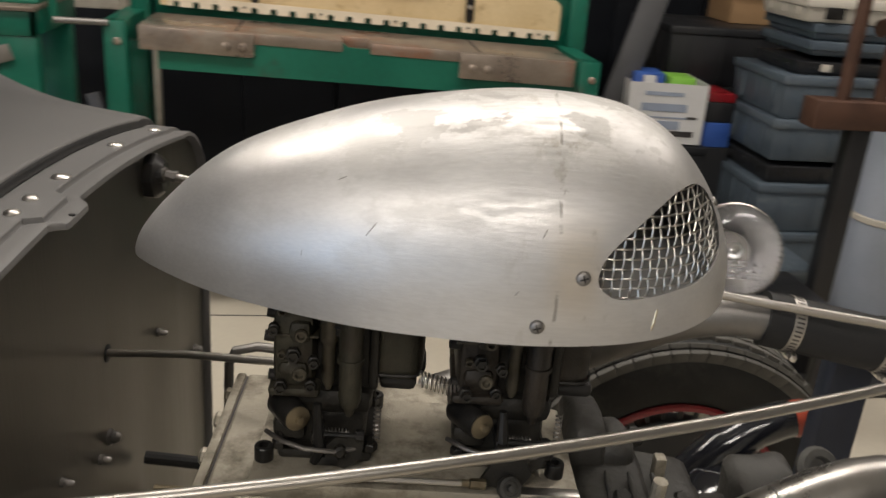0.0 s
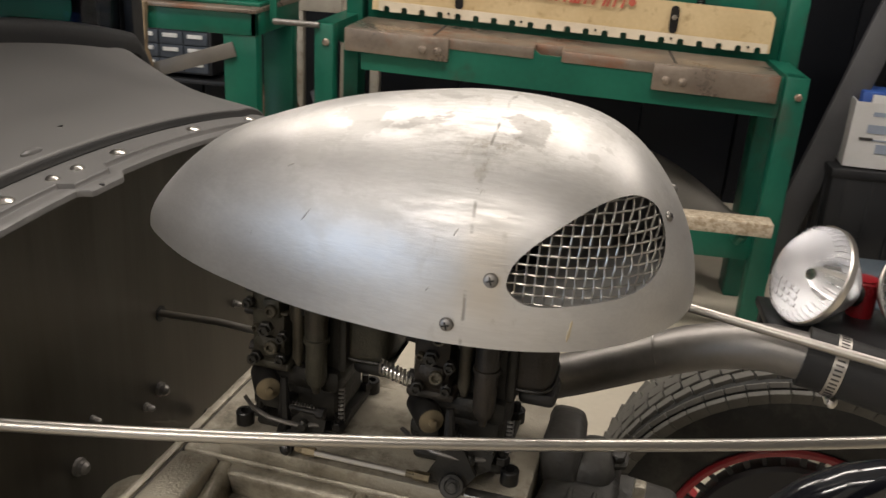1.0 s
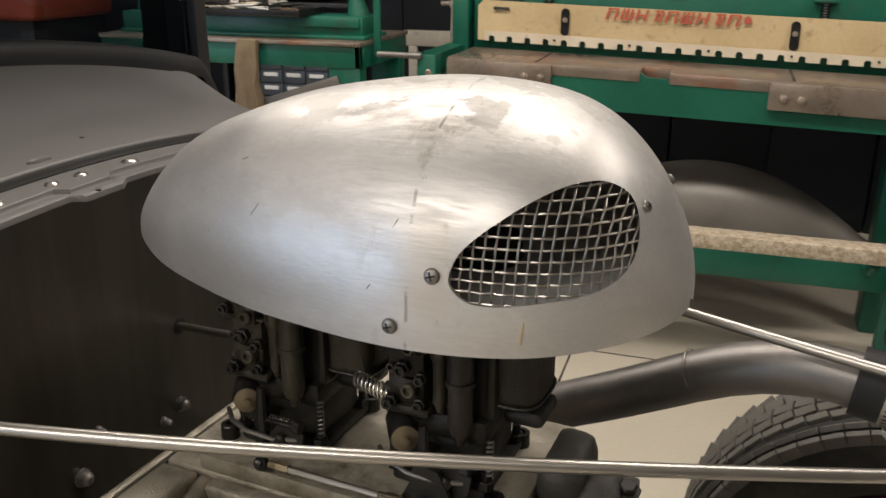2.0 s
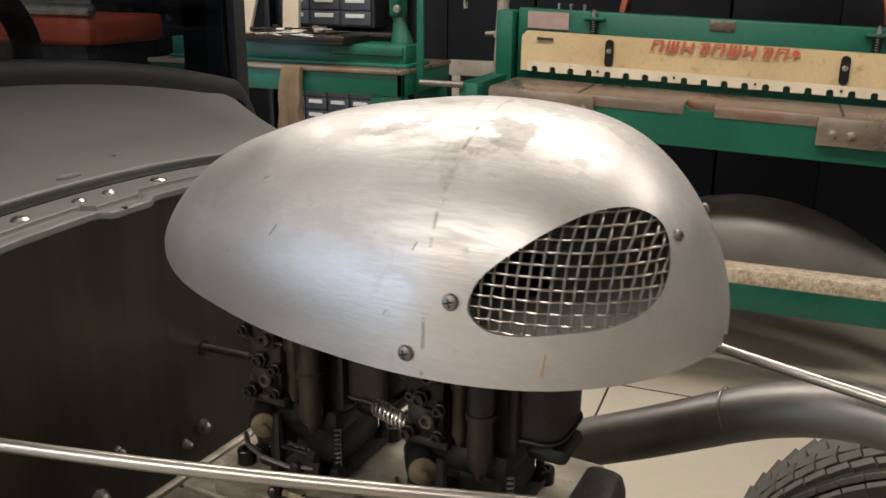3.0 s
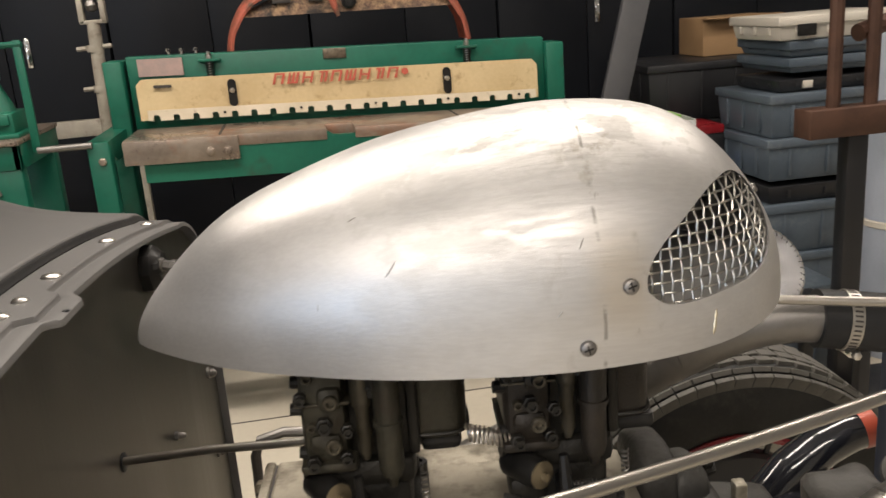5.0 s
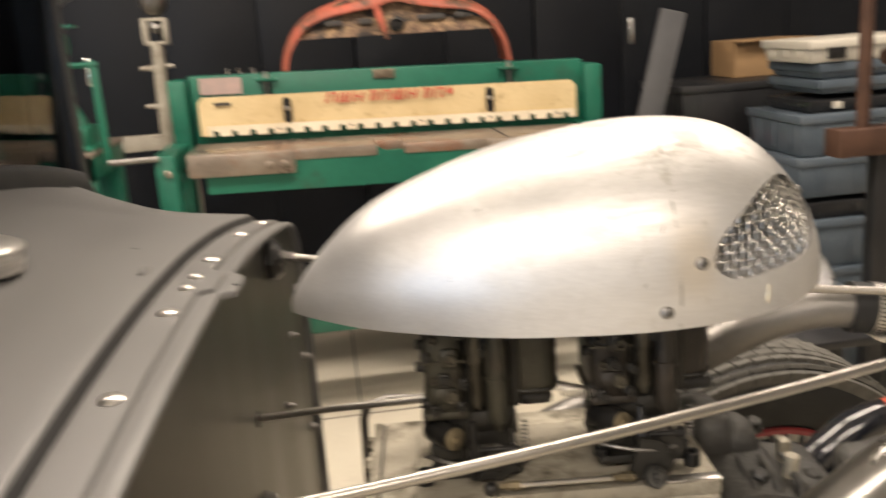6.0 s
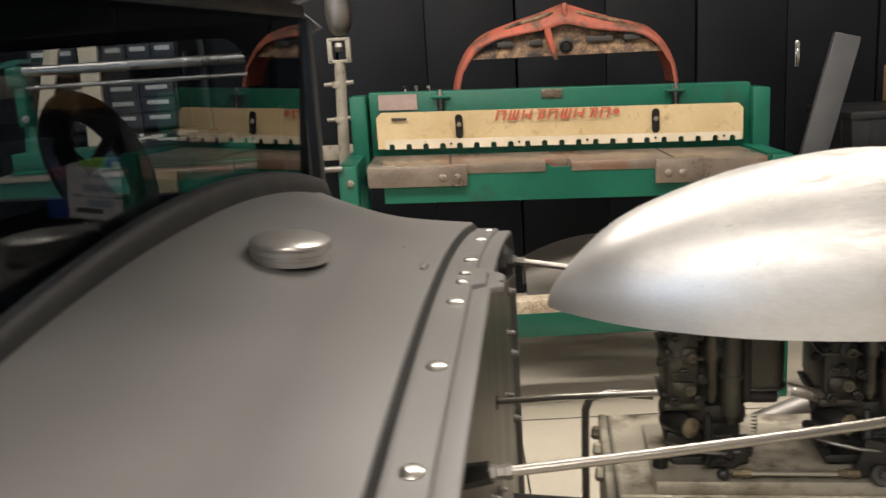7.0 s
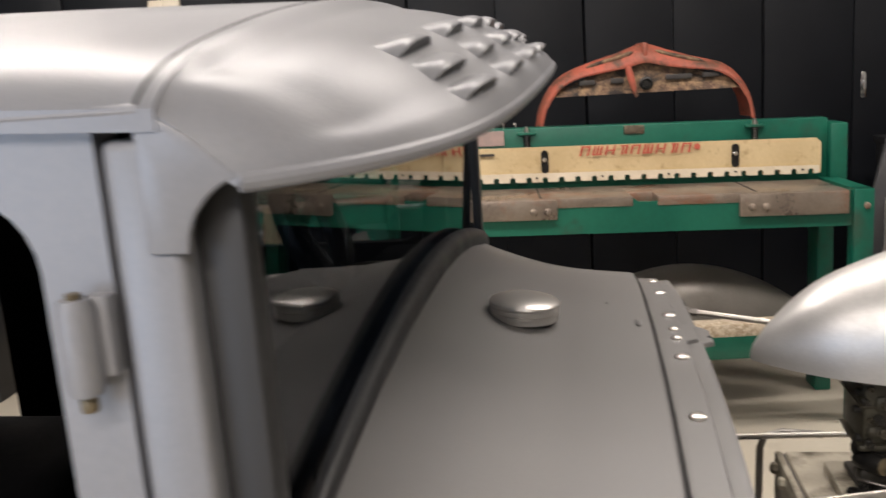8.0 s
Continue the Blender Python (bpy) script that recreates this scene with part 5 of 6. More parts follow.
SH = [0.0811, 0.1161, 0.1256, 0.133, 0.1396, 0.1493, 0.1615, 0.174, 0.1685]


def spline(ys, x):
    n_ = len(ys)
    h = 1.0 / (n_ - 1)
    A, r = np.zeros((n_, n_)), np.zeros(n_)
    A[0, 0] = A[-1, -1] = 1
    for i in range(1, n_ - 1):
        A[i, i - 1], A[i, i], A[i, i + 1] = h, 4 * h, h
        r[i] = 6 * (ys[i + 1] - 2 * ys[i] + ys[i - 1]) / h
    m = np.linalg.solve(A, r)
    i = min(int(x / h), n_ - 2)
    d = x - i * h
    return float(ys[i] + d * ((ys[i + 1] - ys[i]) / h - h * (2 * m[i] + m[i + 1]) / 6) + m[i] / 2 * d * d + (m[i + 1] - m[i]) / (6 * h) * d ** 3)


U0, U1 = -0.1154, 0.3308


def scoop_at(s):
    k = math.sqrt(max(0.0, 4 * s * (1 - s)))
    return U0 + (U1 - U0) * s, spline(SW, s) * k, spline(SH, s) * k, 0.998 + 0.0099 * s - 0.0089 * 4 * s * (1 - s)


def scoop_p(s, th):
    u, w, h, zr = scoop_at(s)
    c, sn = math.cos(th), math.sin(th)
    return Vector((u, 0.0036 + math.copysign(w * abs(c) ** (2 / 1.8338), -c), zr + h * sn ** (2 / 2.89)))


def scoop_v(u, z, inset=0.0):
    """Half-width of the scoop at u and z."""
    s = (u - U0) / (U1 - U0)
    if s <= 0 or s >= 1:
        return 0.0
    _, w, h, zr = scoop_at(s)
    q = min(1.0, max(0.0, (z - zr) / h)) ** (2.89 / 2)
    return max(0.0, w * math.sqrt(max(0.0, 1 - q * q)) ** (2 / 1.8338) - inset)


scoop = thing("air_scoop", (0.11, 0, 0.99), "teardrop hand-formed bare aluminium air scoop over the carburettors", "air scoop", frame_=CAR)
b = bm_()
ss = [0.0005 + 0.999 * (1 - math.cos(math.pi * i / 110)) / 2 for i in range(111)]
tt = lin(0, math.pi, 73)
cen = lambda s: Vector((0.1 + (U0 + (U1 - U0) * s - 0.1) * 0.8, 0.0036, 1.01))


def thick_in(s, th):
    p = scoop_p(s, th)
    return -(p - cen(s)).normalized() * 0.002


slab(b, scoop_p, ss, tt, thick_in)
for v in b.verts:
    q = v.co
    dent = 0.0005 * noise.noise(q * 14) + 0.00006 * noise.noise(q * 45)
    v.co += (q - Vector((0.1, 0.0036, 1.02))).normalized() * dent
b.transform(Matrix.Translation(-BASE[scoop.name]))
me_shell = mesh_of("shell", b, SHELL, 40)
shell_ob = new("shell_block", me_shell)
OPEN = [(0.2125, 1.0440), (0.2162, 1.0372), (0.2253, 1.0318), (0.2412, 1.0312), (0.2651, 1.0345), (0.2838, 1.0371), (0.2965, 1.0424), (0.3034, 1.0500), (0.3054, 1.0600), (0.3040, 1.0705), (0.3000, 1.0805), (0.2940, 1.0884), (0.2848, 1.0944), (0.2759, 1.0961), (0.2639, 1.0938), (0.2509, 1.0872), (0.2384, 1.0784), (0.2253, 1.0677), (0.2158, 1.0565)]


def closed_curve(k, n_=4):
    out = []
    for i in range(len(k)):
        p0, p1, p2, p3 = k[i - 1], k[i], k[(i + 1) % len(k)], k[(i + 2) % len(k)]
        for j in range(n_):
            w = j / n_
            out.append(tuple(0.5 * (2 * p1[c] + (p2[c] - p0[c]) * w + (2 * p0[c] - 5 * p1[c] + 4 * p2[c] - p3[c]) * w * w + (3 * p1[c] - p0[c] - 3 * p2[c] + p3[c]) * w ** 3) for c in (0, 1)))
    return out


EYE_LINE = closed_curve(OPEN)
cutters = []
for sgn in (-1,):
    b = bm_()
    prism(b, EYE_LINE, Matrix(((1, 0, 0, 0), (0, 0, sgn, sgn * 0.024), (0, 1, 0, 0), (0, 0, 0, 1))), 0.14)
    b.transform(Matrix.Translation(-BASE[scoop.name]))
    cut = new("cut_block", mesh_of("cut_block", b, ALU, 0))
    cutters.append(cut)
    md = shell_ob.modifiers.new("cut", "BOOLEAN")
    md.object, md.operation, md.solver = cut, "DIFFERENCE", "EXACT"
dg = bpy.context.evaluated_depsgraph_get()
me2 = bpy.data.meshes.new_from_object(shell_ob.evaluated_get(dg))
me2.name = "shell"
shell = new("shell", me2)
shell.parent = scoop
BASE[shell.name] = BASE[scoop.name]
tagged(shell, "brushed aluminium shell with scratches and a vertical weld seam")
for ob in (shell_ob, *cutters):
    bpy.data.objects.remove(ob)


def inside(pt, poly):
    x, y = pt
    c = False
    for (x1, y1), (x2, y2) in zip(poly, poly[1:] + poly[:1]):
        if (y1 > y) != (y2 > y) and x < (x2 - x1) * (y - y1) / (y2 - y1) + x1:
            c = not c
    return c


gc_, gz_ = 0.262, 1.063
WIDE = [(gc_ + (x - gc_) * 1.06, gz_ + (z - gz_) * 1.08) for x, z in EYE_LINE]
arc, acc, pu = [], 0.0, None
for u in lin(0.198, 0.3155, 300):
    p = (u, scoop_v(u, 1.058, 0.004))
    if pu:
        acc += math.hypot(p[0] - pu[0], p[1] - pu[1])
    arc.append((acc, u))
    pu = p
for sgn in (-1,):
    gr = part("mesh_screen", box(bm_(), (0.21, sgn * 0.102, 1.0285), (0.212, sgn * 0.100, 1.030)), WIRE, scoop, "woven stainless wire mesh screen")

    def on(u, z, off):
        e = 1e-3
        v = scoop_v(u, z, 0.0055)
        du, dz = (scoop_v(u + e, z, 0.0055) - v) / e, (scoop_v(u, z + e, 0.0055) - v) / e
        nn = Vector((-du, 1, -dz)).normalized()
        p = Vector((u, v, z)) + nn * off
        return Vector((p.x, 0.0036 + sgn * p.y, p.z))

    step = 0.0063
    us_ = []
    nxt = 0.0
    for a_, u in arc:
        if a_ >= nxt:
            us_.append(u)
            nxt += step
    zs_ = [1.024 + 0.0063 * i for i in range(13)]
    for i, u in enumerate(us_):
        pts_ = []
        for j in range(13 * 4 - 3):
            z = 1.024 + 0.0063 * j / 4
            if inside((u, z), WIDE) and scoop_v(u, z, 0.0055) > 0.01:
                pts_.append(on(u, z, 0.0008 * math.cos(math.pi * (j / 4 + i))))
        if len(pts_) > 3:
            part("wire", tube(bm_(), pts_, 0.00074, 6), WIRE, gr)
    for j, z in enumerate(zs_):
        pts_ = []
        for i in range(len(us_) * 3 - 2):
            a, f = divmod(i, 3)
            u = us_[a] + ((us_[a + 1] - us_[a]) * f / 3 if f else 0)
            if inside((u, z), WIDE) and scoop_v(u, z, 0.0055) > 0.01:
                pts_.append(on(u, z, -0.0008 * math.cos(math.pi * (i / 3 + j))))
        if len(pts_) > 3:
            part("wire", tube(bm_(), pts_, 0.00074, 6), WIRE, gr)
for u, z, sgn in ((0.1765, 1.0105, -1), (0.2027, 1.045, -1), (0.3045, 1.078, -1), (0.3055, 1.078, 1)):
    e = 1e-3
    v = scoop_v(u, z)
    du, dz = (scoop_v(u + e, z) - v) / e, (scoop_v(u, z + e) - v) / e
    nn = Vector((-du, 1, -dz)).normalized()
    nn.y *= sgn
    b = bm_()
    r = 0.0049 if u < 0.3 else 0.0036
    m_ = screw_head(b, (u, 0.0036 + sgn * v, z), nn, r, r * 0.7)
    sc = part("screw", b, PIPE, scoop, "domed cross-head screw")
    b = bm_()
    for a in (0.3, 0.3 + math.pi / 2):
        box(b, (-r * 0.55, -r * 0.1, r * 0.45), (r * 0.55, r * 0.1, r * 0.72), m=m_ @ Matrix.Rotation(a, 4, "Z"))
    part("recess", b, BLACKBOLT, sc, smooth=0)
b = bm_()
us_ = lin(0.120, 0.322, 24)
slab(b, lambda u, q: Vector((u, 0.0036 + (2 * q - 1) * max(0.002, scoop_v(u, 1.0225, 0.0035)), 1.0215)), us_, lin(0, 1, 5), (0, 0, -0.002))
part("base_plate", b, DULLPLATE, scoop, "flat dull grey base plate inside the scoop")
# weld seam and marks on the shell
random.seed(11)
for k in range(12):
    th = random.uniform(0.5, 1.5)
    u = 0.187 + random.uniform(-0.003, 0.003)
    s = (u - U0) / (U1 - U0)
    th2 = th + random.uniform(0.02, 0.10)
    pts_ = [scoop_p(s + 0.004 * random.uniform(-1, 1) * q, th + (th2 - th) * q) for q in lin(0, 1, 5)]
    pts_ = [p - (p - cen(s)).normalized() * 0.0003 for p in pts_]
    part("seam_mark", tube(bm_(), pts_, [0.0002, 0.00035, 0.00048, 0.00035, 0.0002], 6), SCUFF, shell)
for u0_, z0_, u1_, z1_, r in ((0.062, 1.055, 0.070, 1.066, 0.0007), (0.042, 1.086, 0.048, 1.089, 0.0004), (0.160, 1.03, 0.163, 1.034, 0.0005), (0.02, 1.035, 0.021, 1.041, 0.0005), (0.175, 1.068, 0.178, 1.074, 0.0005)):
    pts_ = []
    for q in lin(0, 1, 5):
        u, z = u0_ + (u1_ - u0_) * q, z0_ + (z1_ - z0_) * q
        pts_.append(Vector((u, 0.0036 - scoop_v(u, z, 0.0002), z)))
    part("scratch", tube(bm_(), pts_, [r * 0.3, r, r, r, r * 0.3], 6), SCUFF, shell)
pts_ = [Vector((0.2535 + 0.002 * q, 0.0036 - scoop_v(0.2535 + 0.002 * q, 1.008 + 0.016 * q, 0.0003), 1.008 + 0.016 * q)) for q in lin(0, 1, 6)]
part("braze_streak", tube(bm_(), pts_, [0.0004, 0.0012, 0.0014, 0.001, 0.0012, 0.0004], 6), YELLOW, shell)

# ---- engine: intake, carburettors, rods, pipes (car frame) ----
eng = thing("engine_intake", (0.1, 0, 0.5), "cast aluminium intake on a vee engine, oil stained", "engine", frame_=CAR)
b = bm_()
box(b, (-0.058, -0.060, 0.62), (0.232, 0.115, 0.806), 0.006, 3)
box(b, (-0.0535, -0.068, 0.80), (0.234, 0.118, 0.832), 0.004, 3)
box(b, (-0.0535, -0.170, 0.70), (-0.018, -0.070, 0.8315), 0.004, 3)
part("manifold", b, CAST, eng)
b = bm_()
box(b, (-0.0645, -0.170, 0.70), (-0.0552, 0.121, 0.831), 0.003)
part("end_rail", b, CAST, eng, "cast flange rail along the intake end")
b = bm_()
box(b, (-0.0556, -0.168, 0.70), (-0.0531, 0.117, 0.8285))
part("gasket", b, INK, eng, smooth=0)
COVER = Matrix.Translation((0, -0.070, 0.829)) @ Matrix.Rotation(radians(17), 4, "X")
b = bm_()
box(b, (-0.020, -0.17, -0.060), (0.234, 0.004, -0.026), 0.003, m=COVER)
sd = part("sloped_cover", b, CAST, eng, "sloping cast cover with recessed pockets")
for lo, hi in (((-0.020, -0.17, -0.03), (-0.006, 0.002, 0)), ((0.101, -0.17, -0.03), (0.113, 0.002, 0)), ((0.220, -0.17, -0.03), (0.234, 0.002, 0)), ((-0.008, -0.012, -0.03), (0.103, 0.0025, 0.0005)), ((0.111, -0.012, -0.03), (0.222, 0.0025, 0.0005)), ((-0.008, -0.17, -0.03), (0.103, -0.15, 0.0005)), ((0.111, -0.17, -0.03), (0.222, -0.15, 0.0005))):
    part("rib", box(bm_(), lo, hi, 0.0055, 3, m=COVER), CAST, sd)
for v in (-0.135, -0.078, 0.004, 0.06, 0.102):
    b = bm_()
    lathe(b, [(0.0075, 0), (0.0075, 0.007), (0.005, 0.009), (0, 0.009)], axis((-0.064, v, 0.815), (-1, 0, 0.15)), 6)
    part("hex_bolt", b, CAST, eng)
b = bm_()
box(b, (-0.020, -0.0675, 0.831), (0.2345, 0.062, 0.8455), 0.003)
part("carburettor_pad", b, CAST, eng, "raised cast carburettor mounting pad")
for u, v in ((-0.012, -0.036), (0.217, -0.0386), (0.07, 0.05), (0.205, 0.05)):
    b = bm_()
    cap_screw(b, (u, v, 0.8455))
    part("cap_screw", b, BLACKBOLT, eng, "black socket-head cap screw")
b = bm_()
box(b, (0.188, -0.0685, 0.8445), (0.2335, -0.058, 0.8475), 0.001)
part("machined_strip", b, STEEL, eng, "bright machined strip")
b = bm_()
lathe(b, [(0.033, -0.06), (0.033, 0), (0.030, 0.011), (0.022, 0.020), (0.01, 0.025), (0, 0.026)], axis((-0.090, -0.090, 0.770), (-0.25, -0.45, 0.8)), 24)
part("round_cover", b, CAST, eng)
b = bm_()
cyl(b, (-0.080, -0.07, 0.70), (-0.058, -0.07, 0.70), 0.045, seg=20)
part("cover_boss", b, CAST, eng)


def casting(bm, lo, hi, rough=0.0035, r=0.018, seed=0.0):
    """A rounded foundry lump with an uneven skin."""
    n = 7
    lo, hi = Vector(lo), Vector(hi)
    mid, half = (lo + hi) / 2, (hi - lo) / 2
    grid = {}
    faces = []
    for ax in range(3):
        for sg in (-1, 1):
            rows = []
            for i in range(n + 1):
                row = []
                for j in range(n + 1):
                    p = [0.0, 0.0, 0.0]
                    p[ax], p[(ax + 1) % 3], p[(ax + 2) % 3] = sg, -1 + 2 * i / n, -1 + 2 * j / n
                    key = tuple(round(q, 4) for q in p)
                    if key not in grid:
                        q = Vector(tuple(p[k] * half[k] for k in range(3)))
                        core = Vector(tuple(max(-half[k] + r, min(half[k] - r, q[k])) for k in range(3)))
                        d = q - core
                        if d.length > 1e-6:
                            q = core + d.normalized() * min(d.length, r)
                        q += mid
                        q += Vector((noise.noise(q * 22 + Vector((seed, 0, 0))), noise.noise(q * 22 + Vector((0, seed + 4, 0))), noise.noise(q * 22 + Vector((0, 0, seed + 9))))) * rough * 1.6
                        grid[key] = bm.verts.new(q)
                    row.append(grid[key])
                rows.append(row)
            for i in range(n):
                for j in range(n):
                    faces.append((rows[i][j], rows[i + 1][j], rows[i + 1][j + 1], rows[i][j + 1]))
    for f in faces:
        bm.faces.new(f)
    return bm


b = bm_()
casting(b, (0.236, -0.080, 0.58), (0.302, 0.075, 0.832), 0.004, 0.013)
fh = part("front_housing", b, DARKCAST, eng, "dark pitted cast iron front housing", 60)
b = bm_()
casting(b, (0.236, -0.004, 0.79), (0.268, 0.064, 0.866), 0.004, 0.010, 3.0)
casting(b, (0.256, 0.0, 0.78), (0.296, 0.056, 0.848), 0.005, 0.014, 5.0)
part("housing_neck", b, DARKCAST, fh, smooth=60)
b = bm_()
casting(b, (0.288, -0.050, 0.58), (0.350, 0.055, 0.815), 0.004, 0.015, 6.0)
casting(b, (0.318, -0.030, 0.60), (0.372, 0.060, 0.785), 0.004, 0.016, 8.0)
part("pump_cover", b, DARKCAST, fh, smooth=60)
for k in range(3):
    b = bm_()
    tube(b, [(0.262 + 0.019 * k, -0.082, 0.62), (0.262 + 0.019 * k, -0.080, 0.80), (0.263 + 0.019 * k, -0.066, 0.832), (0.264 + 0.019 * k, -0.02, 0.838)], [0.004, 0.0045, 0.0045, 0.002], 8)
    part("housing_rib", b, DARKCAST, fh, smooth=60)
for u, v, z, q in ((0.270, -0.052, 0.834, 0.008), (0.330, -0.02, 0.812, 0.0075), (0.296, 0.03, 0.842, 0.007), (0.345, 0.035, 0.80, 0.006)):
    b = bm_()
    lathe(b, [(q * 1.5, -0.004), (q * 1.5, 0.0), (q, 0.001), (q, q * 0.8), (q * 0.8, q), (0, q)], axis((u, v, z), (0.15, -0.35, 1)), 6)
    part("housing_bolt", b, CARB_D, fh)
b = bm_()
box(b, (0.312, 0.004, 0.800), (0.322, 0.016, 0.836), 0.002)
part("clip", b, CAST, fh, "small pale spring clip")
b = bm_()
tube(b, [(0.300, -0.045, 0.830), (0.301, -0.046, 0.850)], 0.006, 10)
part("stud", b, CAST, eng)
b = bm_()
box(b, (-0.05, -0.30, 0.30), (0.36, 0.30, 0.62), 0.03, 3)
part("block", b, DARKCAST, eng)


def carburettor(off, label, bowl_metal, column_metal, bowl_u=0.0865):
    o = Vector(off)
    cb = thing("carburettor", Vector((0.055, 0, 0.8455)) + o, label, "carburettor", "pair of carburettors", frame_=CAR)
    P = lambda *c: Vector(c) + o

    def bx(bm, lo, hi, bev=0.003):
        box(bm, Vector(lo) + o, Vector(hi) + o, bev, 2)
        return bm
    b = bm_()
    bx(b, (-0.002, -0.036, 0.8455), (0.072, 0.045, 0.855), 0.004)
    bx(b, (0.006, -0.026, 0.853), (0.066, 0.04, 0.888), 0.008)
    bx(b, (-0.006, -0.034, 0.862), (0.020, -0.010, 0.880), 0.005)
    part("throttle_body", b, CARB_D, cb)
    b = bm_()
    bx(b, (-0.006, -0.036, 0.908), (0.026, 0.040, 0.990), 0.0085)
    bx(b, (-0.002, -0.040, 0.916), (0.022, 0.0, 0.934), 0.007)
    bx(b, (0.006, -0.041, 0.948), (0.024, 0.0, 0.968), 0.007)
    bx(b, (-0.009, -0.039, 0.903), (0.030, 0.030, 0.911), 0.003)
    body = part("main_body", b, column_metal, cb)
    b = bm_()
    bx(b, (0.002, -0.030, 0.884), (0.070, 0.040, 0.906), 0.007)
    bx(b, (0.022, -0.022, 0.900), (0.072, 0.042, 0.99), 0.006)
    part("venturi_block", b, CARB_D, cb)
    for u, v, z, r in ((0.0165, -0.041, 0.958, 0.0052), (0.0155, -0.040, 0.925, 0.0056), (0.002, -0.036, 0.975, 0.004), (0.024, -0.036, 0.978, 0.0042), (0.002, -0.038, 0.940, 0.0035)):
        b = bm_()
        lathe(b, [(r, 0), (r, 0.003), (r * 0.82, 0.0042), (r * 0.55, 0.0042), (r * 0.45, 0.001), (0, 0.001)], axis(P(u, v, z), (0, -1, 0)), 14)
        part("body_screw", b, CARB_L, body)
    for z, l in ((0.968, 0.005), (0.948, 0.007), (0.915, 0.004)):
        b = bm_()
        tube(b, [P(-0.004, -0.026, z), P(-0.006 - l, -0.027, z + 0.001)], [0.0048, 0.0042], 10)
        part("side_plug", b, BLACKBOLT, body)
    b = bm_()
    tube(b, [P(0.0365, -0.034, 0.910), P(0.0365, -0.034, 0.915), P(0.0365, -0.034, 0.917), P(0.0365, -0.034, 0.949), P(0.0365, -0.034, 0.951), P(0.0365, -0.034, 0.956), P(0.0365, -0.033, 0.99)], [0.0025, 0.004, 0.0052, 0.0052, 0.0066, 0.0075, 0.0075], 14)
    part("pump_column", b, CARB_L, cb)
    b = bm_()
    tube(b, [P(0.0535, -0.038, 0.890), P(0.0535, -0.038, 0.897), P(0.0535, -0.038, 0.898), P(0.0535, -0.038, 0.905), P(0.0535, -0.038, 0.936), P(0.0535, -0.038, 0.9365), P(0.0535, -0.038, 0.940), P(0.0535, -0.038, 0.9405), P(0.0535, -0.038, 0.99)], [0.003, 0.0042, 0.0066, 0.0088, 0.0088, 0.0105, 0.0105, 0.0092, 0.0100], 18)
    part("jet_column", b, column_metal, cb)
    b = bm_()
    for z in (0.965, 0.972):
        lathe(b, [(0.0115, -0.0015), (0.0125, 0), (0.0115, 0.0015)], Matrix.Translation(P(0.047, -0.030, z)), 18)
    tube(b, [P(0.047, -0.030, 0.958), P(0.047, -0.030, 0.992)], [0.0110, 0.0125], 18)
    part("column_head", b, CARB_D, cb)
    b = bm_()
    g = []
    for z, k in ((0.9095, 0.72), (0.9115, 0.88), (0.915, 0.97), (0.921, 1.0), (0.975, 1.02), (0.990, 1.03)):
        g.append([b.verts.new(P(bowl_u + 0.0225 * k * math.copysign(abs(math.cos(a)) ** 0.55, math.cos(a)), 0.010 + 0.030 * k * math.copysign(abs(math.sin(a)) ** 0.55, math.sin(a)), z)) for a in lin(0, 2 * math.pi, 41)[:-1]])
    for q, w in zip(g, g[1:]):
        for k in range(40):
            b.faces.new((q[k], q[(k + 1) % 40], w[(k + 1) % 40], w[k]))
    b.faces.new(g[0][::-1])
    b.faces.new(g[-1])
    bowl = part("float_bowl", b, bowl_metal, cb, "rounded fuel float bowl")
    b = bm_()
    tube(b, [P(bowl_u + 0.0232 * math.copysign(abs(math.cos(a)) ** 0.55, math.cos(a)), 0.010 + 0.0308 * math.copysign(abs(math.sin(a)) ** 0.55, math.sin(a)), 0.9165) for a in lin(0, 2 * math.pi, 61)], 0.0013, 6)
    part("bowl_lip", b, CARB_D, bowl)
    b = bm_()
    bx(b, (0.074, -0.012, 0.898), (0.104, 0.025, 0.911), 0.005)
    part("bowl_plug", b, BLACKBOLT, bowl)
    b = bm_()
    bx(b, (-0.010, -0.040, 0.984), (bowl_u + 0.030, 0.048, 0.996), 0.004)
    part("top_cover", b, CARB_D, cb)
    b = bm_()
    tube(b, [P(0.045, 0.0, 0.99), P(0.045, 0.0, 1.03)], [0.036, 0.034], 24)
    part("air_horn", b, CARB_D, cb)
    ax = Vector((0.55, -0.82, 0.05)).normalized()
    b = bm_()
    lathe(b, [(0, -0.036), (0.0085, -0.035), (0.0108, -0.031), (0.0112, -0.004), (0.0100, -0.0005), (0, -0.0005)], axis(P(0.015, -0.046, 0.8896), ax), 20)
    sol = part("dashpot", b, BLACKBOLT, cb, "dark cylindrical dashpot")
    b = bm_()
    lathe(b, [(0, 0), (0.0098, 0), (0.0098, 0.0012), (0.0055, 0.0022), (0.0030, 0.0025), (0.0030, 0.006), (0, 0.0065)], axis(P(0.015, -0.046, 0.8896), ax), 22)
    part("brass_cap", b, BRASS, sol, "dull brass end disc")
    b = bm_()
    tube(b, [P(0.030, -0.048, 0.905), P(0.031, -0.05, 0.885), P(0.033, -0.052, 0.868), P(0.029, -0.054, 0.856)], [0.003, 0.0045, 0.005, 0.0035], 8)
    bx(b, (0.026, -0.054, 0.872), (0.034, -0.030, 0.882), 0.002)
    bx(b, (0.026, -0.052, 0.852), (0.048, -0.046, 0.860), 0.002)
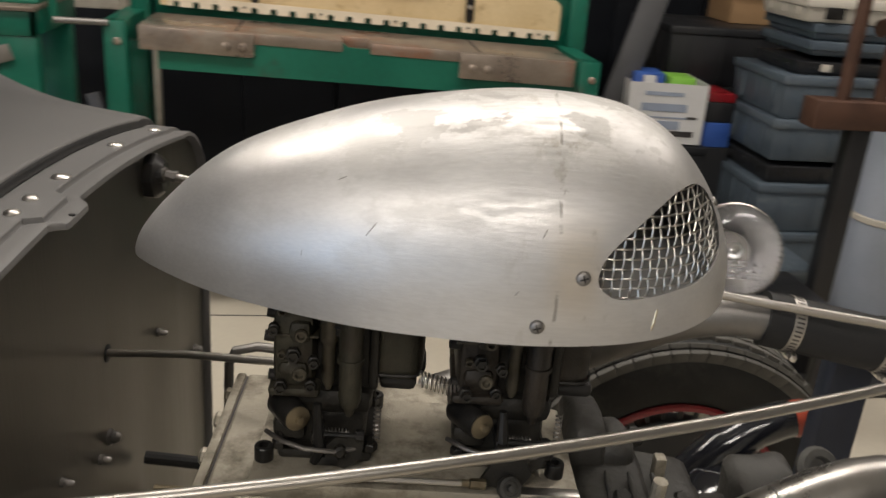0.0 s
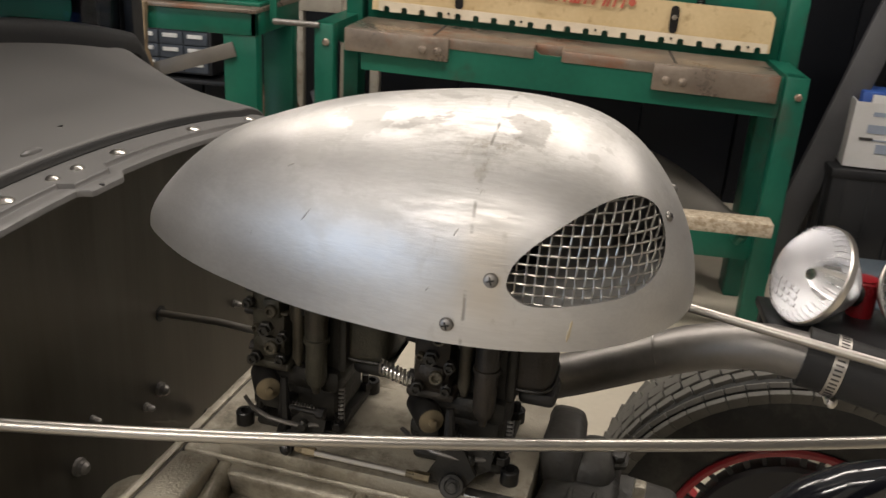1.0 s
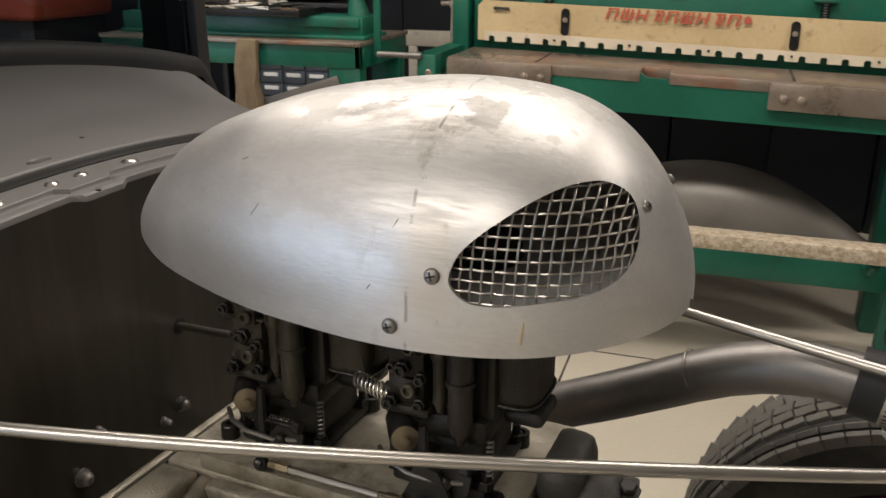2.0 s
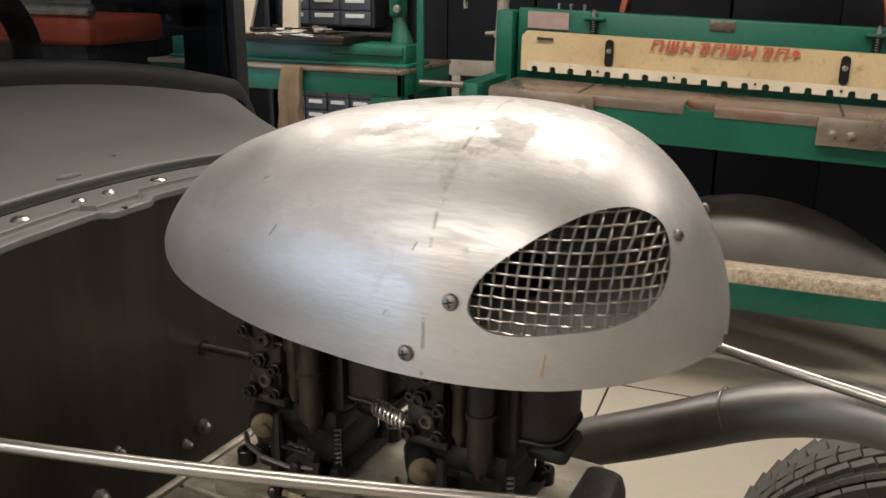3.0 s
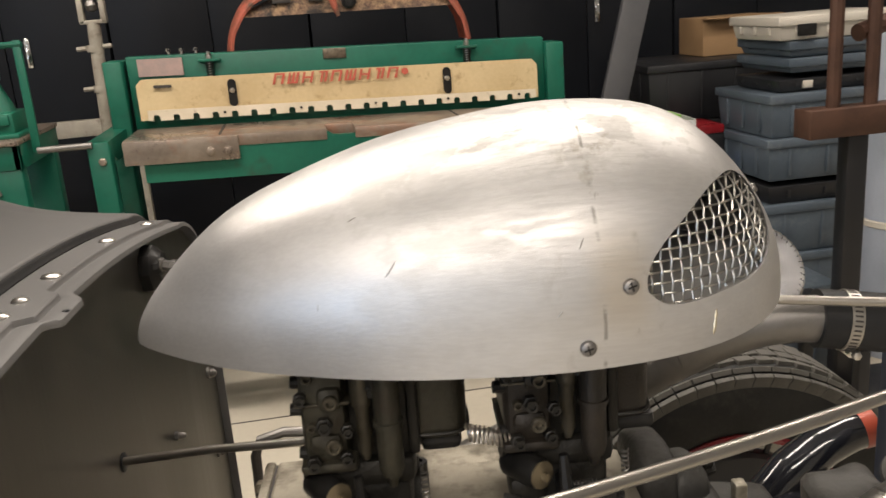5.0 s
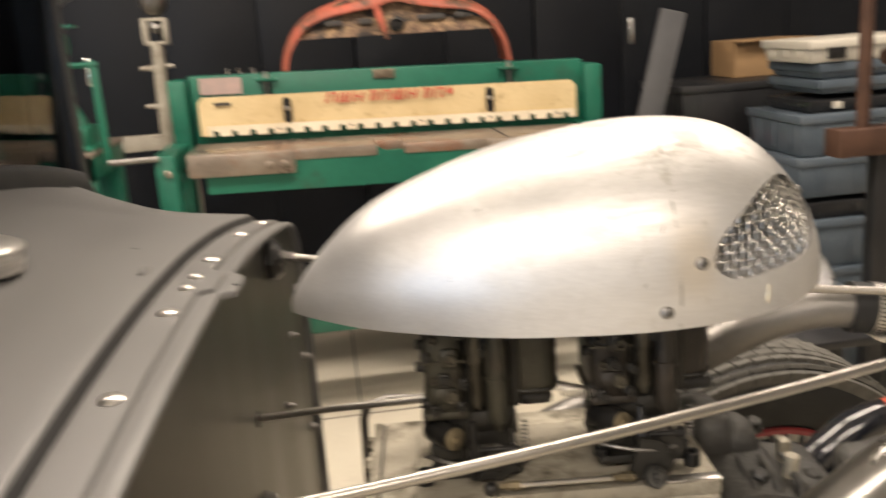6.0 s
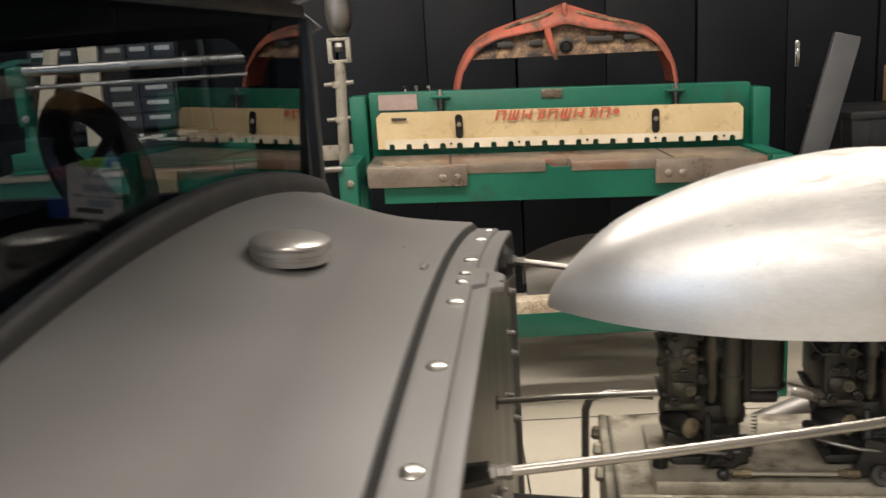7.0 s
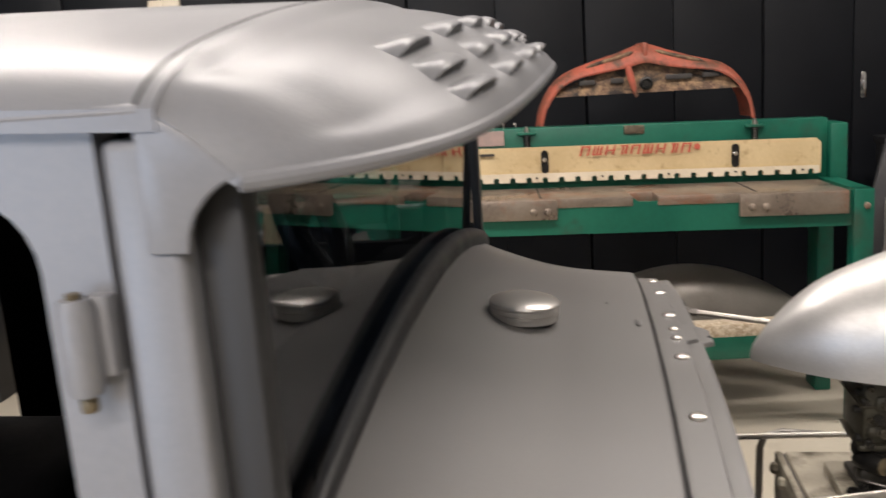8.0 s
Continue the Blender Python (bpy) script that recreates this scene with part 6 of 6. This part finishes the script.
    lv = part("throttle_lever", b, BLACKBOLT, cb)
    b = bm_()
    tube(b, [P(0.036 + 0.018 * a / (14 * math.pi), -0.046 + 0.0026 * math.cos(a), 0.8795 + 0.0026 * math.sin(a)) for a in lin(0, 14 * math.pi, 110)], 0.0006, 5)
    part("idle_spring", b, PIPE, lv)
    b = bm_()
    tube(b, [P(0.031, -0.05, 0.8795), P(0.064, -0.05, 0.8795)], 0.0022, 8)
    lathe(b, [(0.005, 0), (0.005, 0.006), (0, 0.006)], axis(P(0.06, -0.05, 0.8795), (1, 0, 0)), 10)
    part("idle_screw", b, BLACKBOLT, lv)
    for u in (0.070, 0.098):
        b = bm_()
        lathe(b, [(0.0035, 0), (0.0035, 0.0025), (0, 0.003)], axis(P(u, -0.040, 0.990), (0, -1, 0)), 8)
        part("cover_screw", b, STEEL, cb)
    for z in (0.9075, 0.9545, 0.9815):
        b = bm_()
        bx(b, (-0.0085, -0.0375, z - 0.0012), (0.0285, 0.041, z + 0.0012), 0.0008)
        part("gasket", b, CARB_L, body, "pale gasket edge")
    for u, v, z, r, l in ((0.0105, -0.041, 0.9405, 0.0046, 0.006), (-0.004, -0.041, 0.9615, 0.0032, 0.005), (0.026, -0.043, 0.937, 0.0036, 0.006), (0.001, -0.041, 0.9135, 0.0040, 0.007), (0.0235, -0.041, 0.9155, 0.0034, 0.005)):
        b = bm_()
        lathe(b, [(r * 1.3, -0.004), (r * 1.3, 0.001), (r, 0.0016), (r, l), (r * 0.6, l), (r * 0.5, l - 0.002), (0, l - 0.002)], axis(P(u, v, z), (0.1, -1, 0.05)), 6 if r > 0.0035 else 12)
        part("jet_plug", b, CARB_D, body)
    for u, v in ((0.0, -0.032), (0.070, -0.030), (0.068, 0.038)):
        b = bm_()
        cyl(b, P(u, v, 0.853), P(u, v, 0.869), 0.0032, seg=10)
        lathe(b, [(0.0062, 0), (0.0062, 0.0055), (0.005, 0.0065), (0, 0.0065)], Matrix.Translation(P(u, v, 0.855)), 6)
        part("base_nut", b, BLACKBOLT, cb)
    b = bm_()
    tube(b, [P(-0.010, -0.038, 0.872), P(0.004, -0.052, 0.873), P(0.022, -0.058, 0.871), P(0.044, -0.056, 0.868), P(0.062, -0.046, 0.866)], 0.0019, 8)
    part("fast_idle_link", b, PIPE, lv)
    b = bm_()
    prism(b, [(-0.010, -0.012), (0.004, -0.016), (0.016, -0.008), (0.018, 0.006), (0.006, 0.012), (-0.004, 0.010), (-0.012, 0.002)], axis(P(0.048, -0.047, 0.866), (0.1, -1, 0.1)), 0.003)
    lathe(b, [(0.005, 0), (0.005, 0.006), (0.003, 0.008), (0, 0.008)], axis(P(0.048, -0.049, 0.866), (0.1, -1, 0.1)), 10)
    part("fast_idle_cam", b, CARB_D, lv)
    b = bm_()
    tube(b, [P(0.075 + 0.0024 * math.cos(a), -0.036 + 0.0024 * math.sin(a), 0.868 + 0.030 * a / (16 * math.pi)) for a in lin(0, 16 * math.pi, 120)], 0.0006, 5)
    part("lever_spring", b, PIPE, lv)
    b = bm_()
    lathe(b, [(0.0085, 0), (0.0085, 0.006), (0.0062, 0.007), (0.0062, 0.009), (0.0078, 0.0095), (0.0078, 0.012), (0, 0.012)], axis(P(0.002, -0.020, 0.900), (-1, -0.15, 0.1)), 8)
    part("vacuum_port", b, BLACKBOLT, body)
    b = bm_()
    bx(b, (0.072, -0.030, 0.972), (0.108, 0.044, 0.986), 0.004)
    bx(b, (0.066, -0.026, 0.905), (0.074, 0.036, 0.982), 0.003)
    part("bowl_shoulder", b, CARB_D, bowl)
    return cb


carburettor((0, 0, 0), "oil-stained greenish two-barrel carburettor under the scoop", CARB, CARB)
carburettor((0.1395, -0.006, 0.0055), "dark brown stained two-barrel carburettor under the scoop, shade in its colour", CARB_SHADED, CARB_SHADED, 0.0775)

b = bm_()
tube(b, [(0.106 + 0.041 * a / (26 * math.pi), -0.034 + 0.0058 * math.cos(a), 0.923 - 0.011 * a / (26 * math.pi) + 0.0058 * math.sin(a)) for a in lin(0, 26 * math.pi, 260)], 0.0009, 5)
single("return_spring", b, STEEL, (0.12, 0, 0.9), "bright coiled return spring between the carburettors", "spring", frame_=CAR)
ln = thing("throttle_linkage", (0.11, -0.066, 0.8455), "steel throttle link with brass rod ends", "linkage", frame_=CAR)
b = bm_()
tube(b, [(0.062, -0.0695, 0.8555), (0.150, -0.068, 0.8545)], 0.0024, 10)
part("link_rod", b, STEEL, ln)
for ua, ub in ((0.056, 0.066), (0.148, 0.160)):
    b = bm_()
    tube(b, [(ua, -0.0695, 0.856), (ub, -0.0685, 0.855)], 0.0040, 6)
    tube(b, [(ua - 0.006, -0.0695, 0.856), (ua, -0.0695, 0.856)], 0.0030, 10)
    part("rod_end", b, BRASS, ln, "brass hexagon rod end")
b = bm_()
lathe(b, [(0, -0.006), (0.0052, -0.006), (0.0060, -0.002), (0.0048, 0.001), (0.0030, 0.002), (0.0030, 0.005), (0, 0.006)], axis((0.042, -0.071, 0.855), (0.15, -0.85, 0.45)), 14)
part("ball_stud", b, BLACKBOLT, ln)
b = bm_()
lathe(b, [(0.0045, -0.004), (0.0088, -0.0035), (0.0098, 0.0), (0.0088, 0.0035), (0.0060, 0.0045), (0.0052, 0.003), (0.0030, 0.003), (0.0028, 0.007), (0, 0.0075)], axis((0.178, -0.069, 0.853), (0.25, -0.80, 0.5)), 20)
part("eye_joint", b, DARKCAST, ln, "dark steel eye joint")
b = bm_()
prism(b, [(0.0, 0.0), (0.03, -0.006), (0.04, 0.010), (0.03, 0.030), (0.012, 0.034), (0.008, 0.016)], Matrix(((1, 0, 0, 0.155), (0, 0, 1, -0.064), (0, 1, 0, 0.852), (0, 0, 0, 1))), 0.004)
part("bell_crank", b, CARB_D, ln, smooth=0)

b = bm_()
tube(b, [(-0.19, 0.099, 0.855), (-0.10, 0.080, 0.869), (0.004, 0.03, 0.894)], 0.0036, 12)
single("throttle_rod", b, ROD, (-0.1, 0.08, 0.86), "bright steel throttle rod through the firewall", "rod", frame_=CAR)


def bar(name, v0_, v1_, v2_, z0_, z1_, z2_, ua, ub, label, r):
    f = lambda u: Vector((u, v0_ + v1_ * ((u + 0.15) / 0.6) + v2_ * ((u + 0.15) / 0.6) ** 2, z0_ + z1_ * ((u + 0.15) / 0.6) + z2_ * ((u + 0.15) / 0.6) ** 2))
    rod = thing(name, f(ua), label, "support rod", "radiator support rods", frame_=CAR)
    b = bm_()
    tube(b, [f(u) for u in lin(ua, ub, 26)], r, 14)
    part("rod", b, ROD, rod)
    b = bm_()
    lathe(b, [(0, 0), (0.006, 0), (0.0072, 0.001), (0.0072, 0.009), (0.0052, 0.010), (0.0052, 0.016), (0.0062, 0.017), (0.0062, 0.022), (0, 0.022)], axis(f(ua - 0.012), f(ua + 0.05) - f(ua - 0.012)), 6)
    part("locknut", b, PIPE, rod, "hexagon locknut")
    b = bm_()
    tube(b, [f(ua) + Vector((-0.035, 0, -0.006)), f(ua) + Vector((-0.005, 0, 0))], [0.0105, 0.0085], 10)
    part("end_bush", b, BLACKBOLT, rod)
    return rod


bar("support_rod", -0.2541, 0.0781, 0.1157, 0.9514, 0.0369, -0.0357, -0.150, 0.95, "polished steel support rod from firewall to radiator", 0.0040)
bar("support_rod", 0.2332, -0.1343, 0.0141, 0.9864, -0.0662, 0.0155, -0.155, 0.95, "polished steel support rod from firewall to radiator", 0.0042)

pipe = thing("coolant_pipe", (0.3, 0.165, 0.85), "satin steel coolant pipe running forward under the scoop", "pipe", frame_=CAR)
b = bm_()
tube(b, [(0.12, 0.191, 0.772), (0.15, 0.187, 0.787), (0.19, 0.182, 0.807), (0.22, 0.178, 0.8225), (0.25, 0.174, 0.838), (0.285, 0.170, 0.857), (0.318, 0.166, 0.8755), (0.345, 0.162, 0.8895), (0.370, 0.158, 0.8995), (0.392, 0.154, 0.906), (0.415, 0.151, 0.909), (0.445, 0.147, 0.908), (0.49, 0.142, 0.902)], 0.0218, 28)
part("tube", b, PIPE, pipe)
b = bm_()
lathe(b, [(0.0217, -0.0010), (0.0221, 0), (0.0217, 0.0010)], axis((0.318, 0.166, 0.8775), (0.060, -0.008, 0.0245)), 32)
part("weld", b, PIPE, pipe, "thin weld bead round the pipe")
hs = thing("radiator_hose", (0.5, 0.14, 0.88), "black rubber radiator hose with worm-drive clamps", "hose", frame_=CAR)
b = bm_()
tube(b, [(0.440, 0.1476, 0.9085), (0.47, 0.1442, 0.905), (0.55, 0.1355, 0.894), (0.66, 0.124, 0.880), (0.85, 0.105, 0.862)], 0.0270, 28)
part("hose", b, RUBBER, hs)
for cu, cv, cz in ((0.467, 0.1445, 0.9053), (0.557, 0.1348, 0.893)):
    cd = Vector((0.06, -0.007, -0.0085)).normalized()
    b = bm_()
    lathe(b, [(0.0272, -0.0055), (0.0280, -0.0055), (0.0280, 0.0055), (0.0272, 0.0055)], axis((cu, cv, cz), cd), 40)
    cl_ = part("clamp_band", b, WIRE, hs, "slotted steel clamp band")
    for k in range(40):
        mm = axis((cu, cv, cz), cd) @ Matrix.Rotation(2 * math.pi * k / 40, 4, "Z")
        part("clamp_slot", box(bm_(), (0.0279, -0.0008, -0.0034), (0.0283, 0.0008, 0.0034), m=mm), INK, cl_, smooth=0)
    b = bm_()
    box(b, (cu - 0.005, cv - 0.019, cz - 0.030), (cu + 0.006, cv - 0.001, cz - 0.0235), 0.002)
    lathe(b, [(0.004, 0), (0.004, 0.006), (0.0022, 0.007), (0, 0.007)], axis((cu, cv - 0.018, cz - 0.026), (0, -1, 0)), 6)
    part("clamp_screw", b, STEEL, cl_)
b = bm_()
tube(b, [(0.0, 0.145, 0.842), (-0.05, 0.145, 0.846), (-0.072, 0.145, 0.840), (-0.078, 0.145, 0.825), (-0.079, 0.145, 0.78), (-0.082, 0.145, 0.55)], 0.0048, 10)
single("steel_fuel_line", b, PIPE, (-0.08, 0.145, 0.55), "bent steel line rising behind the intake", "pipe", frame_=CAR)
b = bm_()
tube(b, [(-0.17, 0.16, 0.70), (-0.02, 0.16, 0.69), (0.1, 0.16, 0.68)], 0.007, 10)
single("black_hose", b, RUBBER, (-0.17, 0.16, 0.69), "black hose running behind the engine", "hose", frame_=CAR)
b = bm_()
tube(b, [(-0.17, 0.18, 0.645), (0.0, 0.18, 0.64), (0.1, 0.18, 0.63)], 0.005, 8)
single("copper_pipe", b, BRASS, (-0.17, 0.18, 0.64), "thin copper pipe running behind the engine", "pipe", frame_=CAR)
b = bm_()
tube(b, [(0.47, 0.38, 0.52), (0.50, 0.38, 0.565), (0.535, 0.38, 0.61), (0.572, 0.38, 0.640), (0.605, 0.38, 0.655), (0.622, 0.38, 0.658)], [0.030, 0.030, 0.029, 0.027, 0.025, 0.024], 20)
el = part("elbow_duct", b, GLOSS, eng, "glossy black elbow duct with an orange end")
b = bm_()
tube(b, [(0.618, 0.38, 0.657), (0.636, 0.38, 0.661)], 0.0245, 20)
part("end_cap", b, ORANGE, el, "orange plastic end cap")
b = bm_()
lathe(b, [(0, -0.12), (0.07, -0.10), (0.085, -0.05), (0.080, -0.01), (0.055, 0.022), (0.02, 0.033), (0, 0.034)], Matrix.Translation((0.545, 0.34, 0.565)), 28)
part("reservoir", b, GLOSS, eng, "gloss black rounded reservoir")
np_ = thing("coolant_pipe", (0.4, -0.15, 0.9), "satin steel coolant pipe rising at the near side of the engine", "pipe", frame_=CAR)
b = bm_()
tube(b, [(0.20, -0.172, 0.812), (0.24, -0.168, 0.838), (0.285, -0.162, 0.869), (0.318, -0.157, 0.890), (0.345, -0.153, 0.9035), (0.370, -0.149, 0.9135), (0.392, -0.145, 0.9195), (0.415, -0.142, 0.922), (0.445, -0.138, 0.921), (0.52, -0.132, 0.915)], 0.0218, 28)
part("tube", b, PALEPIPE, np_)
b = bm_()
lathe(b, [(0.0217, -0.0010), (0.0221, 0), (0.0217, 0.0010)], axis((0.345, -0.153, 0.9035), (0.052, 0.008, 0.0235)), 32)
part("weld", b, PIPE, np_, "thin weld bead round the pipe")
b = bm_()
box(b, (0.575, 0.235, 0.0), (0.622, 0.270, 0.85), 0.004)
box(b, (0.55, 0.20, 0.0), (0.65, 0.31, 0.012), 0.003)
single("steel_upright", b, NAVY, (0.6, 0.25, 0), "dark navy steel upright beside the radiator hose", "upright", frame_=CAR)
bk = bm_()
casting(bk, (0.43, 0.09, 0.64), (0.51, 0.16, 0.755), 0.006, 0.024, 11.0)
casting(bk, (0.39, 0.06, 0.60), (0.45, 0.15, 0.715), 0.006, 0.022, 13.0)
lathe(bk, [(0.022, 0), (0.024, 0.008), (0.020, 0.014), (0.013, 0.014), (0.012, 0.004), (0, 0.004)], axis((0.525, 0.135, 0.745), (0.1, -0.7, 0.6)), 20)
single("mounting_bracket", bk, DARKCAST, (0.47, 0.12, 0.64), "dark cast mounting bracket with an eye at the engine front", "bracket", frame_=CAR)

# ---- front wheel ----
wh = thing("front_wheel", (0.573, 0.702, 0), "front wheel with block-tread tyre and thin red rim ring", "wheel", frame_=CAR)
WMx = Matrix.Translation((0.573, 0.702, 0.316)) @ Matrix.Rotation(0.05, 4, "Z") @ Matrix.Rotation(radians(90), 4, "X")
b = bm_()
lathe(b, [(0.190, -0.085), (0.205, -0.096), (0.245, -0.104), (0.278, -0.101), (0.298, -0.092), (0.308, -0.080), (0.3105, -0.05), (0.3115, -0.02), (0.3105, 0.02), (0.308, 0.040), (0.298, 0.052), (0.276, 0.061), (0.245, 0.064), (0.205, 0.056), (0.190, 0.045), (0.186, 0.0), (0.190, -0.085)], WMx, 96)
ty = part("tyre", b, TYRE, wh)
for h0, h1, r, ry_, rx_ in ((-0.094, -0.074, 0.3075, -22, 16), (-0.071, -0.046, 0.3120, -5, 10), (-0.042, -0.018, 0.3135, 0, -8), (-0.014, 0.009, 0.3135, 0, 8), (0.012, 0.033, 0.3125, 5, 10), (0.034, 0.056, 0.3060, 26, 0), (0.0385, 0.0735, 0.2875, 66, 0)):
    w = (h1 - h0) / 2
    base = None
    for k in range(60):
        mm = Matrix.Rotation(2 * math.pi * (k + (0.5 if abs(rx_) == 10 else 0)) / 60, 4, "Z")
        if base is None:
            bb = bm_()
            box(bb, (-0.006, -0.0148, -w), (0.0026, 0.0148, w), 0.0008, 1, m=WMx @ mm @ Matrix.Translation((r, 0, (h0 + h1) / 2)) @ Matrix.Rotation(radians(ry_), 4, "Y") @ Matrix.Rotation(radians(rx_), 4, "X"))
            base, first = part("tread_block", bb, TREAD_LIT, ty, smooth=0), mm
        else:
            o2 = new("tread_block", base.data)
            o2.parent = ty
            turn = WMx @ mm @ first.inverted() @ WMx.inverted()
            off = Matrix.Translation(BASE[wh.name])
            o2.matrix_local = off.inverted() @ turn @ off
b = bm_()
lathe(b, [(0.1955, 0.050), (0.1965, 0.0545), (0.192, 0.0575), (0.184, 0.056), (0.182, 0.050), (0.183, 0.0), (0.184, -0.050), (0.196, -0.055), (0.198, -0.048), (0.189, 0.0), (0.1955, 0.050)], WMx, 80)
rim = part("rim", b, REDRIM, wh, "red painted rim ring")
for k in range(36):
    b = bm_()
    a = 2 * math.pi * k / 36
    box(b, (0.152, -0.0035 - 0.003 * (k % 3 == 0), 0.030), (0.186, 0.0035, 0.036), m=WMx @ Matrix.Rotation(a, 4, "Z"))
    part("tab", b, BLACK, rim, smooth=0)
b = bm_()
lathe(b, [(0, -0.05), (0.06, -0.05), (0.10, -0.03), (0.148, 0.0), (0.156, 0.02), (0.156, 0.040), (0.150, 0.046), (0.10, 0.052), (0.05, 0.058), (0.03, 0.075), (0.0, 0.078)], WMx, 48)
part("hub", b, BLACK, wh, "black hub and brake disc")

# ---- loose headlamps and their trolley ----


def headlamp(at, aim, label):
    hl = thing("headlamp", at, label, "headlamp", "loose headlamps")
    M = axis(at, aim) @ Matrix.Scale(1.34, 4)
    b = bm_()
    lathe(b, [(0.012, -0.085), (0.028, -0.082), (0.045, -0.066), (0.068, -0.038), (0.082, -0.012), (0.088, 0), (0.086, 0.0), (0.080, -0.012), (0.066, -0.036), (0.043, -0.063), (0.026, -0.078), (0.0, -0.08)], M, 40)
    part("reflector", b, SILVER, hl, "silvered reflector bowl")
    b = bm_()
    lathe(b, [(0.089, -0.004), (0.0895, 0.004), (0.084, 0.018), (0.066, 0.034), (0.036, 0.044), (0.0, 0.047), (0, 0.044), (0.035, 0.0412), (0.064, 0.0315), (0.0815, 0.0165), (0.0867, 0.003), (0.0867, -0.004)], M, 40)
    lens = part("lens", b, LAMPGLASS, hl, "clear fluted glass lens")
    lens.visible_shadow = False
    for k in range(44):
        a = 2 * math.pi * k / 44
        c, sn = math.cos(a), math.sin(a)
        b = bm_()
        tube(b, [M @ Vector((r * c, r * sn, h)) for r, h in ((0.0890, 0.004), (0.0846, 0.018), (0.076, 0.0262))], 0.0020, 5)
        part("flute", b, LAMPGLASS, lens).visible_shadow = False
    for i in range(-2, 3):
        for j in range(3):
            x, y = 0.017 * i, -0.030 - 0.012 * j
            h = 0.047 - 5.2 * (x * x + y * y)
            part("prism", box(bm_(), (x - 0.0075, y - 0.0045, h - 0.002), (x + 0.0075, y + 0.0045, h + 0.0016), 0.0015, m=M), LAMPGLASS, lens).visible_shadow = False
    b = bm_()
    lathe(b, [(0.0895, -0.010), (0.0925, -0.008), (0.0925, 0.003), (0.0895, 0.005)], M, 48)
    part("rim_ring", b, STEEL, hl)
    b = bm_()
    lathe(b, [(0.032, -0.0745), (0.030, -0.060), (0.018, -0.050), (0.0, -0.048)], M, 20)
    part("bulb_shroud", b, PIPE, hl, "dull metal shroud round the bulb")
    b = bm_()
    lathe(b, [(0, -0.07), (0.014, -0.068), (0.014, -0.03), (0.008, -0.02), (0, -0.018)], M, 14)
    part("bulb", b, CHROME, hl)
    b = bm_()
    lathe(b, [(0.020, -0.10), (0.022, -0.085), (0.012, -0.08), (0, -0.08)], M, 14)
    part("terminal", b, BLACKBOLT, hl)
    return hl


headlamp((0.824, 2.00, 0.506), (-0.975, -0.27, 0.44), "bare silvered headlamp unit turned aside on the trolley")
headlamp((1.10, 2.00, 0.495), (-0.105, -0.781, 0.396), "bare silvered headlamp unit propped facing out")
tr = thing("black_trolley", (1.0, 2.0, 0), "low black steel trolley holding headlamps", "trolley")
b = bm_()
box(b, (0.74, 1.84, 0.362), (1.34, 2.13, 0.385), 0.004)
part("top", b, BLACK, tr)
for x in (0.75, 1.30):
    for y in (1.85, 2.09):
        b = bm_()
        box(b, (x, y, 0), (x + 0.03, y + 0.03, 0.362), 0.003)
        part("leg", b, BLACK, tr)
b = bm_()
box(b, (1.06, 2.09, 0.385), (1.16, 2.12, 0.402), 0.004)
single("wooden_chock", b, WOOD, (1.1, 2.08, 0.385), "dark wooden chock propping a headlamp", "chock")
b = bm_()
lathe(b, [(0, 0), (0.031, 0), (0.032, 0.004), (0.032, 0.088), (0.029, 0.092), (0.029, 0.096), (0.024, 0.097), (0, 0.097)], Matrix.Translation((0.975, 2.085, 0.385)), 28)
single("red_tin", b, REDRIM, (0.975, 2.085, 0.385), "small bright red tin standing on the trolley", "tin")

b = bm_()
tube(b, [(0.50, 2.05, 0.012), (0.62, 1.75, 0.012), (0.78, 1.45, 0.012), (1.1, 1.25, 0.012)], 0.009, 10)
single("air_hose", b, REDRIM, (0.6, 1.8, 0), "red air hose lying on the concrete floor", "hose")
